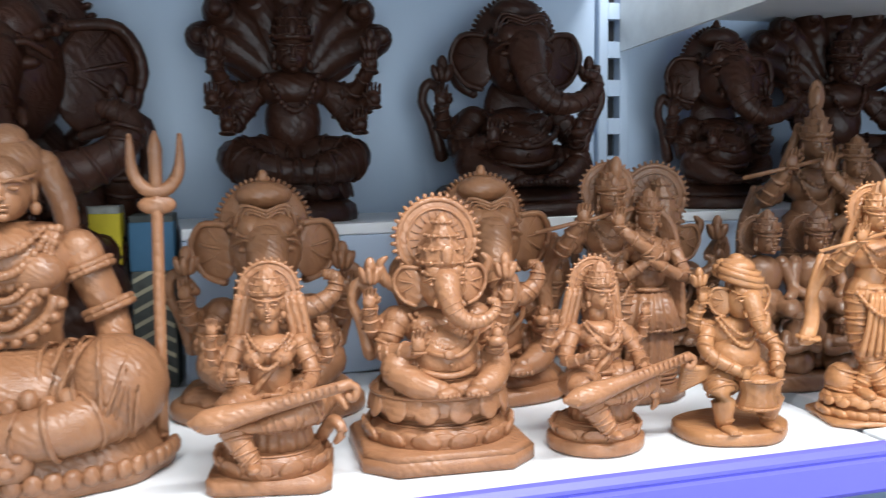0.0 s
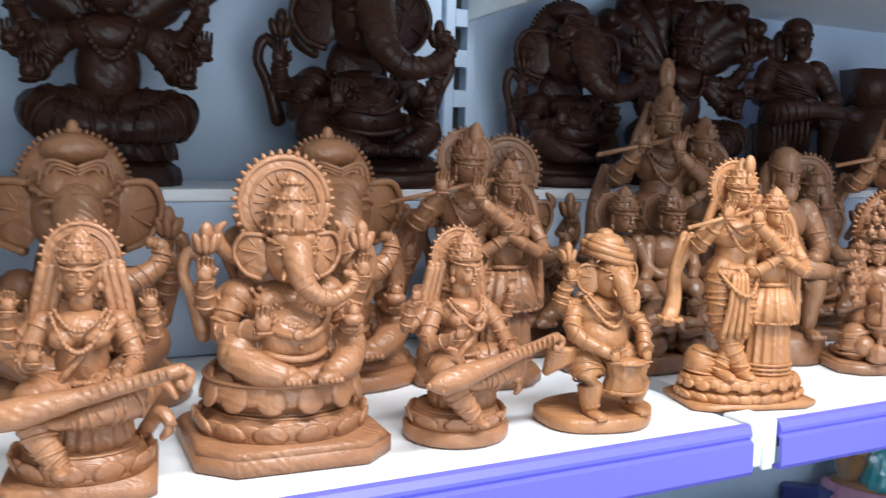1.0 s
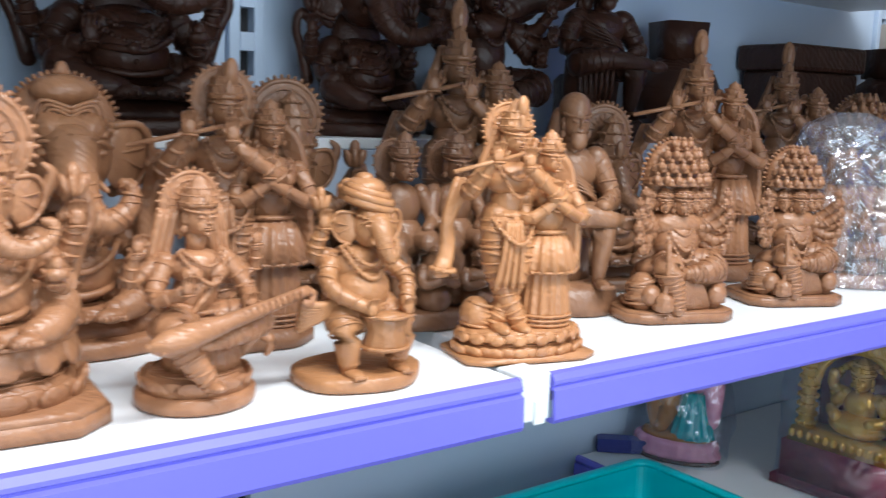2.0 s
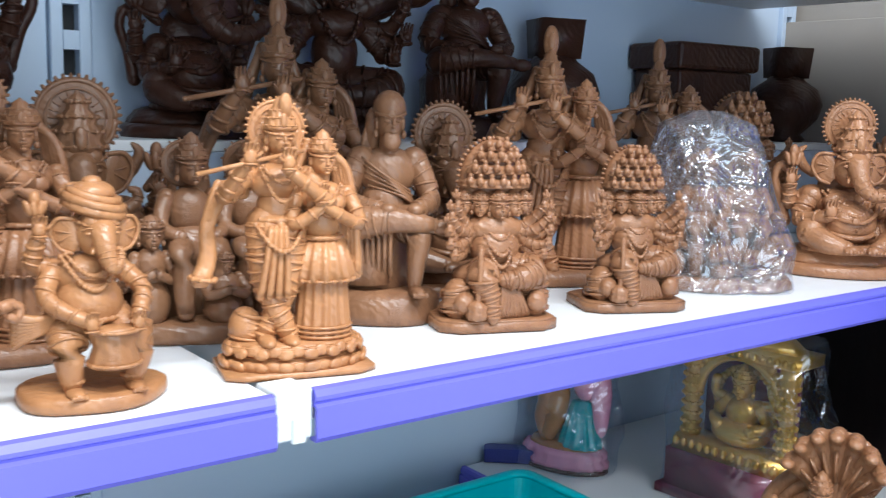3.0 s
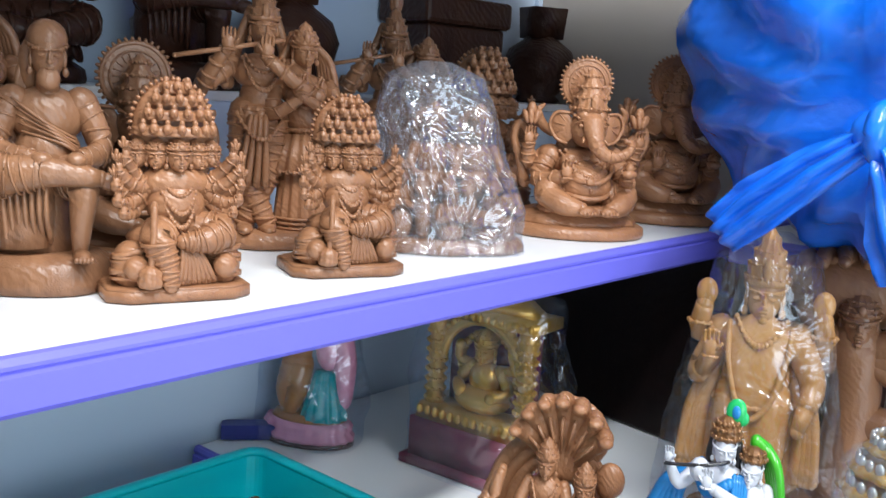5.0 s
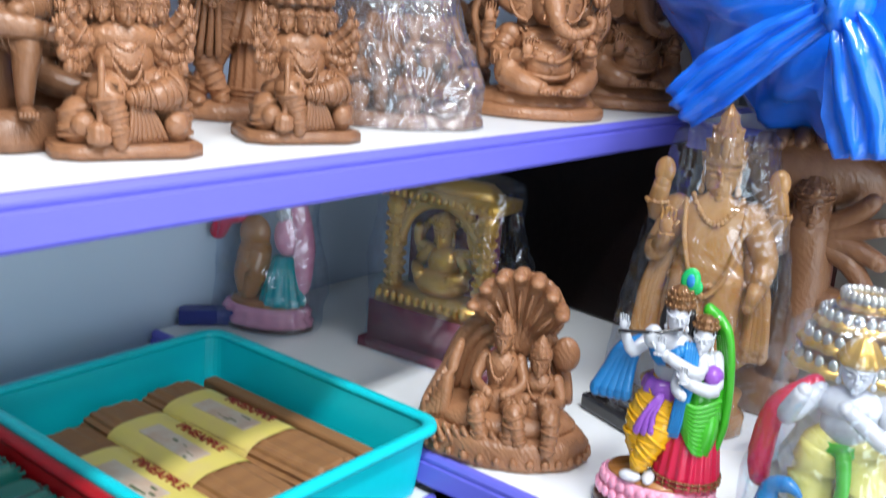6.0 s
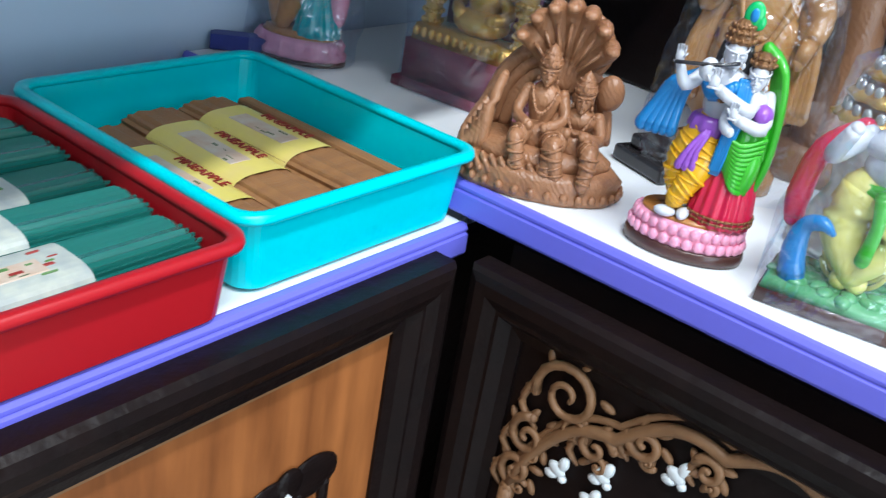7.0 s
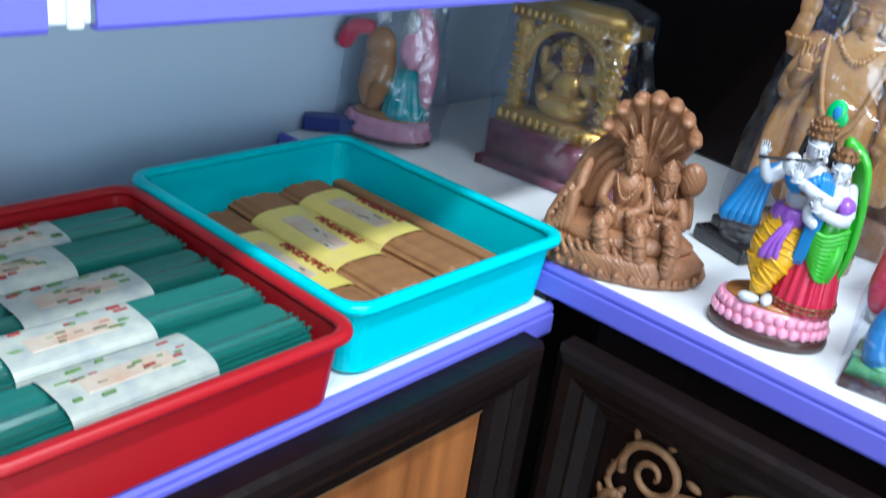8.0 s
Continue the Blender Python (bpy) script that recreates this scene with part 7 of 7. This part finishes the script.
wrap(0.555, 0.088, ZU, 0.074, 0.052, 0.178, -35, "crumpled clear plastic bag over a group figurine", HAZE, 0.55, 3, (-0.022, 0))
wrap(0.600, -0.338, ZR, 0.064, 0.05, 0.226, -80, "crumpled clear plastic bag over a painted figurine", FILM, 0.6, 8)
wrap(0.745, 0.163, ZR, 0.106, 0.07, 0.238, -86, "crumpled clear plastic bag over a gilt shrine", FILM, 0.75, 13)
wrap(0.646, 0.380, ZR, 0.070, 0.045, 0.205, -66, "clear plastic bag over a pink and teal figurine", FILM, 0.85, 17)
wrap(0.79, -0.142, ZR, 0.092, 0.062, 0.34, -70, "clear plastic bag over a tall standing figurine", FILM, 0.5, 21)

BAG = mat("blue_bag_plastic", (0.008, 0.19, 0.92), 0.24, 0, 0.6, 12, (1, 1, 1), 0.6, 34, (0.0, 0.11, 0.72), coat=0.4)
cs = rack_shelf(pose(0.985, -0.02, ZU - 0.004) @ pose(0, 0, 0, 0, 0, -90), 1.6, 0.25, "white corner rack shelf under the blue bag")
bb = thing("plastic_bag", pose(0.95, -0.27, ZU - 0.001), "full blue plastic bag with a knotted neck, on the corner shelf", "plastic bag")
b = bmesh.new()
n, m = 72, 44
KN = Vector((-0.9, 0.05, -0.35)).normalized()
rows = []
for j in range(m + 1):
    t = math.pi * j / m
    row = []
    for i in range(n):
        a = 2 * math.pi * i / n
        d = Vector((math.sin(t) * math.cos(a), math.sin(t) * math.sin(a), -math.cos(t)))
        pull = max(0.0, d.dot(KN))
        ang = math.atan2(d.y - KN.y, d.z - KN.z)
        fold = math.sin(ang * 13 + 2 * noise.noise(d * 3)) * 0.05 * min(1, max(0, pull - 0.15) * 2.2) + 0.10 * noise.noise(d * 2.2 + Vector((4, 1, 2))) + 0.035 * abs(noise.noise(d * 7))
        r = 1 + fold - 0.22 * max(0, pull - 0.93) * 10
        p = Vector((0.225 * d.x * r, 0.30 * d.y * r, 0.22 + 0.23 * d.z * r))
        p.z = max(p.z, 0.002 + 0.004 * (1 + noise.noise(d * 5)))
        row.append(b.verts.new(p))
    rows.append(row)
for a, c in zip(rows, rows[1:]):
    for i in range(n):
        b.faces.new((a[i], a[(i + 1) % n], c[(i + 1) % n], c[i]))
bmesh.ops.remove_doubles(b, verts=b.verts[:], dist=0.0005)
part("bag_body", b, BAG, bb, smooth=True)
s = Sculpt()
K = Vector((-0.25, 0.012, 0.142))
s.ball(K, (0.022, 0.026, 0.022))
s.ring(K, 0.020, 0.010, n=16)
carve_part("knot", s, BAG, bb)


def tail(name, pts, widths, thick=0.007):
    """A crumpled flat strip of bag film."""
    b = bmesh.new()
    rows = []
    P = [Vector(p) for p in pts]
    N = 18
    for i in range(N + 1):
        u = i / N * (len(P) - 1)
        k = min(int(u), len(P) - 2)
        p = P[k].lerp(P[k + 1], u - k)
        w = widths[k] + (widths[k + 1] - widths[k]) * (u - k)
        d = (P[k + 1] - P[k]).normalized()
        side = d.cross(Vector((-1, 0, 0))).normalized()
        row = []
        for q in range(13):
            v = -1 + q / 6
            row.append(b.verts.new(p + side * (w * v) + Vector((-1, 0, 0)) * (thick * math.cos(v * 9 + i * 0.25) + 0.012 * (1 - v * v) + 0.004 * noise.noise(Vector((v * 3, i * 0.4, 1))))))
        rows.append(row)
    for a, c in zip(rows, rows[1:]):
        for q in range(12):
            b.faces.new((a[q], a[q + 1], c[q + 1], c[q]))
    ob = part(name, b, BAG, bb, smooth=True)
    so = ob.modifiers.new("film", "SOLIDIFY")
    so.thickness = 0.0012


tail("bag_tail", (K, K + Vector((-0.005, 0.05, -0.035)), K + Vector((0.0, 0.10, -0.075)), K + Vector((0.005, 0.135, -0.105))), (0.012, 0.022, 0.026, 0.022))
tail("bag_tail", (K, K + Vector((-0.012, -0.02, -0.04)), K + Vector((-0.005, -0.035, -0.09)), K + Vector((0.0, -0.04, -0.125))), (0.012, 0.026, 0.034, 0.026))

# boards in the corner
bd = thing("leaning_board", pose(1.2, 0.0, ZU), "pale beige board standing against the corner wall", "board")
part("board_sheet", box(0.0, 0.012, 0.012, 0.452, 0.001, 0.335, 0.001, 1), BEIGE, bd)
db = thing("dark_panel", pose(1.02, 0.10, ZR, 0, 0, -8), "dark brown wooden panel standing at the back of the shelf", "panel")
part("panel_sheet", box(0.0, 0.02, -0.32, 0.34, 0.001, 0.27, 0.003, 1), FRAMEW, db)
part("panel_edge", box(-0.006, -0.0005, -0.32, -0.29, 0.001, 0.27, 0.002, 1), FRAMEW, db)
rd = thing("red_strip", pose(1.12, -0.30, ZR, 0, 0, 0), "red cloth-covered strip leaning behind the figurines", "strip")
part("strip_body", box(0.0, 0.02, -0.03, 0.03, 0.001, 0.36, 0.003, 1), RED, rd)

bl = thing("blue_card_box", pose(0.598, 0.425, ZR, 0, 0, -40), "small flat dark blue card box beside the wrapped figurine", "box")
part("carton", box(-0.045, 0.03, -0.012, 0.012, 0.0005, 0.02, 0.001, 1), paint("navy_card", (0.02, 0.03, 0.22), 0.5), bl)
